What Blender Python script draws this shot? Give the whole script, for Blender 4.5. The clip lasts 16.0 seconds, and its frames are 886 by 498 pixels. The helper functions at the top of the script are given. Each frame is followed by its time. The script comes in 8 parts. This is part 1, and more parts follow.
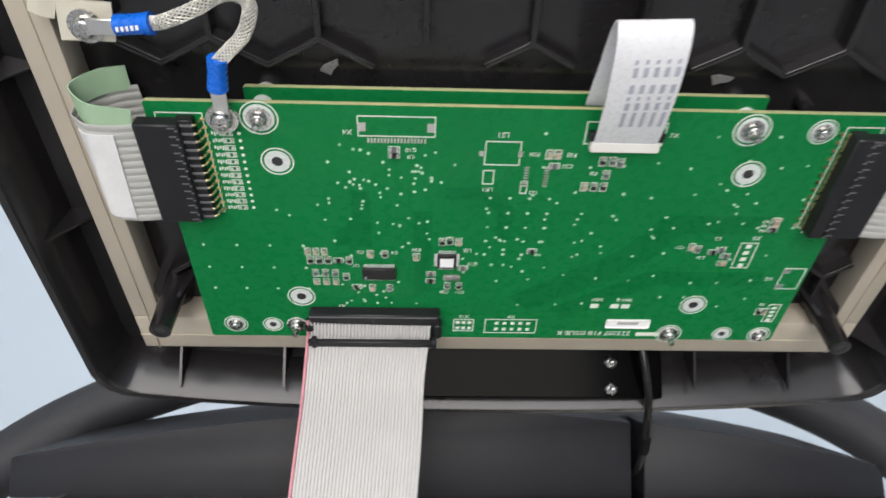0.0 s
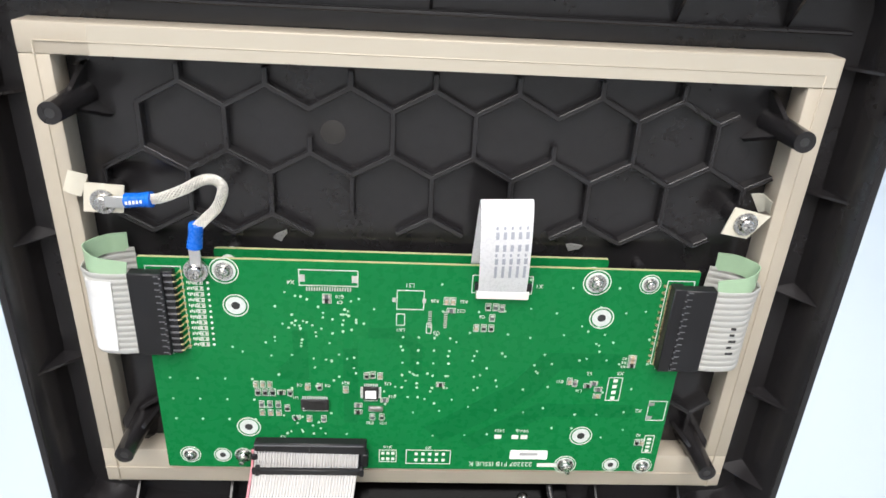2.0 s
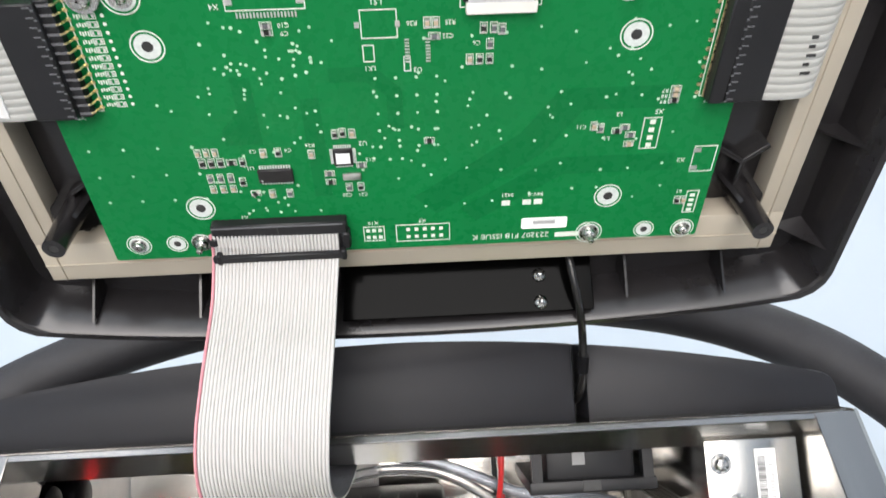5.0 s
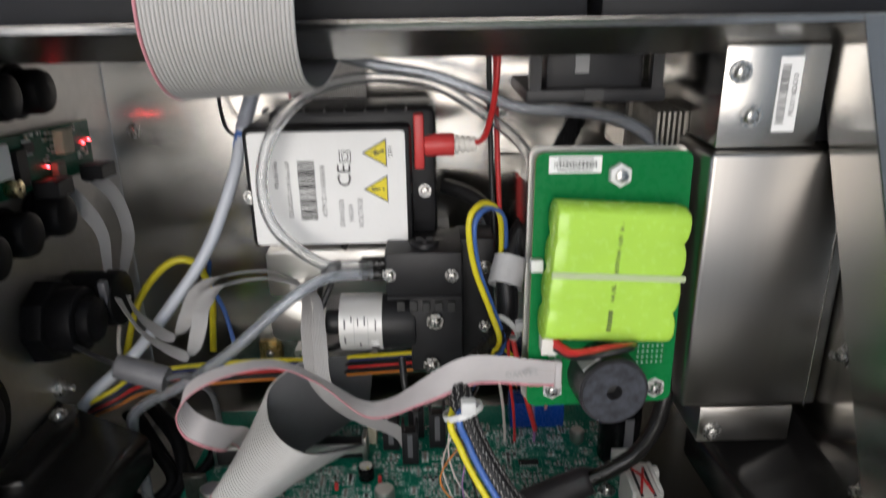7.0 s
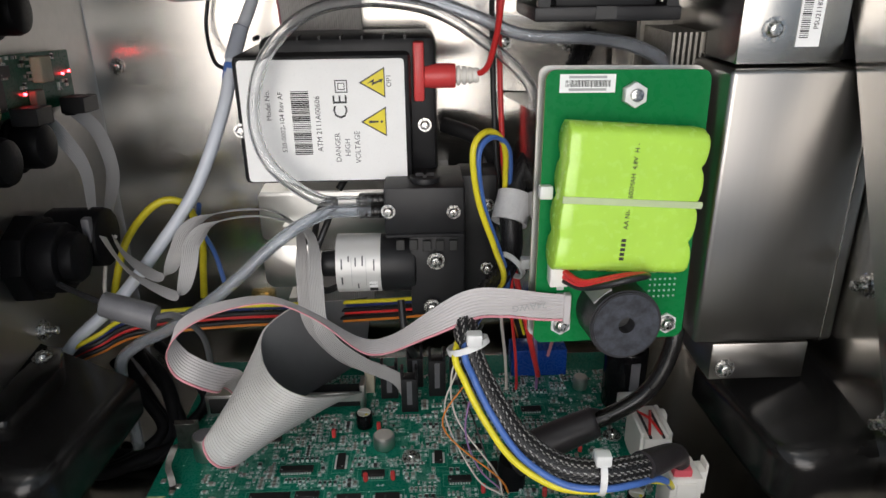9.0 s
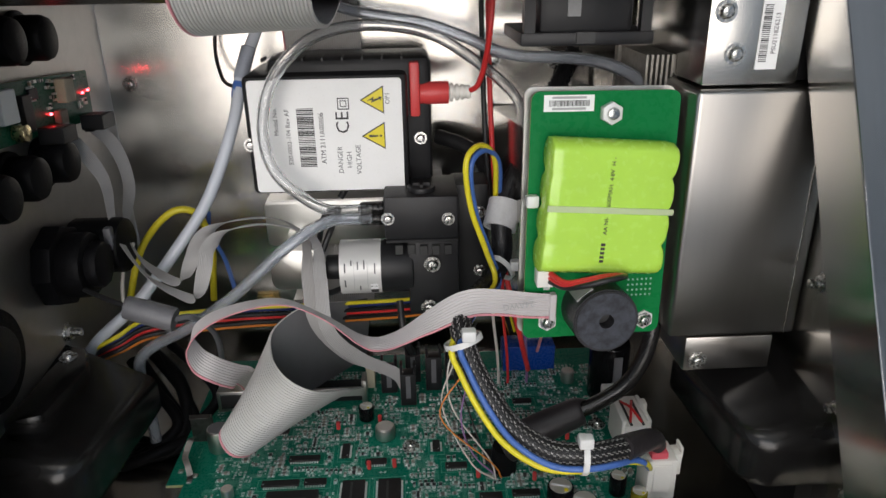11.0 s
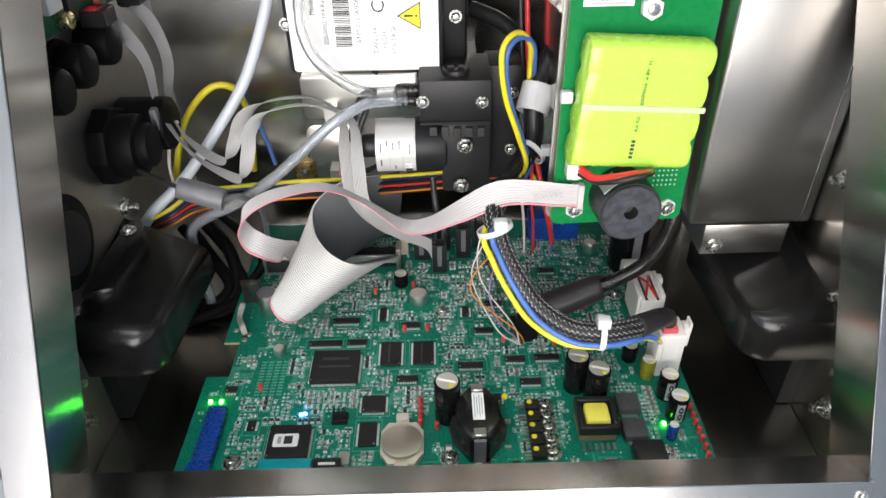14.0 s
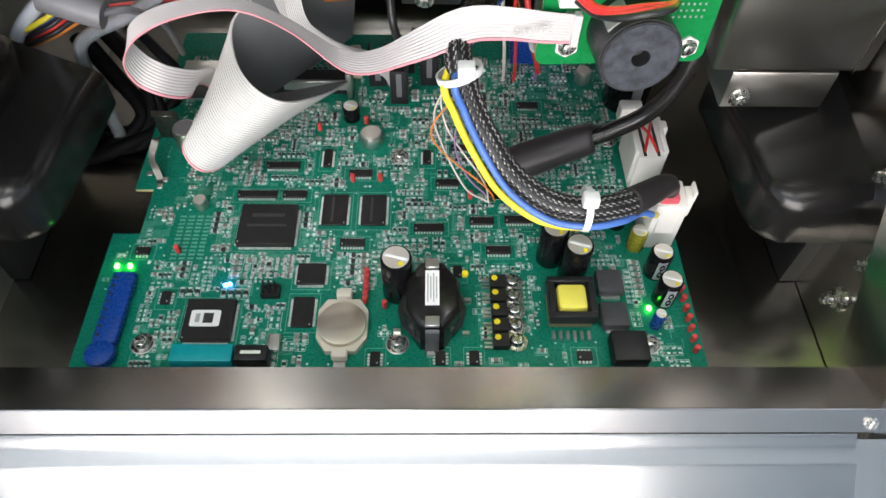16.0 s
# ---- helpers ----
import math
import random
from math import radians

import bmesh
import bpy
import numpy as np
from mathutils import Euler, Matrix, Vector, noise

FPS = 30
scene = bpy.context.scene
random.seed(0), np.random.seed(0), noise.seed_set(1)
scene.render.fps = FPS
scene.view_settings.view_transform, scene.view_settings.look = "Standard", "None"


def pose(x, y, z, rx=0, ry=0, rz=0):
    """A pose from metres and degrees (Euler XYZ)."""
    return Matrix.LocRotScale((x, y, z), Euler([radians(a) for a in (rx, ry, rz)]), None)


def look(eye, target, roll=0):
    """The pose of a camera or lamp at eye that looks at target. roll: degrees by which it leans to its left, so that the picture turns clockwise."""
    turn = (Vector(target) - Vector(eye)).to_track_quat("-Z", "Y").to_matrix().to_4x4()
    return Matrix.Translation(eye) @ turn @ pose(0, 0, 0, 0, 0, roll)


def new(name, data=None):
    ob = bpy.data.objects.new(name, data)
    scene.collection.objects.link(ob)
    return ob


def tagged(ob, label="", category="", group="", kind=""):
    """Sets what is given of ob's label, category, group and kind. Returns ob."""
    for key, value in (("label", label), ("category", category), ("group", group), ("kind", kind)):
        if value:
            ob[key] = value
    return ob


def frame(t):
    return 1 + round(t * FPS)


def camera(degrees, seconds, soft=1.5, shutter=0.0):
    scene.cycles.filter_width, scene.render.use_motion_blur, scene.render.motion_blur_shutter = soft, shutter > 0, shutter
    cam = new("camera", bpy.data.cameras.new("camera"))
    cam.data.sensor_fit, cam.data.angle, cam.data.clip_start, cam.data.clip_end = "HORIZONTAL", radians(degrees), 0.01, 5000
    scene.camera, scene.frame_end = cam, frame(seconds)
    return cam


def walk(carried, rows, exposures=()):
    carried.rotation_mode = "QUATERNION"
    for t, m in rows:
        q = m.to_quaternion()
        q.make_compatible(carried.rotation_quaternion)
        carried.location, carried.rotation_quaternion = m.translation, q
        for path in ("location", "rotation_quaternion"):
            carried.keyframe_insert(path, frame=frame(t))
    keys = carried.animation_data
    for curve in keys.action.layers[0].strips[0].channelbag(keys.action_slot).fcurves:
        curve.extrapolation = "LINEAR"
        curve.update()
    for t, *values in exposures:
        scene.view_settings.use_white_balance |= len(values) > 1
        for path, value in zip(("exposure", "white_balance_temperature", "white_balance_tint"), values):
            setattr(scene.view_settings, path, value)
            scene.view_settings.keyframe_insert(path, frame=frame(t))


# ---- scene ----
cam = camera(65.0, 16.0, shutter=0.4)
PATH = [
    (0, (-0.025, -0.237, 0.331), (0.042, 1.753, 0.527), 0.6),
    (0.5, (-0.011, -0.262, 0.303), (0.08, 1.683, 0.761), 0.8),
    (1, (-0.009, -0.271, 0.292), (0.096, 1.66, 0.804), 0.8),
    (1.5, (-0.006, -0.275, 0.289), (0.132, 1.627, 0.891), 0.9),
    (2, (-0.004, -0.291, 0.292), (0.11, 1.545, 1.077), 0.3),
    (2.5, (0.006, -0.283, 0.301), (0.13, 1.584, 1.007), -1.1),
    (3, (0.004, -0.272, 0.296), (0.129, 1.632, 0.895), -2.4),
    (3.2, (0.003, -0.269, 0.292), (0.123, 1.645, 0.863), -2.1),
    (5.3, (0.011, -0.223, 0.288), (0.067, 1.768, 0.473), -2.9),
    (5.5, (0.012, -0.225, 0.29), (0.075, 1.771, 0.407), -3.1),
    (6, (0.012, -0.211, 0.292), (0.031, 1.781, 0.121), -2.6),
    (6.5, (0.014, -0.207, 0.293), (0.037, 1.754, -0.096), -2.7),
    (7, (0.013, -0.192, 0.262), (0.04, 1.68, -0.441), -0.9),
    (7.5, (0.011, -0.182, 0.246), (0.07, 1.661, -0.53), -0.2),
    (8, (0.008, -0.179, 0.238), (0.084, 1.648, -0.573), -0.5),
    (8.5, (0.008, -0.183, 0.242), (0.1, 1.669, -0.508), 0.2),
    (9, (0.007, -0.185, 0.238), (0.062, 1.662, -0.529), -0.7),
    (9.5, (0.003, -0.192, 0.24), (0.064, 1.657, -0.519), -0.8),
    (9.7, (0.004, -0.194, 0.24), (0.076, 1.652, -0.526), -0.7),
    (11.8, (0.004, -0.215, 0.256), (0.083, 1.63, -0.512), -1.0),
    (12, (0.001, -0.212, 0.252), (0.075, 1.609, -0.571), -1.0),
    (12.5, (-0.001, -0.201, 0.249), (0.07, 1.558, -0.7), -1.1),
    (13, (0.0, -0.19, 0.263), (0.072, 1.509, -0.79), -0.6),
    (13.5, (0.0, -0.193, 0.272), (0.018, 1.433, -0.894), -1.2),
    (14, (-0.002, -0.213, 0.283), (0.004, 1.399, -0.901), -1.2),
    (14.5, (0.002, -0.203, 0.281), (0.021, 1.317, -1.018), -1.1),
    (15, (0.002, -0.173, 0.277), (0.018, 1.203, -1.174), -0.8),
    (15.5, (0.009, -0.155, 0.267), (0.035, 1.105, -1.286), -0.2),
    (16, (0.013, -0.139, 0.26), (0.054, 1.034, -1.36), 1.8),
]
EXPOSURES = [(0.0, -0.4), (0.5, -0.22), (1.0, -0.01), (2.0, 0.19), (3.0, 0.13), (5.5, 0.06), (6.5, -0.35), (7.0, -0.85), (7.5, -0.89), (9.5, -0.78), (12.0, -0.97), (12.5, -0.43), (13.0, -0.15), (14.0, 0.15), (15.0, 0.4), (16.0, 0.35)]
walk(cam, [(t, look(eye, target, roll)) for t, eye, target, roll in PATH], EXPOSURES)

# ---------------------------------------------------------------- light
world = bpy.data.worlds.new("world")
scene.world = world
world.use_nodes = True
wn, wl = world.node_tree.nodes, world.node_tree.links
sky = wn.new("ShaderNodeTexSky")
sky.sky_type, sky.sun_disc = "NISHITA", False
sky.sun_elevation, sky.sun_rotation = radians(40), radians(200)
wl.new(sky.outputs["Color"], wn["Background"].inputs["Color"])
wn["Background"].inputs["Strength"].default_value = 0.08


def area_lamp(name, m, sx, sy, watts, colour):
    data = bpy.data.lights.new(name, "AREA")
    data.shape, data.size, data.size_y, data.energy, data.color = "RECTANGLE", sx, sy, watts, colour
    ob = new(name, data)
    ob.matrix_world = m
    return ob


# unseen sources: daylight from an assumed window behind the camera, two added ceiling panels
area_lamp("assumed_window_light", look((-0.375, -2.55, 0.575), (-0.375, 0, 0.575)), 2.15, 2.05, 112, (1.0, 0.952, 0.925))
area_lamp("added_panel_light", look((-0.5, -0.75, 1.66), (-0.5, -0.75, 0)), 1.2, 0.6, 7, (1.0, 0.97, 0.92))
area_lamp("added_panel_light", look((0.8, 0.35, 1.66), (0.8, 0.35, 0)), 1.2, 0.6, 7, (1.0, 0.97, 0.92))


# ---------------------------------------------------------------- materials
def mat(name, col, rough=0.5, metal=0.0, var=0.15, scale=90.0, bump=0.0, bscale=900.0, coat=0.0, rvar=0.12,
        stretch=(1, 1, 1), trans=0.0, ior=1.45, emit=0.0, pieces=0.0, spec=0.5, aniso=0.0, axis="Z"):
    """A surface with colour and gloss that vary at two scales, and fine relief; scales in 1/metre."""
    m = bpy.data.materials.new(name)
    m.use_nodes = True
    n, l = m.node_tree.nodes, m.node_tree.links
    b = n["Principled BSDF"]
    tc = n.new("ShaderNodeTexCoord")
    mp = n.new("ShaderNodeMapping")
    mp.inputs["Scale"].default_value = stretch
    l.new(tc.outputs["Object"], mp.inputs["Vector"])
    big, fine = n.new("ShaderNodeTexNoise"), n.new("ShaderNodeTexNoise")
    big.inputs["Scale"].default_value, fine.inputs["Scale"].default_value = scale, bscale
    big.inputs["Detail"].default_value = fine.inputs["Detail"].default_value = 3.0
    for t in (big, fine):
        l.new(mp.outputs["Vector"], t.inputs["Vector"])
    mix = n.new("ShaderNodeMath")
    mix.operation = "MULTIPLY_ADD"
    l.new(fine.outputs["Fac"], mix.inputs[0])
    mix.inputs[1].default_value = 0.4
    l.new(big.outputs["Fac"], mix.inputs[2])
    ramp = n.new("ShaderNodeMapRange")
    ramp.inputs["From Min"].default_value, ramp.inputs["From Max"].default_value = 0.4, 1.0
    l.new(mix.outputs[0], ramp.inputs["Value"])
    cm = n.new("ShaderNodeMix")
    cm.data_type = "RGBA"
    cm.inputs["A"].default_value = (*[c * (1 - var) for c in col], 1)
    cm.inputs["B"].default_value = (*[min(1, c * (1 + var)) for c in col], 1)
    l.new(ramp.outputs["Result"], cm.inputs["Factor"])
    out = cm.outputs["Result"]
    if pieces:
        info, hs = n.new("ShaderNodeNewGeometry"), n.new("ShaderNodeHueSaturation")
        pr = n.new("ShaderNodeMapRange")
        pr.inputs["To Min"].default_value, pr.inputs["To Max"].default_value = 1 - pieces, 1 + pieces
        l.new(info.outputs["Random Per Island"], pr.inputs["Value"])
        l.new(pr.outputs["Result"], hs.inputs["Value"])
        l.new(out, hs.inputs["Color"])
        out = hs.outputs["Color"]
    l.new(out, b.inputs["Base Color"])
    rr = n.new("ShaderNodeMapRange")
    rr.inputs["From Min"].default_value, rr.inputs["From Max"].default_value = 0.3, 0.7
    rr.inputs["To Min"].default_value, rr.inputs["To Max"].default_value = max(0.02, rough - rvar), min(1, rough + rvar)
    l.new(fine.outputs["Fac"], rr.inputs["Value"])
    l.new(rr.outputs["Result"], b.inputs["Roughness"])
    b.inputs["Metallic"].default_value = metal
    b.inputs["Coat Weight"].default_value = coat
    b.inputs["Coat Roughness"].default_value = 0.12
    b.inputs["Transmission Weight"].default_value = trans
    b.inputs["IOR"].default_value = ior
    b.inputs["Specular IOR Level"].default_value = spec
    if aniso:
        tg = n.new("ShaderNodeTangent")
        tg.direction_type, tg.axis = "RADIAL", axis
        b.inputs["Anisotropic"].default_value = aniso
        l.new(tg.outputs["Tangent"], b.inputs["Tangent"])
    if emit:
        b.inputs["Emission Color"].default_value = (*col, 1)
        b.inputs["Emission Strength"].default_value = emit
    if bump:
        bp = n.new("ShaderNodeBump")
        bp.inputs["Strength"].default_value, bp.inputs["Distance"].default_value = bump, 0.0004
        l.new(fine.outputs["Fac"], bp.inputs["Height"])
        l.new(bp.outputs["Normal"], b.inputs["Normal"])
    return m


STEEL = mat("brushed_steel", (0.50, 0.49, 0.47), 0.25, 1.0, 0.03, 9, 0.0, 60, stretch=(30, 1, 1), rvar=0.008)
STEEL_FRONT = mat("satin_steel_front", (0.38, 0.37, 0.366), 0.22, 1.0, 0.05, 9, 0.0, 60, stretch=(30, 1, 1), rvar=0.015)
STEEL_LEDGE = mat("bright_ledge_steel", (0.40, 0.395, 0.385), 0.21, 1.0, 0.03, 9, 0.0, 60, stretch=(30, 1, 1), rvar=0.006)
STEEL_FLOOR = mat("dull_floor_steel", (0.54, 0.51, 0.46), 0.24, 1.0, 0.06, 14, 0.0, 90, stretch=(1, 8, 8), rvar=0.03)
STEEL_V = mat("brushed_steel_upright", (0.58, 0.56, 0.525), 0.32, 1.0, 0.025, 9, 0.0, 60, stretch=(30, 1, 30), rvar=0.01, aniso=0.6)
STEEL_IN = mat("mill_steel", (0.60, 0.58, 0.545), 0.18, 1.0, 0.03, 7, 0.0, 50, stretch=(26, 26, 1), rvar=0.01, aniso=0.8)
STEEL_BACK = mat("brushed_back_steel", (0.58, 0.56, 0.525), 0.23, 1.0, 0.05, 7, 0.0, 50, stretch=(2, 2, 26), rvar=0.03, aniso=0.8)
STEEL_BOX = mat("brushed_steel_cover", (0.37, 0.355, 0.335), 0.30, 1.0, 0.02, 9, 0.0, 60, stretch=(30, 1, 30), rvar=0.003, aniso=0.5, axis="Y")
# left side panel's copy of the steel, darkened to hold the shade there
STEEL_SIDE = mat("shaded_side_steel", (0.47, 0.45, 0.43), 0.40, 1.0, 0.05, 7, 0.0, 50, stretch=(2, 26, 26), rvar=0.04)
STEEL_EDGE = mat("polished_steel_edge", (0.56, 0.54, 0.51), 0.20, 1.0, 0.03, 9, 0.0, 60, stretch=(30, 30, 1), rvar=0.01, aniso=0.85)
PLATE = mat("black_hinge_steel", (0.0015, 0.0015, 0.0015), 0.13, 0, 0.1, 60, spec=0.05, rvar=0.01)
ALU = mat("aluminium", (0.66, 0.65, 0.62), 0.36, 1.0, 0.02, 40, 0.0, 200, rvar=0.01)
GASKET = mat("nickel_gasket", (0.50, 0.445, 0.36), 0.5, 0.25, 0.07, 30, 0.08, 900, stretch=(1, 1, 1))
TAB = mat("cream_tape", (0.70, 0.66, 0.55), 0.55, 0.15, 0.06, 60, 0.1, 900)
ZINC = mat("zinc_screw", (0.54, 0.53, 0.51), 0.25, 1.0, 0.10, 300, 0.0)
TIN = mat("tin", (0.72, 0.71, 0.69), 0.35, 1.0, 0.05, 300, 0.0, 2500, rvar=0.03)
GOLD = mat("gold_pin", (0.76, 0.64, 0.38), 0.3, 1.0, 0.1, 600)
BLACK = mat("black_plastic", (0.014, 0.014, 0.0155), 0.42, 0, 0.25, 40, 0.12, 2600, spec=0.38)
LIDBLACK = mat("black_moulding", (0.0150, 0.0140, 0.0150), 0.21, 0, 0.12, 25, 0.0, 300, spec=0.58, rvar=0.02)
SHROUD = mat("grey_black_plastic", (0.014, 0.014, 0.0165), 0.46, 0, 0.12, 20, 0.3, 2400, spec=0.3)
GLOSSBLACK = mat("gloss_black", (0.011, 0.0105, 0.0105), 0.22, 0, 0.12, 30, 0.0, 90, rvar=0.012, spec=0.46)
RUBBER = mat("black_rubber", (0.006, 0.006, 0.007), 0.5, 0, 0.2, 80, 0.2, 1500, spec=0.13)
SHRINK = mat("grey_black_shrink", (0.028, 0.025, 0.027), 0.4, 0, 0.2, 80, 0.2, 1500, spec=0.35)
FOAM = mat("foam_tube", (0.022, 0.022, 0.025), 0.62, 0, 0.2, 60, 0.5, 1800)
CHIP = mat("chip_epoxy", (0.019, 0.018, 0.018), 0.42, 0, 0.2, 300, 0.1, 3000, spec=0.34)
SOLDER = mat("bright_solder", (0.68, 0.72, 0.69), 0.4, 0.15, 0.12, 700)
PCB = mat("green_soldermask", (0.006, 0.172, 0.045), 0.30, 0, 0.05, 18, 0.0, 300, spec=0.13)
PCB_DARK = mat("green_over_copper", (0.004, 0.148, 0.038), 0.30, 0, 0.04, 18, 0.0, 300, spec=0.13)
PCB2 = mat("teal_soldermask", (0.005, 0.182, 0.118), 0.30, 0, 0.16, 120, 0.04, 900, spec=0.3)
PCB2_TRACK = mat("teal_track", (0.10, 0.36, 0.26), 0.30, 0, 0.10, 120, 0.0)
# side board's green, darkened to carry the shade at the side panel
PCB3 = mat("shaded_green_soldermask", (0.004, 0.085, 0.045), 0.32, 0, 0.2, 120, spec=0.25)
FR4 = mat("board_edge", (0.42, 0.44, 0.22), 0.6, 0, 0.1, 200)
SILK2 = mat("pale_print", (0.46, 0.64, 0.59), 0.6, 0, 0.05, 400)
SILK = mat("silkscreen", (0.72, 0.78, 0.70), 0.6, 0, 0.05, 400)
WHITE = mat("white_plastic", (0.78, 0.76, 0.71), 0.42, 0, 0.05, 60, 0.1, 1500)
PAPER = mat("white_label", (0.88, 0.88, 0.87), 0.38, 0, 0.03, 60)
INK = mat("black_ink", (0.03, 0.03, 0.03), 0.5, 0, 0.1, 400)
DARKINK = mat("dark_grey_ink", (0.10, 0.10, 0.105), 0.5, 0, 0.1, 400)
FAINTINK = mat("faint_grey_print", (0.045, 0.044, 0.044), 0.5, 0, 0.1, 400)
GREYINK = mat("grey_ink", (0.40, 0.40, 0.40), 0.5, 0, 0.1, 400)
YELLOW = mat("yellow_print", (0.80, 0.66, 0.02), 0.4, 0, 0.05, 200)
LIME = mat("lime_shrink_wrap", (0.45, 0.74, 0.085), 0.22, 0, 0.05, 60, 0.08, 300, coat=0.4)
RED = mat("red_plastic", (0.62, 0.06, 0.06), 0.38, 0, 0.1, 60)
REDWIRE = mat("red_wire", (0.60, 0.035, 0.035), 0.36, 0, 0.1, 200)
YELLOWWIRE = mat("yellow_wire", (0.72, 0.62, 0.03), 0.36, 0, 0.1, 200)
BLUEWIRE = mat("blue_wire", (0.06, 0.14, 0.42), 0.38, 0, 0.1, 200)
ORANGEWIRE = mat("orange_wire", (0.65, 0.22, 0.03), 0.38, 0, 0.1, 200)
PURPLEWIRE = mat("purple_wire", (0.28, 0.16, 0.34), 0.38, 0, 0.1, 200)
WHITEWIRE = mat("white_wire", (0.66, 0.63, 0.58), 0.38, 0, 0.1, 200)
BLACKWIRE = mat("black_wire", (0.015, 0.015, 0.016), 0.4, 0, 0.1, 200)
BLUEBOOT = mat("blue_crimp", (0.008, 0.13, 0.62), 0.28, 0, 0.12, 200)
BLUEPART = mat("blue_plastic", (0.008, 0.055, 0.30), 0.28, 0, 0.15, 200)
RIBBON = mat("grey_ribbon", (0.55, 0.535, 0.52), 0.42, 0, 0.04, 80, 0.0, 900)
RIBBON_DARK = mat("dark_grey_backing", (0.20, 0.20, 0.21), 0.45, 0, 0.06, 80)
RIBBON_WHITE = mat("white_grey_ribbon", (0.57, 0.56, 0.545), 0.42, 0, 0.03, 80)
RIBBON_PALE = mat("pale_grey_ribbon", (0.53, 0.50, 0.50), 0.4, 0, 0.06, 90, 0.0, 900)
PINK = mat("pink_edge", (0.66, 0.28, 0.32), 0.4, 0, 0.08, 200)
GREYCABLE = mat("grey_sleeve", (0.13, 0.13, 0.14), 0.42, 0, 0.15, 100)
FFC = mat("white_flat_cable", (0.80, 0.80, 0.82), 0.3, 0, 0.03, 80)
FFCLINE = mat("flat_cable_mark", (0.42, 0.44, 0.50), 0.4, 0, 0.1, 200)
GREENFILM = mat("green_film", (0.40, 0.57, 0.38), 0.3, 0, 0.05, 90, trans=0.15, ior=1.3, rvar=0.02)
BRAID = mat("tinned_braid", (0.66, 0.64, 0.58), 0.42, 0.6, 0.25, 900, 0.4, 1600)
BRAID_CORE = mat("braid_shadow", (0.20, 0.19, 0.17), 0.5, 0.6, 0.25, 900)
NYLON = mat("nylon", (0.70, 0.70, 0.69), 0.4, 0, 0.08, 100)
CLEAR = mat("clear_tube", (0.95, 0.955, 0.96), 0.10, 0, 0.02, 40, trans=0.93, ior=1.36, rvar=0.03)
MILKY = mat("milky_tube", (0.70, 0.74, 0.81), 0.22, 0, 0.03, 40, rvar=0.01, coat=0.3, trans=0.2, ior=1.35)
GREYTUBE = mat("grey_tube", (0.80, 0.84, 0.90), 0.16, 0, 0.04, 40, rvar=0.03, trans=0.85, ior=1.36)
OLIVE = mat("olive_sleeve", (0.30, 0.27, 0.03), 0.2, 0.35, 0.1, 200)
TEAL = mat("teal_plastic", (0.0, 0.30, 0.33), 0.4, 0, 0.15, 120)
KRAFT = mat("yellow_tape", (0.78, 0.70, 0.10), 0.4, 0, 0.06, 120)
LED_R = mat("lit_red_led", (1.0, 0.03, 0.04), 0.3, emit=55)
LED_G = mat("lit_green_led", (0.10, 1.0, 0.05), 0.3, emit=22)
LED_B = mat("lit_blue_led", (0.08, 0.25, 1.0), 0.3, emit=24)
PAINT = mat("pale_blue_wall_paint", (0.62, 0.695, 0.77), 0.7, 0, 0.02, 3, 0.1, 200)
FLOORMAT = mat("grey_vinyl_floor", (0.36, 0.36, 0.36), 0.5, 0, 0.1, 6, 0.1, 120)
PANEL = mat("lamp_diffuser", (1.0, 0.97, 0.92), 0.5, emit=3.0)


# ---------------------------------------------------------------- mesh tools
def bm_new():
    return bmesh.new()


def bbox(bm, c, s, bev=0.0, seg=2, m=None):
    r = bmesh.ops.create_cube(bm, size=1, matrix=(m or Matrix()) @ Matrix.Translation(c) @ Matrix.Diagonal((*s, 1)))
    if bev:
        edges = list({e for v in r["verts"] for e in v.link_edges})
        bmesh.ops.bevel(bm, geom=edges, offset=bev, segments=seg, affect="EDGES", profile=0.5)
    return bm


AX = {"z": Matrix(), "x": Euler((0, radians(90), 0)).to_matrix().to_4x4(), "y": Euler((radians(-90), 0, 0)).to_matrix().to_4x4()}


def bcyl(bm, c, r, h, axis="z", seg=18, r2=None, bev=0.0, m=None):
    g = bmesh.ops.create_cone(bm, cap_ends=True, segments=seg, radius1=r, radius2=r if r2 is None else r2, depth=h,
                              matrix=(m or Matrix()) @ Matrix.Translation(c) @ AX[axis])
    if bev:
        es = {e for v in g["verts"] for e in v.link_edges}
        es = [e for e in es if any(len(f.verts) > 4 for f in e.link_faces)]
        bmesh.ops.bevel(bm, geom=es, offset=bev, segments=2, affect="EDGES", profile=0.5)
    return bm


def bprism(bm, pts, z0, z1, m=None, bev=0.0):
    """A flat outline (x, y) pulled from z0 to z1."""
    m = m or Matrix()
    lo = [bm.verts.new(m @ Vector((x, y, z0))) for x, y in pts]
    hi = [bm.verts.new(m @ Vector((x, y, z1))) for x, y in pts]
    k = len(pts)
    fs = [bm.faces.new(list(reversed(lo))), bm.faces.new(hi)]
    for i in range(k):
        fs.append(bm.faces.new((lo[i], lo[(i + 1) % k], hi[(i + 1) % k], hi[i])))
    if bev:
        bmesh.ops.bevel(bm, geom=list({e for f in fs for e in f.edges}), offset=bev, segments=2, affect="EDGES", profile=0.5)
    return bm


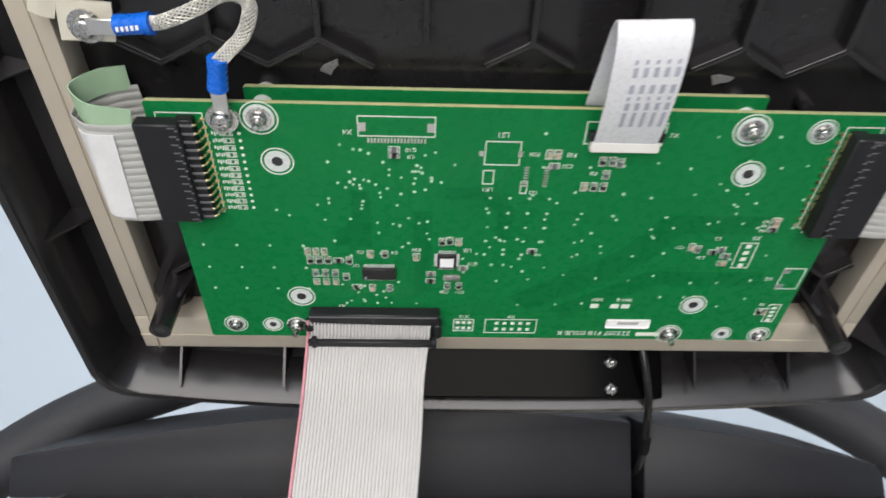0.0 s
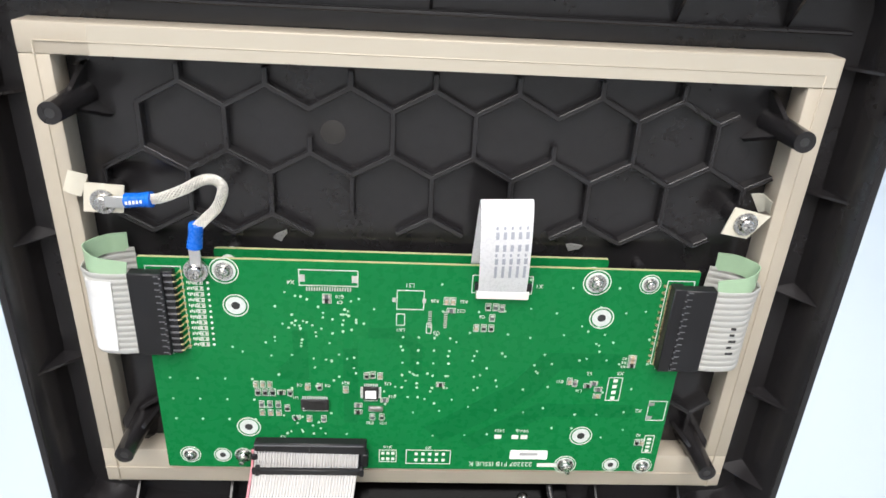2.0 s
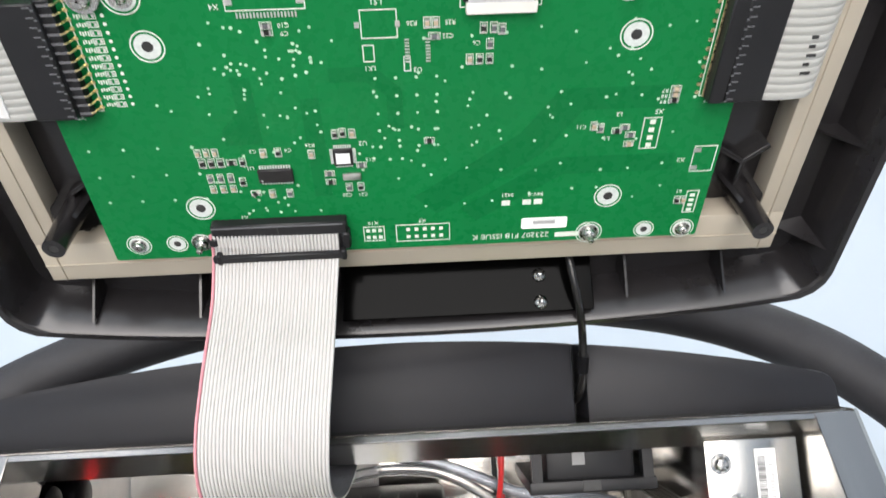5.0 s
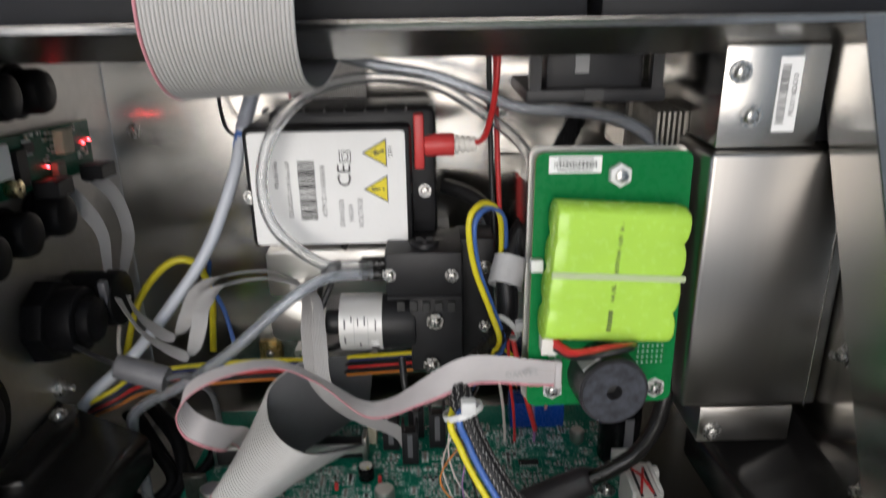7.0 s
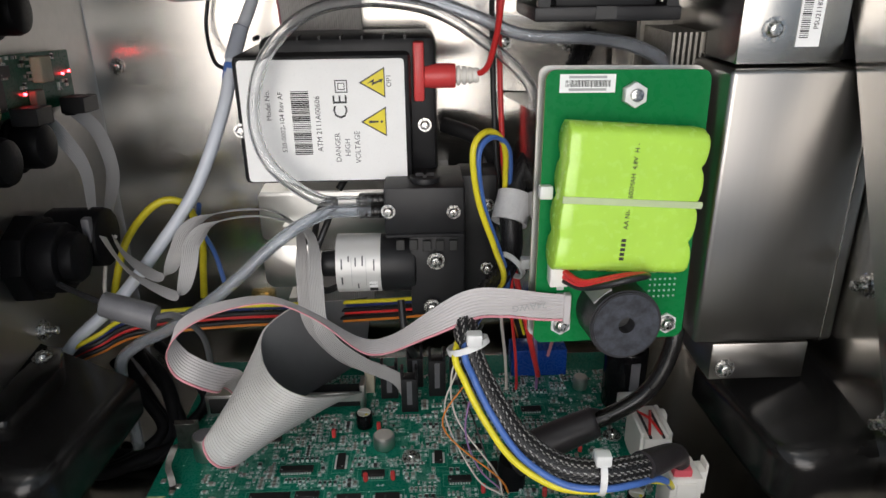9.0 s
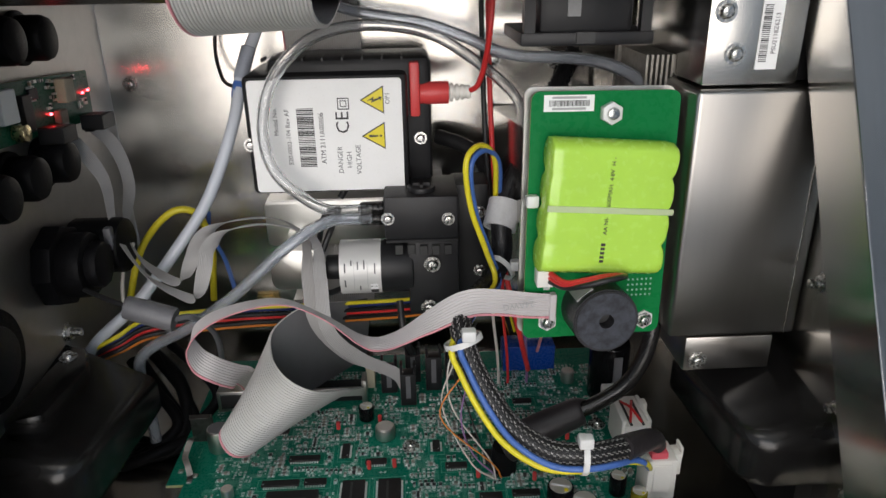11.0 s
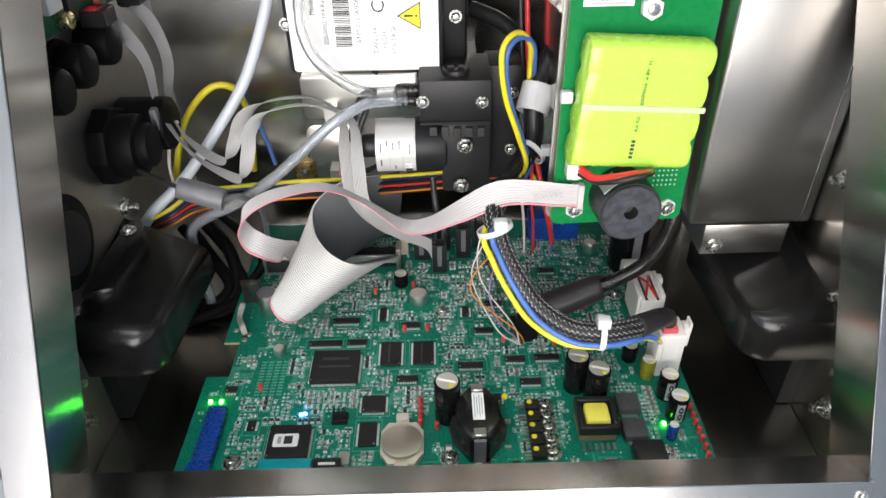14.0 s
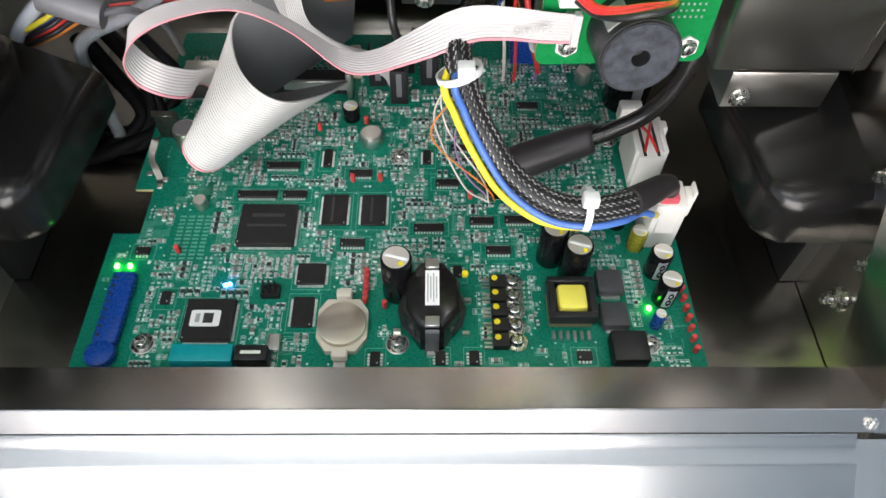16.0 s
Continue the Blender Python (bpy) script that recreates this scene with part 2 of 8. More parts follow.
def bring(bm, c, r0, r1, h, seg=24, m=None):
    """A flat ring (washer, pad) round z."""
    m = m or Matrix()
    rows = []
    for r, z in ((r0, 0), (r1, 0), (r1, h), (r0, h)):
        rows.append([bm.verts.new(m @ Vector((c[0] + r * math.cos(2 * math.pi * i / seg), c[1] + r * math.sin(2 * math.pi * i / seg), c[2] + z))) for i in range(seg)])
    for a in range(4):
        for i in range(seg):
            b = (a + 1) % 4
            bm.faces.new((rows[a][i], rows[b][i], rows[b][(i + 1) % seg], rows[a][(i + 1) % seg]))
    return bm


def rrect(x0, x1, y0, y1, r, k=5):
    pts = []
    for cx, cy, a0 in ((x1 - r, y1 - r, 0), (x0 + r, y1 - r, 90), (x0 + r, y0 + r, 180), (x1 - r, y0 + r, 270)):
        for i in range(k + 1):
            a = radians(a0 + 90 * i / k)
            pts.append((cx + r * math.cos(a), cy + r * math.sin(a)))
    return pts


def spline(pts, steps=8):
    """Catmull-Rom through points of any size."""
    p = [np.array(q, float) for q in pts]
    p = [2 * p[0] - p[1]] + p + [2 * p[-1] - p[-2]]
    out = []
    for i in range(1, len(p) - 2):
        a, b, c, d = p[i - 1:i + 3]
        for s in range(steps):
            t = s / steps
            out.append(0.5 * (2 * b + (c - a) * t + (2 * a - 5 * b + 4 * c - d) * t * t + (3 * b - a - 3 * c + d) * t ** 3))
    out.append(p[-2])
    return out


def btube(bm, pts, r, seg=10, steps=8, smooth=True, cap=True):
    """A round tube along points; r a number, or a list that runs along it."""
    path = [Vector(q) for q in (spline(pts, steps) if smooth else pts)]
    n = len(path)
    radii = np.interp(np.linspace(0, 1, n), np.linspace(0, 1, len(r)), r) if isinstance(r, (list, tuple)) else [r] * n
    t0 = (path[1] - path[0]).normalized()
    up = Vector((0, 0, 1)) if abs(t0.z) < 0.9 else Vector((1, 0, 0))
    side = t0.cross(up).normalized()
    rings = []
    for i, q in enumerate(path):
        t = (path[min(i + 1, n - 1)] - path[max(i - 1, 0)]).normalized()
        side = (side - t * side.dot(t)).normalized()
        w = t.cross(side)
        rings.append([bm.verts.new(q + (side * math.cos(2 * math.pi * k / seg) + w * math.sin(2 * math.pi * k / seg)) * radii[i]) for k in range(seg)])
    for a, b in zip(rings, rings[1:]):
        for k in range(seg):
            bm.faces.new((a[k], a[(k + 1) % seg], b[(k + 1) % seg], b[k]))
    if cap:
        bm.faces.new(list(reversed(rings[0])))
        bm.faces.new(rings[-1])
    return bm


def bribbon(bm, rows, count, pitch, first=0, last=None, steps=8, thick=0.00066):
    """A flat cable: rows of (centre, direction of its width); wires first..last of count, each a rounded ridge."""
    last = count if last is None else last
    flat = spline([(*c, *w) for c, w in rows], steps)
    prof = []
    for i in range(first, last):
        for f, h in ((0.0, 0.03), (0.13, 0.03), (0.16, 0.50), (0.30, 0.86), (0.5, 1.0), (0.70, 0.86), (0.84, 0.50), (0.87, 0.03)):
            prof.append(((i + f - count / 2) * pitch, h * thick))
    prof = prof + [(x, -h) for x, h in reversed(prof)]
    rings, n = [], len(flat)
    cs = [Vector(q[:3]) for q in flat]
    for i, q in enumerate(flat):
        t = (cs[min(i + 1, n - 1)] - cs[max(i - 1, 0)]).normalized()
        w = Vector(q[3:])
        w = (w - t * w.dot(t)).normalized()
        nrm = w.cross(t)
        rings.append([bm.verts.new(cs[i] + w * x + nrm * h) for x, h in prof])
    k = len(prof)
    for a, b in zip(rings, rings[1:]):
        for j in range(k):
            bm.faces.new((a[j], a[(j + 1) % k], b[(j + 1) % k], b[j]))
    bm.faces.new(list(reversed(rings[0])))
    bm.faces.new(rings[-1])
    return bm


def bloops(bm, loops, close_first=True, close_last=True):
    """Skin between rings of equally many points."""
    rings = [[bm.verts.new(p) for p in lp] for lp in loops]
    k = len(rings[0])
    for a, b in zip(rings, rings[1:]):
        for j in range(k):
            bm.faces.new((a[j], a[(j + 1) % k], b[(j + 1) % k], b[j]))
    if close_first:
        bm.faces.new(list(reversed(rings[0])))
    if close_last:
        bm.faces.new(rings[-1])
    return bm


def to_mesh(name, bm, material, angle=38):
    me = bpy.data.meshes.new(name)
    bmesh.ops.recalc_face_normals(bm, faces=bm.faces)
    bm.to_mesh(me)
    bm.free()
    for m in material if isinstance(material, (list, tuple)) else [material]:
        me.materials.append(m)
    me.shade_smooth()
    me.set_sharp_from_angle(angle=radians(angle))
    return me


def part(name, bm, material, parent, label="", m=None, kind=""):
    ob = new(name, bm if isinstance(bm, bpy.types.Mesh) else to_mesh(name, bm, material))
    ob.parent = parent
    if m is not None:
        ob.matrix_local = m
    return tagged(ob, label, kind=kind)


def thing(name, label, category, m=None, group="", kind=""):
    ob = new(name)
    ob.empty_display_size = 0.01
    ob.matrix_world = m or Matrix()
    return tagged(ob, label, category, group, kind)


def solid(name, bm, material, label, category="", group="", kind="", m=None):
    ob = new(name, to_mesh(name, bm, material))
    if m is not None:
        ob.matrix_world = m
    return tagged(ob, label, category, group, kind)


def text_mesh(text, size, align="CENTER"):
    cu = bpy.data.curves.new("text", "FONT")
    cu.body, cu.size, cu.align_x, cu.align_y, cu.extrude, cu.resolution_u = text, size, align, "CENTER", 0.00004, 2
    ob = bpy.data.objects.new("text", cu)
    me = bpy.data.meshes.new_from_object(ob)
    bpy.data.objects.remove(ob)
    bpy.data.curves.remove(cu)
    return me


def lettering(text, size, material, parent, m, name="lettering", align="CENTER"):
    me = text_mesh(text, size, align)
    me.materials.clear()
    me.materials.append(material)
    return part(name, me, material, parent, m=m)


def rot(axis, deg):
    return Matrix.Rotation(radians(deg), 4, axis.upper())


def at(x, y, z):
    return Matrix.Translation((x, y, z))


# screw heads shared by all boards and panels
def screw_mesh(r, h, washer, cross=True):
    bm = bm_new()
    if washer:
        bring(bm, (0, 0, 0), r * 0.3, r * washer, 0.0006)
    bcyl(bm, (0, 0, h / 2 + 0.0005), r, h, seg=20, r2=r * 0.72, bev=r * 0.16)
    if cross:
        for a in (20, 110):
            bbox(bm, (0, 0, h + 0.0004), (r * 1.1, r * 0.22, 0.0006), m=rot("z", a))
    return to_mesh("screw", bm, ZINC)


def hexnut_mesh(r, h, stud):
    bm = bm_new()
    bcyl(bm, (0, 0, h / 2), r, h, seg=6, bev=r * 0.08)
    bring(bm, (0, 0, 0), r * 0.4, r * 1.25, 0.0008)
    bcyl(bm, (0, 0, h + stud / 2), r * 0.5, stud, seg=14, bev=r * 0.1)
    return to_mesh("nut", bm, ZINC)


SCREW = screw_mesh(0.0034, 0.0026, 1.35)
SCREW_S = screw_mesh(0.0027, 0.0022, 1.3)
NUT = hexnut_mesh(0.0042, 0.0034, 0.0045)


# ---------------------------------------------------------------- room
def room_wall(name, c, s):
    return solid(name, bbox(bm_new(), c, s), PAINT, "plain pale blue painted wall", "wall", kind="structure")


ZF = -1.0
room_wall("wall_north", (0, 1.65, 0.35), (5.2, 0.1, 2.7))
room_wall("wall_east", (2.55, -0.5, 0.35), (0.1, 4.2, 2.7))
room_wall("wall_west", (-2.55, -0.5, 0.35), (0.1, 4.2, 2.7))
# unseen wall; its opening is placed for the daylight lamp
bm = bm_new()
bbox(bm, (-2.025, -2.65, 0.35), (1.15, 0.1, 2.7))
bbox(bm, (1.650, -2.65, 0.35), (1.9, 0.1, 2.7))
bbox(bm, (-0.375, -2.65, -0.725), (2.15, 0.1, 0.55))
bbox(bm, (-0.375, -2.65, 1.65), (2.15, 0.1, 0.1))
solid("wall_south", bm, PAINT, "unseen pale blue wall with an assumed wide window opening", "wall", kind="structure")
solid("floor", bbox(bm_new(), (0, -0.5, ZF - 0.05), (5.2, 4.4, 0.1)), FLOORMAT, "light grey vinyl floor", "floor", kind="structure")
solid("ceiling", bbox(bm_new(), (0, -0.5, 1.75), (5.2, 4.4, 0.1)), PAINT, "plain white ceiling", "ceiling", kind="structure")
# unseen ceiling panels, added to light the cabinet from above
for px, py in ((-0.5, -0.75), (0.8, 0.35)):
    lamp = thing("added_ceiling_light", "added flat white ceiling light panel, out of view", "lamp", at(px, py, 1.685), "ceiling lights")
    bm = bm_new()
    for sx, sy, w, d in ((0, 0.31, 1.24, 0.02), (0, -0.31, 1.24, 0.02), (0.61, 0, 0.02, 0.6), (-0.61, 0, 0.02, 0.6)):
        bbox(bm, (sx, sy, 0), (w, d, 0.025))
    part("frame", bm, WHITE, lamp)
    part("diffuser", bbox(bm_new(), (0, 0, 0.006), (1.2, 0.6, 0.006)), PANEL, lamp)

# ---------------------------------------------------------------- cabinet
X0, X1 = -0.1615, 0.1695         # the opening
CX0, CX1 = -0.181, 0.188        # the cabinet's sides
SY, SZ = 0.4646, 0.8855         # up the sloping front
FRONT = Matrix(((1, 0, 0, 0), (0, SY, -SZ, -0.0435), (0, SZ, SY, 0.0379), (0, 0, 0, 1)))
HO = 0.2378
cabinet = thing("printer_cabinet", "open brushed stainless steel electronics cabinet on the floor", "cabinet", at(0, 0.07, ZF))
CM = at(0, -0.07, -ZF)


def cab(name, bm, material, label=""):
    ob = part(name, bm, material, cabinet, label)
    ob.matrix_local = CM
    return ob


bm = bm_new()
for x0, x1, y0, y1 in ((CX0, X0, -0.018, HO + 0.003), (X1, CX1, -0.018, HO + 0.003), (X0, X1, HO, HO + 0.003)):
    bbox(bm, ((x0 + x1) / 2, (y0 + y1) / 2, -0.00075), (x1 - x0, y1 - y0, 0.0015), 0.0004, 1, FRONT)
bbox(bm, ((X0 + X1) / 2, -0.00525, 0.00175), (X1 - X0, 0.0105, 0.0015), 0.0004, 1, FRONT)
cab("front_frame", bm, STEEL_FRONT, "brushed steel frame round the opening")
for x0, x1, y0, y1, d in ((X0 - 0.0012, X1 + 0.0012, -0.0012, 0, 0.021), (X0 - 0.0012, X1 + 0.0012, HO, HO + 0.0012, 0.025),
                          (X0 - 0.0012, X0, 0, HO, 0.030), (X1, X1 + 0.0012, 0, HO, 0.029)):
    e = 0.0022 if y1 == 0 else 0.0
    bm = bbox(bm_new(), ((x0 + x1) / 2, (y0 + y1) / 2, (e - d) / 2 - 0.0005), (x1 - x0, y1 - y0, d + e), m=FRONT)
    cab("flange", bm, STEEL if x1 - x0 > 0.1 else STEEL_EDGE, "folded steel edge of the opening")
SIDE = [(-0.0525, 0.020), (-0.0525, -0.03), (0.232, -0.03), (0.232, 0.2515), (0.0685, 0.2515)]
YZ = Matrix(((0, 0, 1, 0), (1, 0, 0, 0), (0, 1, 0, 0), (0, 0, 0, 1)))
# left panel gets the steel with shade in its colour
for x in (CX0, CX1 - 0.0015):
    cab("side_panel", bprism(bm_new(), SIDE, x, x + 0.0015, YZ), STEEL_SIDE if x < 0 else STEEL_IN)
cab("back_panel", bbox(bm_new(), (0.0035, 0.2295, 0.11), (CX1 - CX0 - 0.004, 0.0015, 0.278)), STEEL_BACK, "brushed steel back panel")
cab("top_panel", bbox(bm_new(), (0.0035, 0.1505, 0.2505), (CX1 - CX0 - 0.004, 0.158, 0.0015)), STEEL_IN)
cab("floor_panel", bbox(bm_new(), (0.0035, 0.089, -0.0135), (CX1 - CX0 - 0.004, 0.279, 0.0015)), STEEL_FLOOR)
# rolled ledge and lower body under the opening
bm = bm_new()
prof = [(-0.0483, 0.0276), (-0.0507, 0.0295), (-0.0512, 0.0292), (-0.0530, 0.0272), (-0.0548, 0.0254), (-0.0586, 0.0236), (-0.0596, 0.0229), (-0.0604, 0.0221), (-0.0680, 0.0147), (-0.0692, 0.0138), (-0.0708, 0.0134),
        (-0.0930, 0.0110), (-0.0970, 0.0090), (-0.0985, 0.0), (-0.0985, -0.03), (-0.0483, -0.03)]
bprism(bm, prof, CX0, 0.1620, YZ)
cab("ledge", bm, STEEL_LEDGE, "rounded bright steel ledge under the opening")
cab("ledge_end", bprism(bm_new(), [(-0.0515, 0.0262), (-0.0548, 0.0250), (-0.0690, 0.0120), (-0.0930, 0.0060), (-0.0985, 0.0), (-0.0985, -0.03), (-0.0515, -0.03)], 0.1622, CX1, YZ), STEEL_LEDGE)
cab("lower_body", bbox(bm_new(), (0.0035, 0.0665, (ZF - 0.031) / 2), (CX1 - CX0, 0.331, -ZF - 0.031), 0.006), STEEL_V)
# fixings on the front frame and the inner side panels
part("screw", SCREW_S, ZINC, cabinet, m=CM @ FRONT @ at(X1 - 0.0042, -0.0062, 0.0025) @ Matrix.Scale(0.75, 4))
part("screw_hole", bcyl(bm_new(), (0, 0, 0), 0.0014, 0.0006, seg=16), INK, cabinet, m=CM @ FRONT @ at(X0 + 0.0033, -0.0062, 0.0025))
for y, z in ((0.062, 0.115), (0.0325, 0.0695), (0.0120, 0.0410), (0.0145, 0.0130)):
    part("nut", NUT, ZINC, cabinet, "zinc hexagon nut on a stud", CM @ at(CX1 - 0.0015, y, z) @ rot("y", -90))
for y, z in ((0.035, 0.0700), (0.0145, 0.0160), (0.0180, 0.0390), (0.1186, 0.0740)):
    part("nut", NUT, ZINC, cabinet, "zinc hexagon nut on a stud", CM @ at(CX0 + 0.0015, y, z) @ rot("y", 90))
part("screw", SCREW, ZINC, cabinet, m=CM @ at(-0.166, 0.2285, 0.184) @ rot("x", 90))

# black hinge cover behind the opening
cover = thing("hinge_cover", "matt black moulded cover with an arched top behind the opening", "cover", at(0, 0.085, 0.2525))
XZ = Matrix(((1, 0, 0, 0), (0, 0, 1, 0), (0, 1, 0, 0), (0, 0, 0, 1)))


def arch(x):
    f = abs(x + 0.002) / 0.178
    return 0.0360 - (0.0152 if x < 0 else 0.0180) * f ** 2 - (0.0012 if x < 0 else 0.0022) * f


def cover_outline(x0, x1, n):
    xs = [x0 + (x1 - x0) * i / n for i in range(n + 1)]
    return [(x0, -0.003)] + [(x, arch(x)) for x in xs] + ([(x1 + 0.0035, 0.0115), (x1 + 0.0052, 0.0080), (x1 + 0.0060, -0.003)] if x1 > 0.15 else [(x1, -0.003)])


bm = bm_new()
bprism(bm, cover_outline(-0.205, 0.0730, 20), 0.0, 0.075, XZ, 0.0012)
part("cover_half", bm, SHROUD, cover)
bm = bm_new()
bprism(bm, cover_outline(0.0785, 0.1850, 10), 0.0, 0.075, XZ, 0.0012)
part("cover_half", bm, SHROUD, cover)
part("slot", bbox(bm_new(), (0.0758, 0.05, 0.014), (0.0060, 0.05, 0.034)), BLACK, cover, "narrow dark cable slot")

# foam-covered carrying rail behind the cover
bm = bm_new()
btube(bm, [(-0.330, 0.135, 0.10), (-0.300, 0.145, 0.19), (-0.250, 0.155, 0.248), (-0.185, 0.165, 0.285), (-0.10, 0.172, 0.308), (0, 0.175, 0.314),
           (0.10, 0.172, 0.309), (0.18, 0.165, 0.292), (0.245, 0.155, 0.258), (0.290, 0.145, 0.205), (0.315, 0.135, 0.10), (0.315, 0.13, -0.2), (0.315, 0.13, -0.35)], 0.0155, 20)
btube(bm, [(-0.330, 0.135, 0.10), (-0.335, 0.13, -0.2), (-0.335, 0.13, -0.35)], 0.0155, 20)
rail = thing("carrying_rail", "thick black foam-covered tubular rail arching behind the lid", "rail", at(0, 0.16, 0.25))
part("tube", bm, FOAM, rail).matrix_local = at(0, -0.16, -0.25)
part("bracket", bcyl(bm_new(), (-0.26, 0.13, -0.35), 0.014, 0.17, "x"), STEEL, rail).matrix_local = at(0, -0.16, -0.25)
part("bracket", bcyl(bm_new(), (0.255, 0.13, -0.35), 0.014, 0.15, "x"), STEEL, rail).matrix_local = at(0, -0.16, -0.25)

# ---------------------------------------------------------------- lid
LID = Matrix(((1, 0, 0, 0.003), (0, -0.7593, -0.6508, -0.007), (0, 0.6508, -0.7593, 0.357), (0, 0, 0, 1)))
lid = thing("display_housing", "raised black plastic display housing with honeycomb ribs inside", "display housing", LID)
NF = -0.0165        # the lid's inner floor
PF = -0.0146        # the honeycomb panel inside the frame


def lid_loop(u0, u1, v0, v1, r, n, bow):
    out = []
    for u, v in rrect(u0, u1, v0, v1, r, 4):
        out.append((u, v, n))
    # a gently bowed lower side
    k = len(out)
    i = 14
    a, b = out[i], out[(i + 1) % k]
    extra = []
    for j in range(1, 12):
        f = j / 12
        extra.append((a[0] + (b[0] - a[0]) * f, a[1] - bow * math.sin(math.pi * f) ** 0.8, n))
    # the sides spread a little towards the hinge
    return [(p + (0.0035 if p > 0 else -0.0005) * min(1.3, max(0.0, (0.06 - q) / 0.12)), q, h) for p, q, h in out[:i + 1] + extra + out[i + 1:]]


bm = bm_new()
loops = [lid_loop(-0.1485, 0.1560, -0.0785, 0.1575, 0.010, NF, 0.011),
         lid_loop(-0.1525, 0.160, -0.083, 0.1645, 0.014, 0.0035, 0.010),
         lid_loop(-0.1535, 0.161, -0.084, 0.1655, 0.014, 0.0045, 0.010),
         lid_loop(-0.1560, 0.1635, -0.0865, 0.168, 0.015, 0.0045, 0.010),
         lid_loop(-0.1568, 0.1643, -0.0873, 0.169, 0.015, 0.0035, 0.010),
         lid_loop(-0.1540, 0.1615, -0.084, 0.166, 0.018, -0.030, 0.011),
         lid_loop(-0.148, 0.155, -0.078, 0.160, 0.018, -0.035, 0.011)]
bloops(bm, loops)
part("shell", bm, LIDBLACK, lid, "black moulded lid shell")

part("panel", bbox(bm_new(), (0.004, 0.0347, (PF + NF - 0.001) / 2), (0.262, 0.180, PF - NF + 0.001)), LIDBLACK, lid)
# honeycomb ribs
HEXW, HEXS = 0.0299, 0.0163


def rib(u0, v0, u1, v1, top=-0.0098, w=0.0011):
    d = math.hypot(u1 - u0, v1 - v0)
    m = at((u0 + u1) / 2, (v0 + v1) / 2, 0) @ rot("z", math.degrees(math.atan2(v1 - v0, u1 - u0)))
    z0 = NF - 0.0005
    bm = bm_new()
    half = [(w * 1.15, z0), (w * 0.95, top - 0.0010)] + [(w * 0.95 - 0.0005 + 0.0005 * math.cos(a), top - 0.0005 + 0.0005 * math.sin(a)) for a in (0.2, 0.6, 1.0, 1.35, 1.57)] + [(w * 0.2, top - 0.00012)]
    prof = [(-y, z) for y, z in half] + [(y, z) for y, z in reversed(half)]
    bloops(bm, [[m @ Vector((x, y, z)) for y, z in prof] for x in (-d / 2, d / 2)])
    part("honeycomb_rib", bm, LIDBLACK, lid)


def hexpt(cx, cy, k):
    return (cx + HEXW / 2 * (0, 1, 1, 0, -1, -1)[k % 6], cy + HEXS * (1, 0.5, -0.5, -1, -0.5, 0.5)[k % 6])


for row, (ux, vy, cols) in enumerate(((-0.0868, 0.0983, 7), (-0.1017, 0.0735, 8), (-0.0868, 0.049, 8))):
    for c in range(cols):
        cx = ux + HEXW * c
        if row == 0:
            rib(*hexpt(cx, vy, 5), *hexpt(cx, vy, 0))
            rib(*hexpt(cx, vy, 0), *hexpt(cx, vy, 1))
            u, v = hexpt(cx, vy, 0)
            rib(u, v, u, v + 0.0058)
            if c not in (2, 5):
                rib(*hexpt(cx, vy, 4), *hexpt(cx, vy, 5))
            else:
                u, v = hexpt(cx, vy, 4)
                rib(u, v, u, v + 0.006)
            rib(*hexpt(cx, vy, 3), *hexpt(cx, vy, 4))
            rib(*hexpt(cx, vy, 2), *hexpt(cx, vy, 3))
            if c == cols - 1:
                rib(*hexpt(cx, vy, 1), *hexpt(cx, vy, 2))
                rib(*hexpt(cx, vy, 1), hexpt(cx, vy, 1)[0] + 0.0068, hexpt(cx, vy, 1)[1] + 0.0036)
        elif row == 1:
            if c == 0:
                rib(*hexpt(cx, vy, 0), *hexpt(cx, vy, 1))
                rib(*hexpt(cx, vy, 5), *hexpt(cx, vy, 0))
                u, v = hexpt(cx, vy, 5)
                rib(u, v, u, v - 0.007)
            if c == cols - 1:
                rib(*hexpt(cx, vy, 0), *hexpt(cx, vy, 1))
                u, v = hexpt(cx, vy, 1)
                rib(u, v, 0.1325, v + 0.0052)
            rib(*hexpt(cx, vy, 1), *hexpt(cx, vy, 2))
            a, b = Vector(hexpt(cx, vy, 2)), Vector(hexpt(cx, vy, 3))
            if c in (3, 5):
                rib(*a, *(a + (b - a) * 0.85))
            elif c == cols - 1:
                rib(*(b + (a - b) * 0.38), *b)
            elif c not in (2, 4):
                rib(*a, *b)
            if c not in (3, 4, 5):
                rib(*hexpt(cx, vy, 3), *hexpt(cx, vy, 4))
            elif c == 4:
                a, b = Vector(hexpt(cx, vy, 4)), Vector(hexpt(cx, vy, 3))
                rib(*a, *(a + (b - a) * 0.85))
rib(0.1241, -0.0263, 0.1325, -0.0196)
rib(0.1241, -0.0263, 0.1120, -0.0185)
rib(0.1241, -0.0263, 0.1241, -0.0440)
rib(-0.1180, -0.0280, -0.1030, -0.0180)
rib(-0.1180, -0.0280, -0.1180, -0.0450)
# faint ejector marks
for u, v in ((-0.0643, 0.0977), (0.0020, 0.0965), (0.0705, 0.0985), (0.1190, 0.0955), (0.0775, 0.0640), (-0.0600, 0.0660)):
    part("ejector_mark", bring(bm_new(), (u, v, PF), 0.0042, 0.0046, 0.00022, 24), LIDBLACK, lid)
part("ejector_mark", bcyl(bm_new(), (-0.0339, 0.0970, PF), 0.0046, 0.0005, seg=28, bev=0.0001), mat("rubbed_black_moulding", (0.034, 0.032, 0.030), 0.42, 0, 0.1, 200, spec=0.4), lid, "paler rubbed disc")
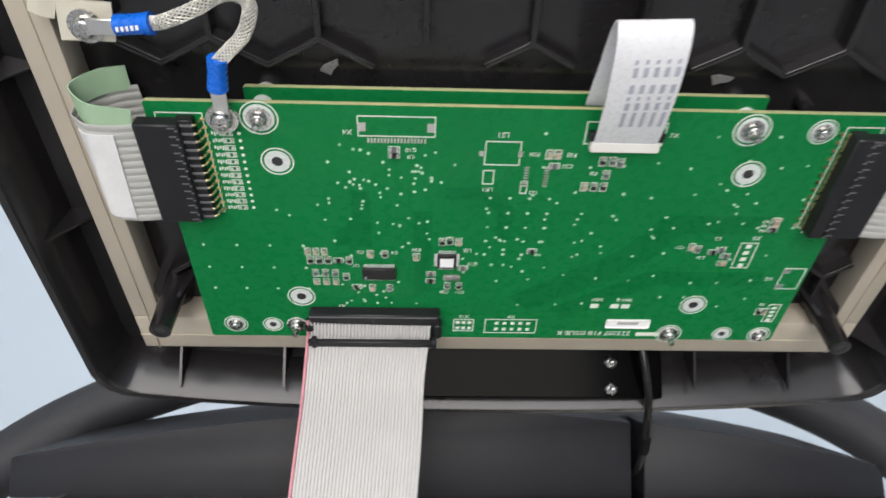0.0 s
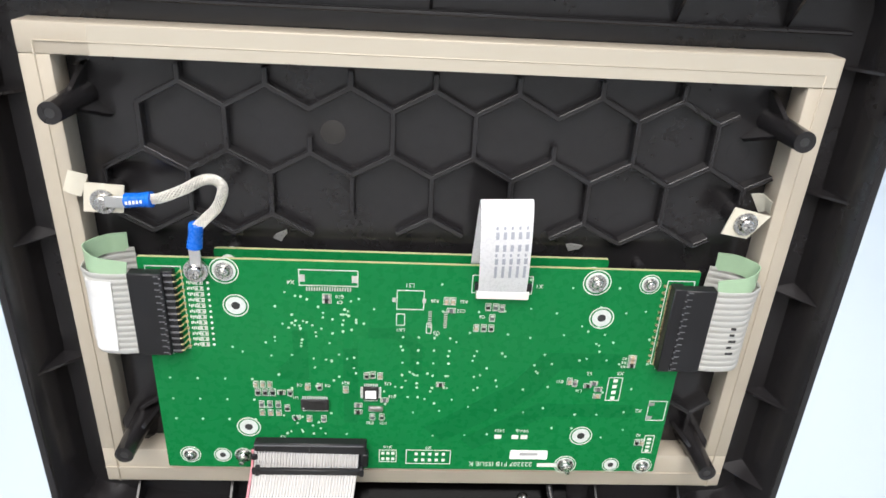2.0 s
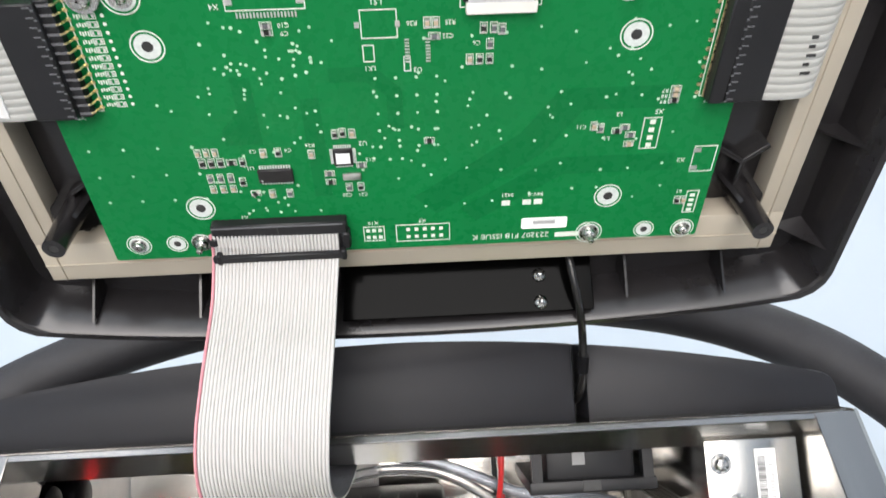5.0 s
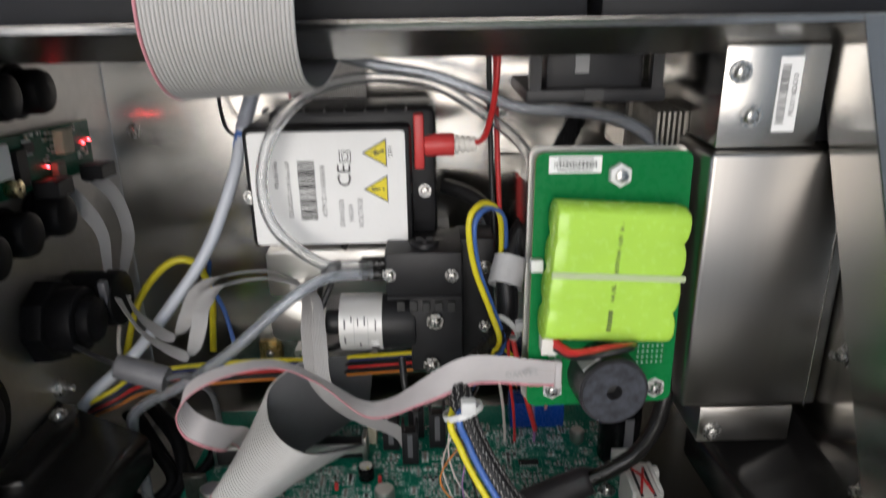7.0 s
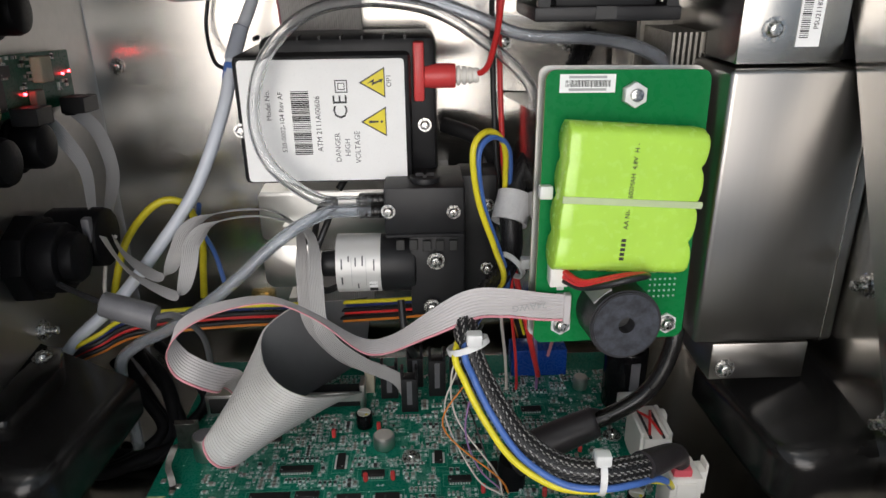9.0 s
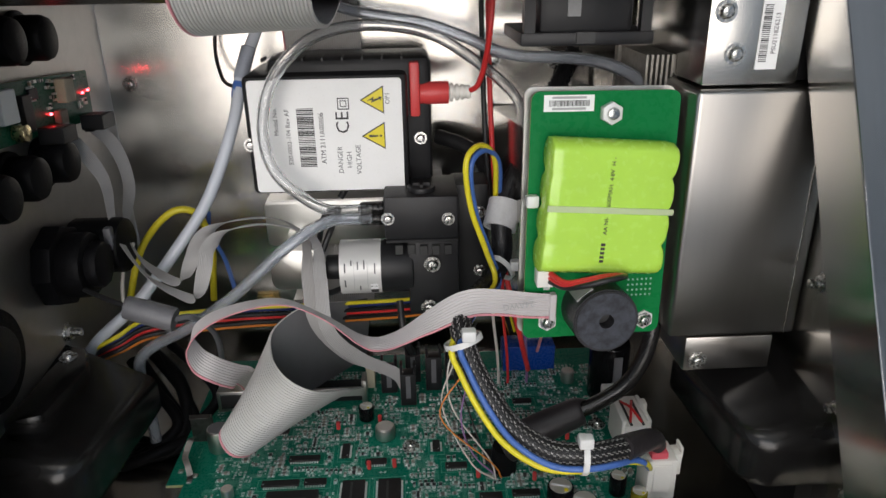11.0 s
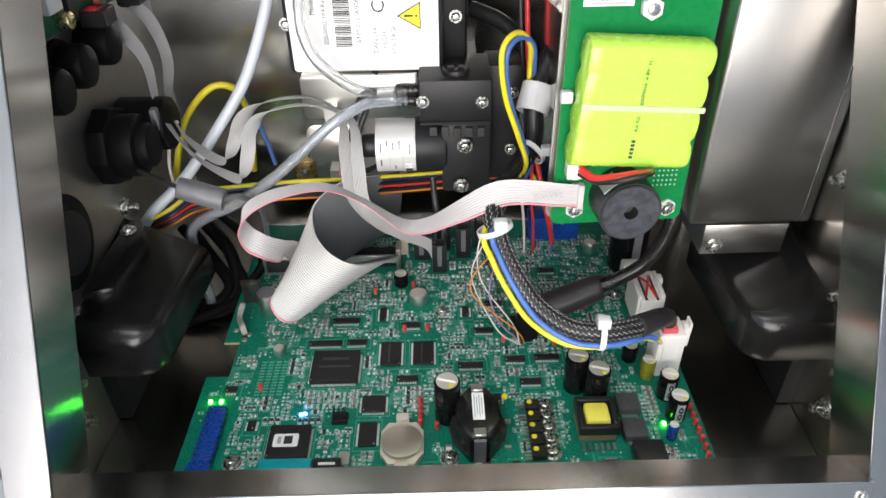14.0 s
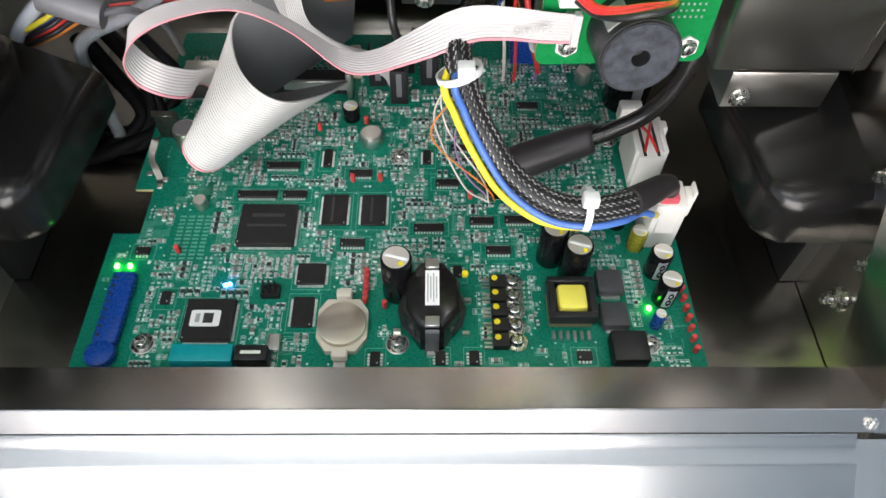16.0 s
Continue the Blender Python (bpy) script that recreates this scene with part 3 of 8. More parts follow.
# scraps of clear tape and a low locating pin
for u, v, turn in ((-0.0548, 0.0546, 20), (0.0606, 0.0535, -15)):
    m = at(u, v, PF + 0.0004) @ rot("z", turn)
    part("tape_scrap", bprism(bm_new(), [(-0.0030, 0.0005), (-0.0008, -0.0022), (0.0006, -0.0008), (0.0028, 0.0004), (0.0034, 0.0022), (-0.0012, 0.0017)], 0, 0.0007, m @ rot("x", 14)), mat("cloudy_tape", (0.40, 0.40, 0.39), 0.35, 0, 0.15, 300, trans=0.5, ior=1.3), lid, "torn scrap of cloudy clear tape")
bm = bm_new()
bcyl(bm, (0.0884, 0.0470, NF + 0.004), 0.0026, 0.008, r2=0.0020, bev=0.0003)
part("locating_pin", bm, LIDBLACK, lid)
# wall ribs in the trough round the frame: thin blades, and a few solid gussets
for u, v, du, dv, half in ((-0.125, -0.066, 0, -1, 0.0009), (-0.083, -0.066, 0, -1, 0.0009), (0.088, -0.066, 0, -1, 0.0009), (0.128, -0.066, 0, -1, 0.0009), (-0.137, -0.004, -1, 0, 0.0009), (-0.139, 0.052, -1, 0, 0.0046),
                           (-0.139, 0.108, -1, 0, 0.0009), (0.1475, -0.0163, 1, 0, 0.0009), (0.1475, 0.0357, 1, 0, 0.0050), (0.1475, 0.0805, 1, 0, 0.0009), (0.1475, 0.1285, 1, 0, 0.0009), (0.1475, -0.0625, 1, 0, 0.0050),
                           (0.085, 0.139, 0, 1, 0.0009), (0.125, 0.139, 0, 1, 0.0009), (0.0, 0.139, 0, 1, 0.0009), (-0.085, 0.139, 0, 1, 0.0009)):
    reach = 0.0235 if dv == 1 else 0.0165
    m = at(u, v, 0) @ rot("z", math.degrees(math.atan2(dv, du)))
    tip = 0.0005 if half < 0.002 else 0.0002
    bm = bm_new()
    bloops(bm, [[m @ Vector(q) for q in ((reach, -half, NF - 0.0003), (reach, half, NF - 0.0003), (reach, tip, 0.0016), (reach, -tip, 0.0016))],
                [m @ Vector(q) for q in ((0, -tip, NF - 0.0003), (0, tip, NF - 0.0003), (0.0004, tip, NF + 0.0003), (0.0004, -tip, NF + 0.0003))]])
    part("wall_rib", bm, LIDBLACK, lid)
# screw posts
for u, v, lean in ((-0.1206, 0.1079, 200), (0.1275, 0.1081, -20), (-0.1183, -0.0342, 160), (0.1270, -0.0405, 20)):
    bm = bm_new()
    bcyl(bm, (u, v, (0.012 + NF) / 2), 0.0047, 0.012 - NF, seg=22, r2=0.0038)
    bring(bm, (u, v, 0.012), 0.0017, 0.0038, 0.0004)
    for k in range(3):
        m = at(u, v, 0) @ rot("z", lean + 120 * k)
        bprism(bm, [(0.003, NF - 0.0005), (0.0115, NF - 0.0005), (0.0115, NF + 0.004), (0.004, -0.001)], -0.0008, 0.0008, m @ Matrix(((1, 0, 0, 0), (0, 0, 1, 0), (0, 1, 0, 0), (0, 0, 0, 1))))
    post = part("screw_post", bm, LIDBLACK, lid)
    part("bore", bcyl(bm_new(), (u, v, 0.0115), 0.0018, 0.0014, seg=14), INK, post)
# conductive frame gasket with a recessed inner step
G0, G1, G2, G3 = -0.1355, 0.1435, -0.0640, 0.1335
bm = bm_new()
for x0, x1, y0, y1 in ((G0, G1, G3 - 0.0105, G3), (G0, G1, G2, G2 + 0.018), (G0, G0 + 0.0105, G2 + 0.018, G3 - 0.0105), (G1 - 0.0105, G1, G2 + 0.018, G3 - 0.0105)):
    bbox(bm, ((x0 + x1) / 2, (y0 + y1) / 2, -0.0095), (x1 - x0, y1 - y0, 0.011), 0.0006)
part("frame", bm, GASKET, lid, "dull nickel rectangular frame")
bm = bm_new()
for x0, x1, y0, y1 in ((G0 + 0.006, G1 - 0.006, G3 - 0.0063, G3 - 0.0058), (G0 + 0.0052, G0 + 0.0058, G2, G3 - 0.006), (G1 - 0.0058, G1 - 0.0052, G2, G3 - 0.006), (G0, G1, G2 + 0.0075, G2 + 0.008)):
    bbox(bm, ((x0 + x1) / 2, (y0 + y1) / 2, -0.0039), (x1 - x0, y1 - y0, 0.0008), 0.0002, 1)
part("frame_ridge", bm, GASKET, lid)
bm = bm_new()
bbox(bm, ((G0 + 0.0225 + G1) / 2, G3 - 0.0054, -0.00385), (G1 - G0 - 0.0245, 0.0098, 0.0003))
part("bare_strip", bm, mat("bare_nickel", (0.56, 0.51, 0.42), 0.42, 0.3, 0.03, 8), lid, "brighter bare strip along the top of the frame")
bm = bm_new()
bbox(bm, (0.004, 0.1410, NF + 0.0030), (0.286, 0.0016, 0.0070), 0.0004, 1)
part("top_ridge", bm, LIDBLACK, lid)
# hinge plate
bm = bm_new()
WALL = at(0.018, -0.0815, -0.0072) @ rot("x", -52)
bbox(bm, (0.006, 0, 0.0012), (0.102, 0.0230, 0.0016), 0.0004, 1, WALL)
plate = part("hinge_plate", bm, PLATE, lid, "glossy black hinge plate")
for v in (-0.0075, 0.0035):
    bm = bm_new()
    bmesh.ops.create_uvsphere(bm, u_segments=18, v_segments=10, radius=0.0029, matrix=Matrix.Diagonal((1, 1, 0.72, 1)))
    btube(bm, [(0, 0, 0.001), (0, 0, 0.0032), (0, 0, 0.0041), (0, 0, 0.0045)], [0.0013, 0.0013, 0.0011, 0.0003], 12, 3)
    for f in bm.faces:
        f.smooth = True
    part("dome_nut", bm, ZINC, plate, "bright domed nut", m=WALL @ at(0.0352, v, 0.0021))
# strap from the lid into the slot
stay = thing("lid_stay", "black moulded cable stay running into the cover slot", "cable")
part("cable", btube(bm_new(), [tuple(LID @ Vector(q)) for q in ((0.0640, -0.0660, -0.012), (0.0650, -0.0700, -0.006), (0.0668, -0.0780, 0.001), (0.0690, -0.0880, 0.0045))] + [(0.0742, 0.066, 0.2880), (0.0755, 0.075, 0.2740), (0.0756, 0.088, 0.2610), (0.0756, 0.110, 0.2560)],
                   0.0017, 14), GLOSSBLACK, stay)
part("collar", btube(bm_new(), [(0.0753, 0.0715, 0.2795), (0.0755, 0.0765, 0.2725)], 0.0024, 14, 3), RUBBER, stay)

# ---------------------------------------------------------------- display board in the lid
board = thing("display_board", "green circuit board screwed into the raised lid", "circuit board", LID)
U0, U1, V0, V1 = -0.1060, 0.1090, -0.0515, 0.0510


def plate_with_slab(name, parent, pts, z0, z1, top, edge, label=""):
    ob = part(name, bprism(bm_new(), pts, z0, z1), [top, edge], parent, label)
    for p in ob.data.polygons:
        p.material_index = 0 if abs(p.normal.z) > 0.5 else 1
    return ob


plate_with_slab("substrate", board, rrect(U0, U1, V0, V1, 0.0008, 2), -0.0016, 0, PCB, FR4)
back = thing("driver_board", "second green circuit board behind the display board", "circuit board", LID)
plate_with_slab("substrate", back, rrect(-0.0795, 0.0745, -0.045, 0.0515, 0.0008, 2), -0.0092, -0.0076, PCB, FR4)
for u, v in ((-0.0743, 0.0461), (0.0687, 0.0452), (-0.0735, -0.042), (0.0681, -0.042)):
    part("spacer", bcyl(bm_new(), (u, v, -0.0046), 0.0030, 0.006), NYLON, back)
    part("foot", bcyl(bm_new(), (u, v, -0.0129), 0.0030, 0.0074), NYLON, back)


def ring_pad(u, v, r, label=""):
    bm = bring(bm_new(), (u, v, 0.00005), r * 0.34, r * 0.78, 0.0001)
    pad = part("mounting_pad", bm, SOLDER, board)
    part("silk_ring", bring(bm_new(), (u, v, 0.00005), r * 0.92, r, 0.0001), SILK, pad)
    part("hole", bcyl(bm_new(), (u, v, 0.00004), r * 0.34, 0.0002), INK, pad)


for u, v, r in ((-0.0710, 0.0309, 0.0050), (0.0729, 0.0292, 0.0050), (-0.0702, -0.0290, 0.0050), (0.0730, -0.0313, 0.0050), (-0.0824, -0.0447, 0.0038), (0.0888, -0.0477, 0.0038)):
    ring_pad(u, v, r)
for u, v, mesh, ring in ((-0.0743, 0.0461, SCREW, 0.0056), (0.0687, 0.0452, SCREW, 0.0056), (0.0898, 0.0451, SCREW_S, 0.0043), (-0.0961, -0.0446, SCREW_S, 0.0044),
                         (-0.0735, -0.0446, SCREW, 0.0), (0.0681, -0.0480, SCREW, 0.0050), (0.1033, -0.0481, SCREW_S, 0.0044)):
    s = part("screw", mesh, ZINC, board, m=at(u, v, 0.0001) @ Matrix.Scale(0.78, 4))
    part("screw_pad", bring(bm_new(), (u, v, 0.00004), 0.0012, (ring or 0.0048) * 0.80, 0.0001, 28), SOLDER, board)
    if mesh is SCREW:
        part("stud", bcyl(bm_new(), (0, 0, 0.0048), 0.0014, 0.0045, bev=0.0003), ZINC, s)
    if ring:
        part("silk_ring", bring(bm_new(), (u, v, 0.00005), ring * 0.93, ring, 0.0001), SILK, board)


def silk_frame(u0, u1, v0, v1, w=0.00032, parent=None):
    bm = bm_new()
    for x0, x1, y0, y1 in ((u0, u1, v0, v0 + w), (u0, u1, v1 - w, v1), (u0, u0 + w, v0, v1), (u1 - w, u1, v0, v1)):
        bbox(bm, ((x0 + x1) / 2, (y0 + y1) / 2, 0.00008), (x1 - x0, y1 - y0, 0.0001))
    return part("silk_outline", bm, SILK, parent or board)


for a in ((-0.0090, 0.0018, 0.0309, 0.0397), (0.0199, 0.0436, 0.0392, 0.0472), (-0.0465, -0.0238, 0.0405, 0.0476), (0.0805, 0.0866, -0.0118, 0.0003), (0.1000, 0.1080, -0.0222, -0.0116),
          (-0.0032, 0.0165, -0.0485, -0.0405), (-0.0150, -0.0073, -0.0476, -0.0407), (0.1015, 0.1060, -0.0405, -0.0305), (-0.1035, -0.0900, 0.0105, 0.0475), (0.0965, 0.1075, 0.0075, 0.0470),
          (0.0030, 0.0052, 0.0200, 0.0250), (-0.0090, -0.0055, 0.0235, 0.0290)):
    silk_frame(*a)


def pad_rows(u0, v0, nu, nv, du, dv, w, h, mat_=None, name="pad"):
    bm = bm_new()
    for i in range(nu):
        for j in range(nv):
            bbox(bm, (u0 + du * i, v0 + dv * j, 0.00012), (w, h, 0.00018))
    return part(name, bm, mat_ or TIN, board, kind="stuff")


pad_rows(-0.0435, 0.0392, 18, 1, 0.00098, 0, 0.00055, 0.0016)
pad_rows(-0.0452, 0.0438, 2, 1, 0.0200, 0, 0.0022, 0.0030)
pad_rows(0.0043, 0.0232, 2, 8, 0.0062, 0.0010, 0.0014, 0.0005)
pad_rows(0.0836, -0.0104, 1, 4, 0, 0.0030, 0.0018, 0.0016, SILK)
pad_rows(0.0013, -0.0462, 5, 2, 0.0030, 0.0034, 0.0014, 0.0014, SILK)
pad_rows(-0.0133, -0.0458, 3, 2, 0.0022, 0.0032, 0.0014, 0.0014, SILK)
pad_rows(0.1038, -0.0392, 1, 4, 0, 0.0022, 0.0018, 0.0012, SILK)
pad_rows(0.1012, -0.0205, 1, 2, 0, 0.0072, 0.0026, 0.0016)
pad_rows(-0.0100, 0.0352, 2, 1, 0.0118, 0, 0.0014, 0.0018)
# a column of bare resistor places, each with its faded number, outline and two pads
bm, pads = bm_new(), bm_new()
for j in range(12):
    v = 0.0126 + 0.00255 * j
    for k in range(4):
        bbox(bm, (-0.0885 + 0.00075 * k, v + (0.0001 if (j + k) % 2 else -0.00015), 0.00008), (0.00046, 0.0011 + 0.0003 * ((j * k) % 2), 0.0001))
    for x0, x1, y0, y1 in ((-0.0858, -0.0826, -0.00092, -0.00066), (-0.0858, -0.0826, 0.00066, 0.00092), (-0.0858, -0.0855, -0.0009, 0.0009), (-0.0829, -0.0826, -0.0009, 0.0009)):
        bbox(bm, ((x0 + x1) / 2, v + (y0 + y1) / 2, 0.00008), (x1 - x0, y1 - y0, 0.0001))
    bcyl(bm, (-0.0808, v, 0.00008), 0.00055, 0.0001, seg=10)
    for x in (-0.0850, -0.0834):
        bbox(pads, (x, v, 0.00012), (0.0007, 0.0009, 0.00018))
part("silk_column", bm, SILK, board, kind="stuff")
part("resistor_pad", pads, TIN, board, kind="stuff")


def smd(parent, x, y, l, w, h, m_body, turn=0, z=0.0):
    """A chip resistor or capacitor with tinned ends."""
    m = at(x, y, z) @ rot("z", turn)
    if parent is board:
        lx, ly = (w, l) if turn == 90 else (l, w)
        silk_frame(x - lx / 2 - 0.0005, x + lx / 2 + 0.0005, y - ly / 2 - 0.0005, y + ly / 2 + 0.0005, 0.00022)
    body = part("chip_part", bbox(bm_new(), (0, 0, h / 2 + 0.0001), (l * 0.6, w, h), m=m), m_body, parent)
    part("end_cap", bbox(bm_new(), (-l * 0.4, 0, h / 2 + 0.0001), (l * 0.22, w * 1.02, h * 1.03), m=m), TIN, body)
    part("end_cap", bbox(bm_new(), (l * 0.4, 0, h / 2 + 0.0001), (l * 0.22, w * 1.02, h * 1.03), m=m), TIN, body)


BEIGE = mat("ceramic_capacitor", (0.50, 0.40, 0.28), 0.4, 0, 0.1, 500)
for i in range(3):
    smd(board, -0.0658 + 0.0028 * i, -0.0065, 0.0023, 0.0011, 0.0007, BEIGE, 90)
    smd(board, -0.0652 + 0.0030 * i, -0.0105, 0.0028, 0.0015, 0.0007, CHIP, 90)
    smd(board, -0.0640 + 0.0034 * i, -0.0168, 0.0028, 0.0012, 0.0006, GREYCABLE, 90)
    smd(board, -0.0640 + 0.0034 * i, -0.0212, 0.0022, 0.0012, 0.0006, BEIGE, 90)
for u, v, t in ((-0.0556, -0.0105, 0), (-0.0520, -0.0105, 90), (-0.0535, -0.0185, 90), (-0.0447, -0.0074, 90), (-0.0398, -0.0073, 90), (-0.0445, -0.0240, 90), (-0.0385, -0.0240, 90),
                (-0.0291, -0.0085, 90), (-0.0205, -0.0012, 90), (-0.0180, -0.0008, 90), (-0.0150, -0.0012, 90), (-0.0240, -0.0165, 0), (-0.0240, -0.0200, 0), (-0.0180, -0.0225, 90), (-0.0140, -0.0225, 90),
                (-0.0130, -0.0135, 0), (0.0270, 0.0330, 90), (0.0300, 0.0330, 90), (0.0325, 0.0325, 90), (0.0290, 0.0280, 90), (0.0230, 0.0232, 90), (0.0260, 0.0232, 90), (0.0290, 0.0232, 90),
                (0.0105, 0.0352, 90), (0.0130, 0.0352, 90), (0.0125, 0.0310, 0), (0.0641, -0.0021, 90), (0.0665, -0.0030, 90), (0.0720, -0.0042, 0), (0.0745, -0.0030, 0), (0.0768, -0.0060, 0), (0.0768, -0.0095, 0),
                (0.0888, 0.0105, 0), (0.0888, 0.0085, 0), (0.0888, 0.0065, 0), (0.0985, -0.0345, 90), (0.1008, -0.0345, 90), (-0.0360, 0.0360, 0), (-0.0360, 0.0340, 0), (-0.0500, -0.0235, 35), (0.0100, -0.0050, 0)):
    smd(board, u, v, 0.0025, 0.0013, 0.0008, (BEIGE, CHIP, GREYCABLE)[int(abs(u * 7919 + v * 3571) * 10) % 3], t)


def soic(parent, x, y, l, w, h, pins, turn=0, z=0.0, name="chip", m_body=None, sides=2, pl=0.0011):
    m = at(x, y, z) @ rot("z", turn)
    body = part(name, bbox(bm_new(), (0, 0, h / 2 + 0.0002), (l, w, h), 0.00025, 1, m), m_body or CHIP, parent)
    bm = bm_new()
    for i in range(pins):
        px = (i - (pins - 1) / 2) * l * 0.92 / max(1, pins)
        for s in (-1, 1):
            bbox(bm, (px, s * (w / 2 + pl / 2), 0.0003), (l * 0.52 / pins, pl, 0.0005), m=m)
    if sides == 4:
        for i in range(pins):
            py = (i - (pins - 1) / 2) * w * 0.92 / max(1, pins)
            for s in (-1, 1):
                bbox(bm, (s * (l / 2 + pl / 2), py, 0.0003), (pl, w * 0.45 / pins, 0.0004), m=m)
    part("pin_row", bm, SOLDER, body, kind="stuff")
    part("pin_mark", bcyl(bm_new(), (-l / 2 + 0.0011, -w / 2 + 0.0011, h + 0.00022), 0.0004, 0.00004, m=m), GREYINK, body)
    return body


soic(board, -0.0419, -0.0160, 0.0116, 0.0052, 0.0014, 12)
u2 = soic(board, -0.0187, -0.0096, 0.0064, 0.0064, 0.0013, 8, sides=4)
part("paper_dot", bbox(bm_new(), (-0.0187, -0.0098, 0.00158), (0.0046, 0.0040, 0.0001)), PAPER, u2, "small white sticker")
part("crystal", bbox(bm_new(), (-0.0166, -0.0177, 0.0007), (0.0062, 0.0028, 0.0012), 0.0005), ALU, board)

# through-hole dots, in rows and clusters
rnd = random.Random(4)
bm = bm_new()
dots = [(-0.006 + 0.0063 * i, 0.018 - 0.0062 * j) for i in range(4) for j in range(5)]
dots += [(-0.100 + 0.011 * i, -0.004 - 0.0105 * j) for i in range(4) for j in range(4)]
dots += [(0.010 + 0.0118 * i + rnd.uniform(-0.003, 0.003), 0.045 - 0.0125 * j + rnd.uniform(-0.003, 0.003)) for i in range(8) for j in range(8)]
for cx, cy, k, s in ((-0.050, 0.023, 26, 0.008), (-0.031, 0.030, 22, 0.007), (0.004, -0.012, 18, 0.008), (-0.045, -0.028, 26, 0.009), (0.030, 0.003, 12, 0.009), (0.070, 0.014, 8, 0.006), (-0.030, 0.006, 14, 0.008), (-0.062, 0.004, 8, 0.01)):
    dots += [(cx + rnd.gauss(0, s), cy + rnd.gauss(0, s * 0.8)) for _ in range(k)]
for u, v in dots:
    if U0 + 0.004 < u < U1 - 0.004 and -0.033 < v < 0.047:
        bcyl(bm, (u, v, 0.00006), rnd.uniform(0.00042, 0.00060), 0.00012, seg=8)
part("via", bm, mat("tented_via", (0.46, 0.70, 0.50), 0.45, 0.1, 0.1, 500), board, kind="stuff")
# wide copper areas under the mask
for pts in ([(-0.020, 0.022), (-0.006, 0.022), (0.002, 0.014), (0.002, 0.000), (-0.003, 0.000), (-0.003, 0.012), (-0.009, 0.017), (-0.020, 0.017)],
            [(0.004, -0.028), (0.040, -0.004), (0.052, 0.012), (0.090, 0.012), (0.090, 0.004), (0.060, 0.004), (0.048, -0.012), (0.012, -0.036)],
            [(0.020, -0.034), (0.052, -0.014), (0.094, -0.014), (0.094, -0.021), (0.056, -0.021), (0.026, -0.040)],
            [(-0.050, 0.020), (-0.044, 0.020), (-0.044, -0.004), (-0.056, -0.004), (-0.056, 0.002), (-0.050, 0.008)],
            [(-0.030, 0.012), (-0.024, 0.012), (-0.024, -0.026), (-0.030, -0.026)]):
    bm = bm_new()
    bprism(bm, pts, 0.00001, 0.00004)
    part("copper_area", bm, PCB_DARK, board)
# printed marks; the board is read from above the lid, so they stand on their heads
UP = rot("z", 180)
for text, u, v, s in (("LS1", -0.0040, 0.0420, 0.0026), ("X4", -0.0495, 0.0420, 0.0024), ("U3", 0.0072, 0.0205, 0.0022), ("LK1", -0.0072, 0.0215, 0.0022), ("R26", 0.0060, 0.0352, 0.0020), ("R25", 0.0172, 0.0352, 0.0020),
                      ("C22", 0.0165, 0.0310, 0.0020), ("C10", -0.0310, 0.0360, 0.0020), ("C9", -0.0310, 0.0335, 0.0020), ("C6", 0.0250, 0.0285, 0.0020), ("X1", 0.0462, 0.0430, 0.0024), ("X7", 0.1000, 0.0060, 0.0022),
                      ("X8", -0.0980, 0.0085, 0.0022), ("U1", -0.0500, -0.0130, 0.0022), ("U2", -0.0118, -0.0050, 0.0024), ("R24", -0.0291, -0.0050, 0.0020), ("C2", -0.0480, -0.0065, 0.0020), ("C4", -0.0365, -0.0065, 0.0020),
                      ("C15", -0.0098, -0.0115, 0.0020), ("C20", -0.0190, -0.0258, 0.0020), ("C21", -0.0135, -0.0258, 0.0020), ("L2", 0.0720, 0.0020, 0.0022), ("L1", 0.0690, -0.0070, 0.0022), ("C11", 0.0600, -0.0022, 0.0020),
                      ("X5", 0.0850, 0.0025, 0.0024), ("X2", 0.0962, -0.0170, 0.0024), ("R7", 0.0855, 0.0100, 0.0019), ("R8", 0.0855, 0.0080, 0.0019), ("R9", 0.0855, 0.0060, 0.0019), ("X9", 0.0065, -0.0390, 0.0022), ("X10", -0.0112, -0.0390, 0.0022),
                      ("X3", -0.0560, -0.0340, 0.0022), ("R3", 0.0985, -0.0305, 0.0019), ("94V-0", 0.0470, -0.0290, 0.0023), ("3421", 0.0370, -0.0290, 0.0023)):
    lettering(text, s, SILK, board, at(u, v, 0.0001) @ UP, "mark")
lettering("223207 F1B ISSUE K", 0.0034, SILK, board, at(0.0390, -0.0480, 0.0001) @ UP @ rot("z", 0), "mark")
part("maker_mark", bbox(bm_new(), (0.0600, -0.0484, 0.0001), (0.0090, 0.0021, 0.0001)), SILK, board)
for u in (0.0365, 0.0440, 0.0480):
    part("logo_patch", bbox(bm_new(), (u, -0.0325, 0.0001), (0.0030, 0.0022, 0.0001)), SILK, board)
part("sticker", bbox(bm_new(), (0.0510, -0.0423, 0.00012), (0.0168, 0.0046, 0.00014), 0.0005, 1), PAPER, board, "small white serial sticker")
part("sticker_print", bbox(bm_new(), (0.0510, -0.0421, 0.00022), (0.0080, 0.0015, 0.00006)), GREYINK, board)

# flat-cable socket and the folded flat cable
sock = part("flat_cable_socket", bbox(bm_new(), (0.03185, 0.0398, 0.0014), (0.0205, 0.0036, 0.0026), 0.0003, 1), WHITE, board, "cream flat cable socket")
part("latch", bbox(bm_new(), (0.03185, 0.0431, 0.0014), (0.0222, 0.0030, 0.0022), 0.0003, 1), BLACK, sock)


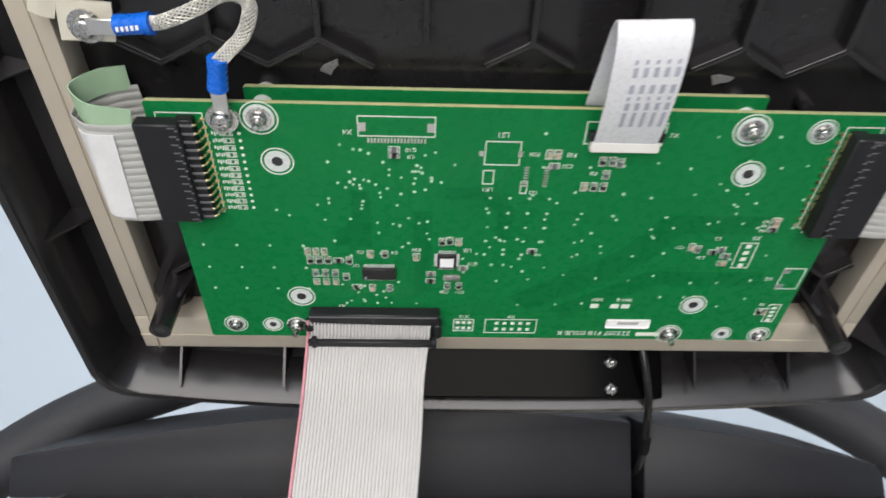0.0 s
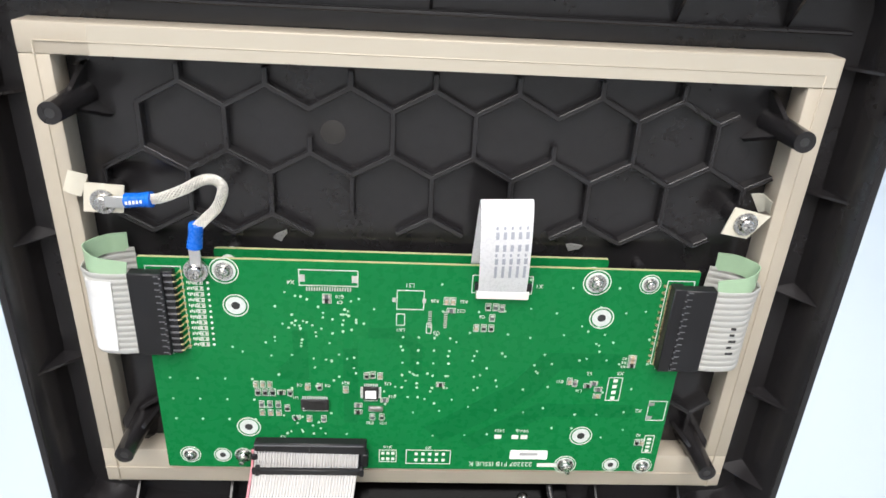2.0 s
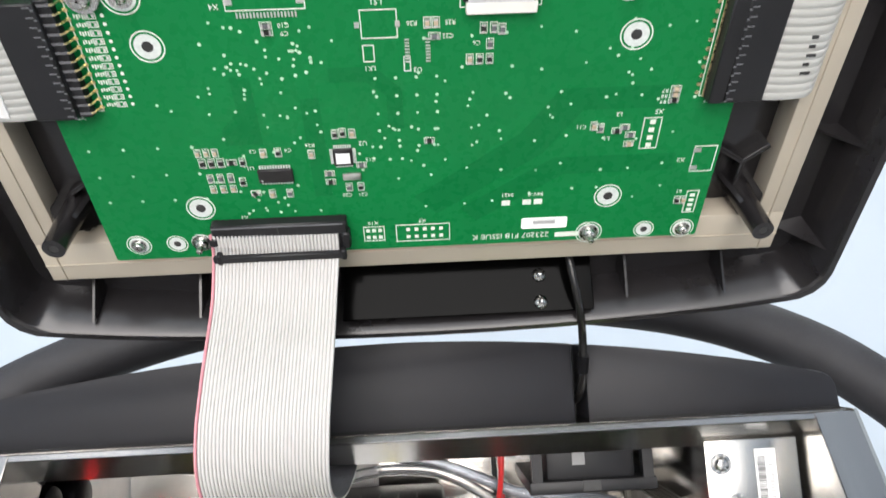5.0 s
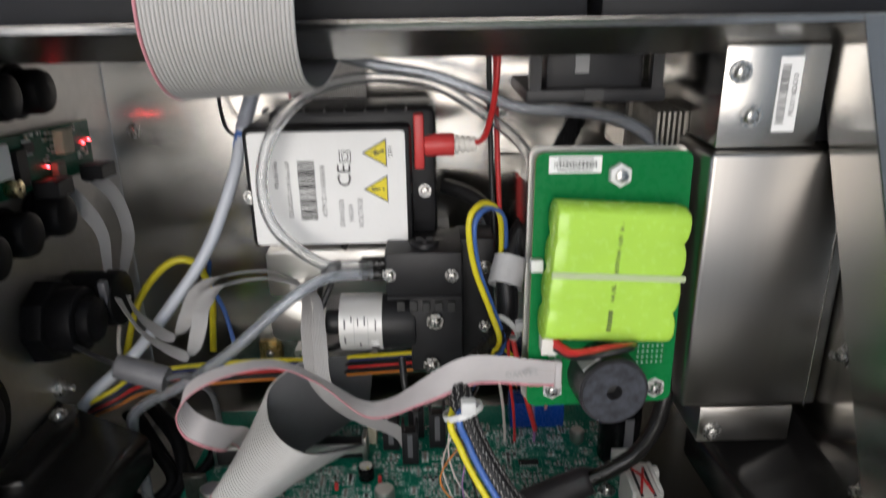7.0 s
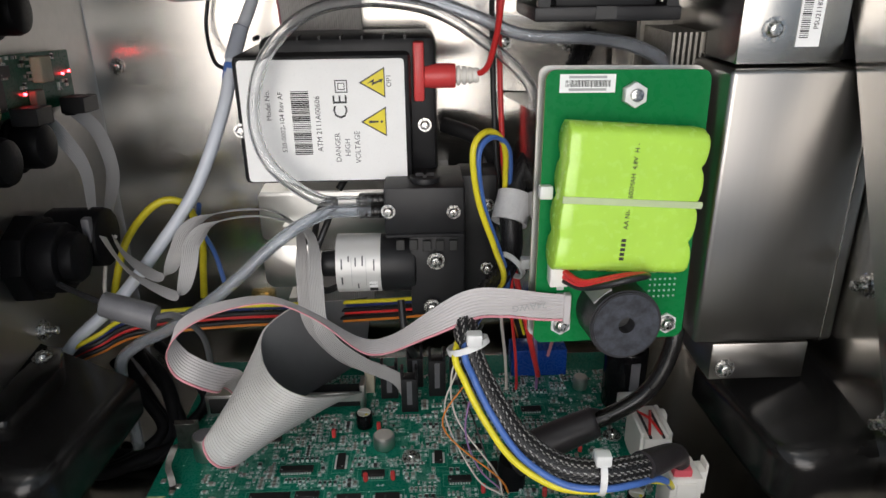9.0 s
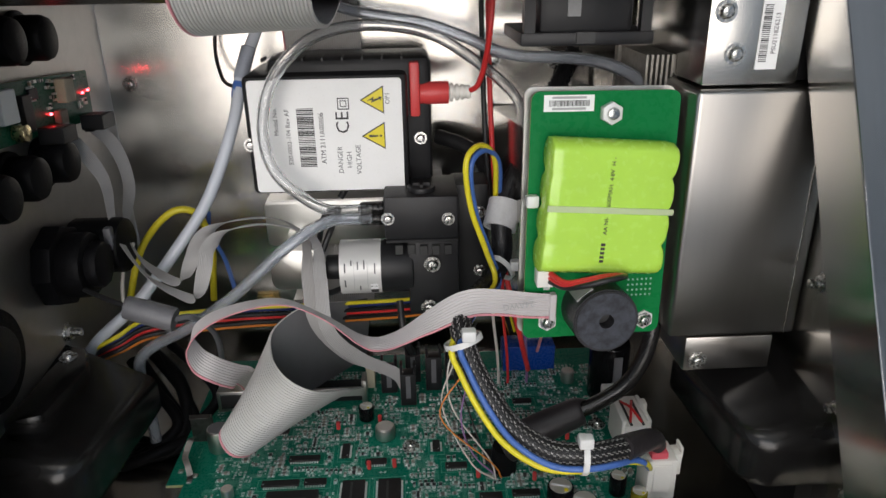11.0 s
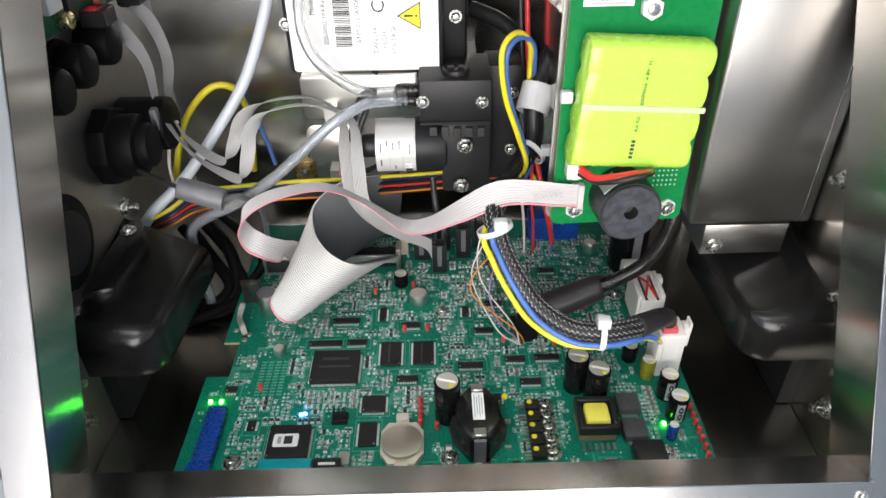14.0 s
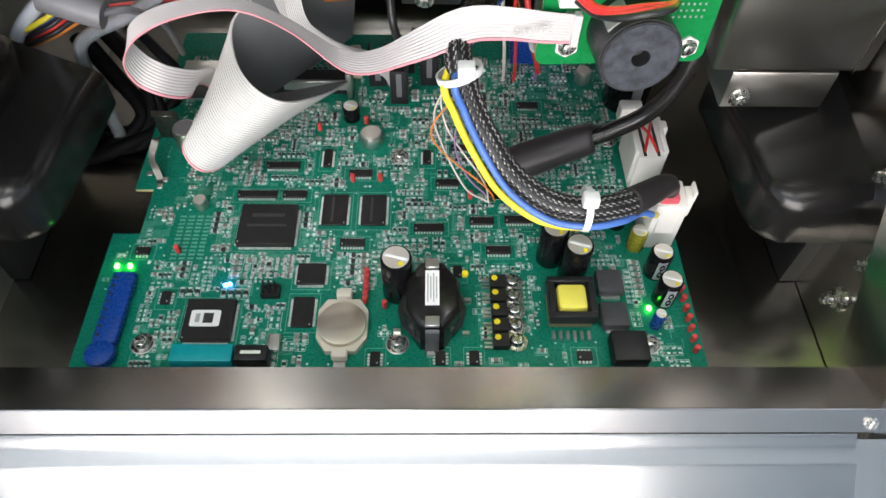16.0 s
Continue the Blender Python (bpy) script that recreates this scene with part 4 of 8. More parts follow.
def strip(bm, rows, w0, w1, thick=0.0002, steps=8):
    path = spline([(*c, *w) for c, w in rows], steps)
    cs = [Vector(q[:3]) for q in path]
    rings = []
    for i, q in enumerate(path):
        t = (cs[min(i + 1, len(cs) - 1)] - cs[max(i - 1, 0)]).normalized()
        w = Vector(q[3:])
        w = (w - t * w.dot(t)).normalized()
        nr = w.cross(t)
        rings.append([bm.verts.new(cs[i] + w * x + nr * h) for x, h in ((w0, thick), (w1, thick), (w1, -thick), (w0, -thick))])
    for a, b in zip(rings, rings[1:]):
        for k in range(4):
            bm.faces.new((a[k], a[(k + 1) % 4], b[(k + 1) % 4], b[k]))
    bm.faces.new(rings[-1])
    bm.faces.new(list(reversed(rings[0])))
    return bm


FLAT = [((0.0316, 0.0400, 0.0018), (1, 0, 0)), ((0.0312, 0.0470, 0.0046), (1, 0.0, 0)), ((0.0306, 0.0560, 0.0076), (1, 0.0, 0)), ((0.0300, 0.0650, 0.0098), (1, 0.0, 0)), ((0.0294, 0.0745, 0.0110), (1, 0.0, 0)),
        ((0.0291, 0.0805, 0.0100), (1, 0.03, 0)), ((0.0290, 0.0815, 0.0072), (1, 0.04, 0)), ((0.0290, 0.0760, 0.0040), (1, 0.03, 0)), ((0.0288, 0.0640, 0.0005), (1, 0, 0)), ((0.0286, 0.0500, -0.0040), (1, 0, 0))]
ffc = thing("flat_cable", "white folded flat cable looping over the board edge", "cable", LID)
part("film", strip(bm_new(), FLAT, -0.0093, 0.0093), FFC, ffc)
for f0, f1, w in ((0.3, 0.95, 0.0010), (1.05, 1.35, 0.0012), (1.45, 1.60, 0.0008), (1.72, 2.05, 0.0012), (2.30, 2.62, 0.0012), (2.72, 2.86, 0.0008)):
    for k in range(5):
        q = []
        for f in (f0, f1):
            n = 1 + int(f)
            c = Vector(FLAT[n][0]).lerp(Vector(FLAT[n + 1][0]), f - int(f))
            q.append((tuple(c + Vector((0, -0.0003, 0.00034))), (1, 0.0, 0)))
        x = -0.0038 + 0.0027 * k
        part("printed_mark", strip(bm_new(), q, x, x + w, 0.00006, 3), FFCLINE, ffc)

# ribbon socket at the lower edge
idc = part("ribbon_header", bbox(bm_new(), (-0.0440, -0.0370, 0.0023), (0.0474, 0.0056, 0.0046), 0.0005, 1), BLACK, board, "black right-angle ribbon header")
for s, l in ((-1, 0.0040), (1, 0.0072)):
    part("ejector", bbox(bm_new(), (-0.0445 + s * 0.0235, -0.0393 - l / 2, 0.0028), (0.0030, l, 0.0048), 0.0006, 1), BLACK, idc)
    part("latch_hook", bbox(bm_new(), (-0.0445 + s * 0.0222, -0.0478, 0.0058), (0.0020, 0.0046, 0.0030), 0.0005, 1), BLACK, idc)
part("ridge", bbox(bm_new(), (-0.0445, -0.0350, 0.0047), (0.0460, 0.0005, 0.0004)), GREYCABLE, idc)
part("notch", bbox(bm_new(), (-0.0445, -0.0368, 0.0047), (0.0005, 0.0046, 0.0003)), INK, idc)
ribbon = thing("ribbon_cable", "wide grey ribbon cable with a red edge hanging from the lid", "cable")
sockm = part("socket", bbox(bm_new(), (-0.0457, -0.0445, 0.0020), (0.0462, 0.0100, 0.0036), 0.0004, 1), BLACK, ribbon, "black ribbon socket", LID)
part("strain_relief", bbox(bm_new(), (-0.0457, -0.0480, 0.0060), (0.0466, 0.0030, 0.0020), 0.0004, 1), BLACK, sockm)
HX = (1, 0.0, 0.0)


def lw(u, v, n):
    return tuple(LID @ Vector((u, v, n)))


HANG = [(lw(-0.0462, -0.0390, 0.0042), HX), (lw(-0.0464, -0.0440, 0.0046), HX), (lw(-0.0470, -0.0490, 0.0056), HX), ((-0.0452, 0.0292, 0.3090), HX), ((-0.0456, 0.0265, 0.2985), HX), ((-0.0460, 0.0225, 0.2880), (1, 0.0, 0.01)), ((-0.0467, 0.0198, 0.277), (1, 0.0, 0.02)),
        ((-0.0478, 0.0182, 0.262), (1, 0.0, 0.03)), ((-0.0492, 0.0240, 0.2460), (1, 0.02, 0.04)), ((-0.0500, 0.0390, 0.2330), (1, 0.05, 0.05)), ((-0.0490, 0.0600, 0.2280), (1, 0.06, 0.04)), ((-0.0480, 0.085, 0.2300), (1, 0.03, 0.02)),
        ((-0.0475, 0.120, 0.2360), HX), ((-0.0470, 0.170, 0.2390), HX), ((-0.0470, 0.207, 0.2300), HX), ((-0.0470, 0.2215, 0.205), HX), ((-0.0470, 0.2225, 0.150), HX), ((-0.0470, 0.2205, 0.090), HX), ((-0.0465, 0.208, 0.058), HX), ((-0.046, 0.190, 0.050), HX)]
WIRES = 36
part("ribbon_body", bribbon(bm_new(), HANG, WIRES, 0.00127, 1, WIRES, 9), RIBBON, ribbon)


def backing(bm, rows, w0, w1, off, steps):
    """A thin film on the far face of a flat cable."""
    path = spline([(*c, *w) for c, w in rows], steps)
    cs = [Vector(q[:3]) for q in path]
    loops = []
    for i, q in enumerate(path):
        t = (cs[min(i + 1, len(cs) - 1)] - cs[max(i - 1, 0)]).normalized()
        w = Vector(q[3:])
        w = (w - t * w.dot(t)).normalized()
        nr = w.cross(t)
        loops.append([cs[i] + w * x + nr * h for x, h in ((w0, off), (w1, off), (w1, off + 0.0002), (w0, off + 0.0002))])
    return bloops(bm, loops)


part("backing", backing(bm_new(), HANG, -0.0225, 0.0227, 0.0006, 9), RIBBON_DARK, ribbon, "dark grey backing of the cable")
part("red_edge", bribbon(bm_new(), HANG, WIRES, 0.00127, 0, 1, 9), PINK, ribbon, "faded red first wire")

SCREENFILM = mat("translucent_film", (0.60, 0.60, 0.57), 0.3, 0, 0.04, 80, rvar=0.02, coat=0.3, trans=0.35, ior=1.3)
# flexible leads to the screen at both sides, their plugs, and tape
for side in (-1, 1):
    s = side
    v0, v1 = (0.0105, 0.0470) if s < 0 else (0.0075, 0.0460)
    vc = (v0 + v1) / 2
    ho, pe = ((-0.0948, -0.1085) if s < 0 else (0.1003, 0.1150))
    fs = 1.0 if s < 0 else 1.04
    tall = 0.0036 if s < 0 else 0.0054
    head = part("pin_header", bbox(bm_new(), (ho, vc, 0.0001 + tall / 2), (0.0050, v1 - v0, tall), 0.0004, 1), BLACK, board, "black pin header")
    tips, shanks, slots = bm_new(), bm_new(), bm_new()
    for j in range(13):
        y = v0 + 0.0015 + (v1 - v0 - 0.003) * j / 12
        if s < 0:
            bbox(shanks, (ho - s * 0.0002, y, 0.0038), (0.0046, 0.0007, 0.0005))
            btube(tips, [(ho - s * 0.0024, y, 0.0038), (ho - s * 0.0033, y, 0.0033), (ho - s * 0.0040, y, 0.0008), (ho - s * 0.0042, y, 0.0001)], 0.00036, 6, 3)
        bcyl(tips, (ho - s * 0.0046, y, 0.0002), 0.0007, 0.0004, seg=8)
        bbox(slots, (pe - s * 0.0108, y + 0.0003, 0.00582), (0.0020, 0.0004, 0.0003))
        bbox(slots, (pe - s * 0.0121, y - 0.0005, 0.00582), (0.0008, 0.0005, 0.0003))
    if s < 0:
        part("pin_shank", shanks, GREYCABLE, head, kind="stuff")
    else:
        bbox(tips, (ho - s * 0.0029, vc, 0.0012), (0.0005, v1 - v0 - 0.001, 0.0005))
    part("pin_tip", tips, GOLD, head, "row of gilt pin tips", kind="stuff")
    lead = thing("screen_lead", "clear and white ribbed flexible lead with a black plug", "cable", LID, "screen leads")
    plug = part("plug", bbox(bm_new(), (pe - s * 0.0064, vc, 0.0034), (0.0126, v1 - v0 - 0.0005, 0.0048), 0.0005, 1), BLACK, lead)
    part("contact_slot", slots, GREYCABLE, plug, kind="stuff")
    cu = [((pe + s * fs * f, vc + g, h), (0, 1, 0)) for f, g, h in ((-0.001, 0, 0.0045), (0.006, 0, 0.0054), (0.0135, 0.0004, 0.0046), (0.0172, 0.0010, -0.0002), (0.0150, 0.0020, -0.0060), (0.0080, 0.0030, -0.0095), (0.0010, 0.0035, -0.0110))]
    part("ribbed_film", bribbon(bm_new(), cu, 14, (v1 - v0 - 0.001) / 14, thick=0.00032), SCREENFILM, lead, "white ribbed film")
    if s < 0:
        part("stiffener", strip(bm_new(), [((c[0] - 0.0003, c[1] - 0.001, c[2] + 0.0005), w) for c, w in cu[1:4]], -(v1 - v0) / 2 + 0.003, (v1 - v0) / 2 - 0.003), NYLON, lead, "white stiffener on the film")
    else:
        for k in range(5):
            part("maker_mark", bbox(bm_new(), (pe + 0.0098 + (0.0006 if k in (0, 2) else 0), vc - 0.0095 + 0.0029 * k, 0.0056), (0.0030 if k in (0, 2) else 0.0020, 0.0010, 0.0004)), INK, lead)
    film = [((pe + s * fs * f, v1 + g, h), (0, 1, 0)) for f, g, h in ((0.000, -0.001, 0.0045), (0.0110, 0.001, 0.0045), (0.0165, 0.003, -0.0015), (0.0110, 0.004, -0.0080), (0.0040, 0.004, -0.0105))]
    part("green_film", strip(bm_new(), film, -0.003, 0.0048), GREENFILM, lead, "pale green translucent film")

# earth tabs, each folded up onto the frame, and the strap
for u, v, outline, tail in ((-0.1147, 0.0723, [(-0.0077, -0.0042), (0.0063, -0.0044), (0.0080, 0.0062), (-0.0059, 0.0070)], [((-0.0056, 0.0060, 0.0), (0, 1, 0)), ((-0.0088, 0.0075, 0.0014), (0, 1, 0)), ((-0.0112, 0.0085, 0.0015), (0, 1, 0))]),
                            (0.1218, 0.0716, [(-0.0083, -0.0044), (0.0020, -0.0062), (0.0092, 0.0034), (-0.0052, 0.0065)], [((0.0050, 0.0060, -0.0060), (0.5, -0.8, 0)), ((0.0072, 0.0072, -0.0035), (0.5, -0.8, 0)), ((0.0088, 0.0062, -0.0008), (0.5, -0.8, 0))])):
    tab = thing("earth_tab", "cream conductive tape tab folded up under a pan-head screw", "tab", LID @ at(u, v, -0.0014), "earth tabs")
    part("tape", bprism(bm_new(), outline, -0.0004, 0.0002), TAB, tab)
    part("pad", bcyl(bm_new(), (0, 0, -0.0075), 0.0042, 0.0140), LIDBLACK, tab)
    part("fold", strip(bm_new(), tail, -0.0045, 0.0040, 0.0001, 5), TAB, tab)
    part("screw", SCREW, ZINC, tab, m=at(0, 0, 0.0003))
strap = thing("earth_strap", "tinned braid earth strap with two blue crimp terminals", "cable", LID)
bp = [(-0.0965, 0.0755, 0.0034), (-0.0922, 0.0766, 0.0040), (-0.0843, 0.0800, 0.0042), (-0.0782, 0.0834, 0.0042), (-0.0743, 0.0842, 0.0042), (-0.0714, 0.0829, 0.0042), (-0.0707, 0.0800, 0.0042), (-0.0730, 0.0741, 0.0042), (-0.0768, 0.0699, 0.0042), (-0.0814, 0.0655, 0.0042)]
path = [Vector(q) for q in spline(bp, 14)]


def braid_ring(i, grow, count, turn=0.0):
    """Points round the flattened strap, wider than it is thick."""
    t = (path[min(i + 1, len(path) - 1)] - path[max(i - 1, 0)]).normalized()
    a = Vector((0, 0, 1)).cross(t).normalized()
    b = t.cross(a)
    return [path[i] + a * math.cos(2 * math.pi * k / count + turn) * (0.0016 + grow) + b * math.sin(2 * math.pi * k / count + turn) * (0.0008 + grow) for k in range(count)]


part("braid", bloops(bm_new(), [braid_ring(i, 0.0, 12) for i in range(len(path))]), BRAID_CORE, strap)
bm = bm_new()
for ph in range(9):
    for sgn in (-1, 1):
        btube(bm, [braid_ring(i, 0.00012 + 0.0001 * math.sin(i * 1.57 + ph * 3.14 + sgn), 1, ph * 2 * math.pi / 9 + sgn * i * 0.24)[0] for i in range(len(path))], 0.00022, 5, smooth=False)
part("strand", bm, BRAID, strap, kind="stuff")
for a, b in (((-0.1051, 0.0745, 0.0026), (-0.0958, 0.0756, 0.0034)), ((-0.0812, 0.0668, 0.0042), (-0.0829, 0.0575, 0.0036))):
    part("crimp", btube(bm_new(), [a, tuple((Vector(a) + Vector(b)) / 2), b], [0.0027, 0.0026, 0.0029], 16), BLUEBOOT, strap, "bright blue crimp sleeve")
part("ring_terminal", bring(bm_new(), (-0.0842, 0.0465, 0.0006), 0.0016, 0.0046, 0.0008), TIN, strap)
part("tongue", bbox(bm_new(), (-0.0836, 0.0530, 0.0022), (0.0042, 0.0090, 0.0009), 0.0002, 1), TIN, strap)
part("tongue", bbox(bm_new(), (-0.1085, 0.0736, 0.0020), (0.0090, 0.0044, 0.0009), 0.0002, 1), TIN, strap)
for k in range(5):
    part("printed_mark", bbox(bm_new(), (-0.1040 + 0.0013 * k, 0.0748 + 0.0002 * k, 0.0056 + 0.0001 * k), (0.0007, 0.0012, 0.0003)), PAPER, strap)
part("screw", SCREW, ZINC, strap, m=at(-0.0842, 0.0465, 0.0014))

# ---------------------------------------------------------------- units on the back panel
FACE = Matrix(((1, 0, 0, 0), (0, 0, -1, 0), (0, 1, 0, 0), (0, 0, 0, 1)))   # local z looks out of the cabinet


def face(x, y, z):
    return at(x, y, z) @ FACE


# high-voltage module
hv = thing("high_voltage_module", "black module with a white warning label on the back panel", "power module", face(-0.0405, 0.158, 0.165))
bm = bm_new()
bbox(bm, (0, 0, -0.028), (0.0860, 0.0640, 0.0540), 0.0030)
bbox(bm, (0.0120, 0.0030, -0.034), (0.0880, 0.0720, 0.0420), 0.0045)
part("housing", bm, BLACK, hv, "ribbed black plastic housing")
bm = bm_new()
for i in range(8):
    bbox(bm, (-0.033 + 0.0105 * i, 0.0385, -0.018), (0.0010, 0.0020, 0.012))
part("vent_ribs", bm, BLACK, hv, kind="stuff")
part("label_plate", bprism(bm_new(), rrect(-0.0400, 0.0400, -0.0300, 0.0300, 0.002, 3), -0.001, 0.0003), PAPER, hv, "white printed warning label")
for u, v in ((-0.0418, -0.004), (0.0495, -0.005)):
    part("screw", SCREW_S, ZINC, hv, m=at(u, v, -0.012 if u > 0 else -0.002))
CCW = rot("z", 90)
hrnd = random.Random(11)


def barcode(parent, u, v, w, h, m, lines, mat_=INK, z=0.00042):
    """Bars across w, each h long."""
    x = -w / 2
    step = w / lines
    bm = bm_new()
    for i in range(lines):
        bw = step * hrnd.choice((0.35, 0.55, 0.8))
        bbox(bm, (x + step * (i + 0.5), 0, 0), (bw, h, 0.00008), m=m @ at(u, v, z))
    return part("barcode", bm, mat_, parent, kind="stuff")


barcode(hv, 0, 0, 0.0320, 0.0088, at(-0.0112, -0.0005, 0) @ CCW, 34)
lettering("ATM 2111A00606", 0.0037, INK, hv, at(-0.0028, -0.0010, 0.00038) @ CCW)
lettering("CE", 0.0100, INK, hv, at(0.0086, 0.0072, 0.00038) @ CCW)
bm = bm_new()
for s_, w_ in ((0.0056, 0.0005), (0.0030, 0.0004)):
    for q in (-1, 1):
        bbox(bm, (0.0092 + q * s_ / 2, 0.0172, 0.00038), (w_, s_ + w_, 0.0001))
        bbox(bm, (0.0092, 0.0172 + q * s_ / 2, 0.00038), (s_ - w_, w_, 0.0001))
part("symbol", bm, INK, hv, "double-insulation mark")
for k, (text, u) in enumerate((("DANGER", 0.0060), ("HIGH", 0.0108), ("VOLTAGE", 0.0158))):
    lettering(text, 0.0037, DARKINK, hv, at(u, -0.0130, 0.00038) @ CCW)
lettering("OP1", 0.0034, DARKINK, hv, at(0.0325, 0.0195, 0.00038) @ CCW)
lettering("Model No.", 0.0034, INK, hv, at(-0.0268, 0.0085, 0.00038) @ CCW)
lettering("520-0002-104 Rev AF", 0.0034, INK, hv, at(-0.0205, 0.0000, 0.00038) @ CCW)
for i in range(2):
    part("print_bar", bbox(bm_new(), (-0.0315 - 0.0034 * i, 0.0105, 0.00036), (0.0012, 0.0150 - 0.004 * i, 0.00008)), GREYINK, hv)
for v in (0.0188, -0.0003):
    bm = bm_new()
    bprism(bm, [(-0.0066, 0), (0.0060, -0.0074), (0.0060, 0.0074)], 0.00032, 0.00042, at(0.0245, v, 0))
    tri_ = part("warning_triangle", bm, INK, hv, "yellow warning triangle")
    bm = bm_new()
    bprism(bm, [(-0.0054, 0), (0.0054, -0.0064), (0.0054, 0.0064)], 0.00042, 0.00050, at(0.0246, v, 0))
    part("yellow_field", bm, YELLOW, tri_)
    bm = bm_new()
    if v > 0.01:
        bprism(bm, [(-0.0034, -0.0006), (0.0004, 0.0018), (0.0001, 0.0002), (0.0030, 0.0011), (0.0025, 0.0017), (0.0046, 0.0016), (0.0038, -0.0003), (0.0034, 0.0004), (-0.0010, -0.0014), (-0.0006, 0.0002)], 0.00050, 0.00056, at(0.0250, v, 0))
    else:
        bprism(bm, [(-0.0030, 0.0007), (-0.0030, -0.0007), (0.0016, -0.0004), (0.0016, 0.0004)], 0.00050, 0.00056, at(0.0250, v, 0))
        bcyl(bm, (0.0282, v, 0.00053), 0.0006, 0.00006)
    part("sign", bm, INK, tri_)
# red high-voltage plug
hvp = thing("high_voltage_plug", "red high-voltage plug with a white ribbed sleeve", "plug", at(0.0060, 0.1740, 0.1840))
bm = bm_new()
bbox(bm, (0.0005, 0, 0.003), (0.0055, 0.016, 0.0290), 0.0012)
bcyl(bm, (0.0110, 0, 0), 0.0062, 0.0160, "x", 20, bev=0.0006)
part("plug_body", bm, RED, hvp)
bm = bm_new()
for i in range(4):
    bcyl(bm, (0.0205 + 0.0030 * i, 0, 0), 0.0050 - 0.0004 * i, 0.0020, "x", 18, bev=0.0005)
bcyl(bm, (0.0245, 0, 0), 0.0034, 0.013, "x", 16)
part("sleeve", bm, WHITE, hvp, "white ribbed strain relief")

# pump and motor
pump = thing("air_pump", "small black diaphragm pump with a label on its motor", "pump", face(0.0078, 0.137, 0.100))
bm = bm_new()
bbox(bm, (0, 0.0245, -0.020), (0.0395, 0.0240, 0.0400), 0.0012)
bbox(bm, (0.0060, -0.0100, -0.021), (0.0275, 0.0460, 0.0380), 0.0010)
bbox(bm, (0.0, 0.0120, -0.019), (0.0390, 0.0020, 0.0400), 0.0005, 1)
part("pump_head", bm, BLACK, pump)
for i in range(5):
    part("slot", bbox(bm_new(), (-0.0125 + 0.0066 * i, 0.0065, 0.0005 if i > 1 else -0.0015), (0.0042, 0.0055, 0.0016), 0.0003, 1), INK, pump)
part("valve_cap", bcyl(bm_new(), (0.0005, 0.0372, -0.012), 0.0075, 0.0040, "y", 20, bev=0.0006), BLACK, pump)
bm = bm_new()
for a in (0, 90):
    bbox(bm, (0.0005, 0.0398, -0.012), (0.0090, 0.0020, 0.0018), m=at(0.0005, 0.0398, -0.012) @ rot("y", a) @ at(-0.0005, -0.0398, 0.012))
part("valve_cross", bm, BLACK, pump)
for u, v, mesh in ((-0.0178, 0.0250, SCREW_S), (0.0142, 0.0240, SCREW_S), (0.0052, -0.0020, SCREW), (0.0030, -0.0280, SCREW)):
    part("screw", mesh, ZINC, pump, m=at(u, v, 0.0002))
motor = part("motor", bcyl(bm_new(), (-0.0250, -0.0080, -0.0140), 0.0150, 0.0400, "x", 32, bev=0.0015), BLACK, pump, "cylindrical black motor")
part("motor_end", bcyl(bm_new(), (-0.0490, -0.0080, -0.0140), 0.0070, 0.0100, "x", 20, bev=0.001), BLACK, motor)
part("motor_label", bcyl(bm_new(), (-0.0342, -0.0080, -0.0140), 0.0153, 0.0226, "x", 36), mat("silver_label", (0.66, 0.65, 0.635), 0.4, 0.25, 0.02, 40), motor, "silver-white printed label")


def on_label(name, x, a, w, d, parent, m_):
    """A flat print of width w and height d at the angle a round the motor."""
    m = at(x, -0.0080, -0.0140) @ rot("x", -a) @ at(0, 0, 0.01535)
    return part(name, bbox(bm_new(), (0, 0, 0), (w, d, 0.0002), m=m), m_, parent)


for x, a, w, d in ((-0.0425, 20, 0.0008, 0.0052), (-0.0425, -14, 0.0008, 0.0046), (-0.0390, 30, 0.0007, 0.0030), (-0.0355, 24, 0.0007, 0.0044), (-0.0320, 26, 0.0007, 0.0050), (-0.0345, -28, 0.0007, 0.0036), (-0.0262, 18, 0.0007, 0.0058)):
    on_label("print_bar", x, a, w, d, motor, DARKINK)
for x in (-0.0375, -0.0302):
    on_label("print_rule", x, 5, 0.0002, 0.0150, motor, GREYINK)
code = on_label("code_square", -0.0268, -24, 0.0042, 0.0042, motor, PAPER)
for k in (0, 1, 3, 4, 6, 8, 9, 11, 12, 13, 15):
    on_label("code_cell", -0.0283 + 0.0010 * (k % 4), -29.5 + 3.7 * (k // 4), 0.0010, 0.0010, code, INK)
on_label("code_block", -0.0268, -42, 0.0042, 0.0034, motor, INK)
for v in (0.0285, 0.0225):
    part("hose_port", bcyl(bm_new(), (-0.0250, v, -0.0080), 0.0036, 0.0130, "x", 16, bev=0.0004), GLOSSBLACK, pump)
part("rear_block", bbox(bm_new(), (0.0280, 0.0000, -0.0330), (0.0200, 0.0720, 0.0240), 0.001), BLACK, pump)
for v in (0.020, -0.016):
    part("screw", SCREW_S, ZINC, pump, m=at(0.0330, v, -0.0208))
part("foot", bbox(bm_new(), (0.0, 0.0000, -0.066), (0.030, 0.050, 0.052)), BLACK, pump)
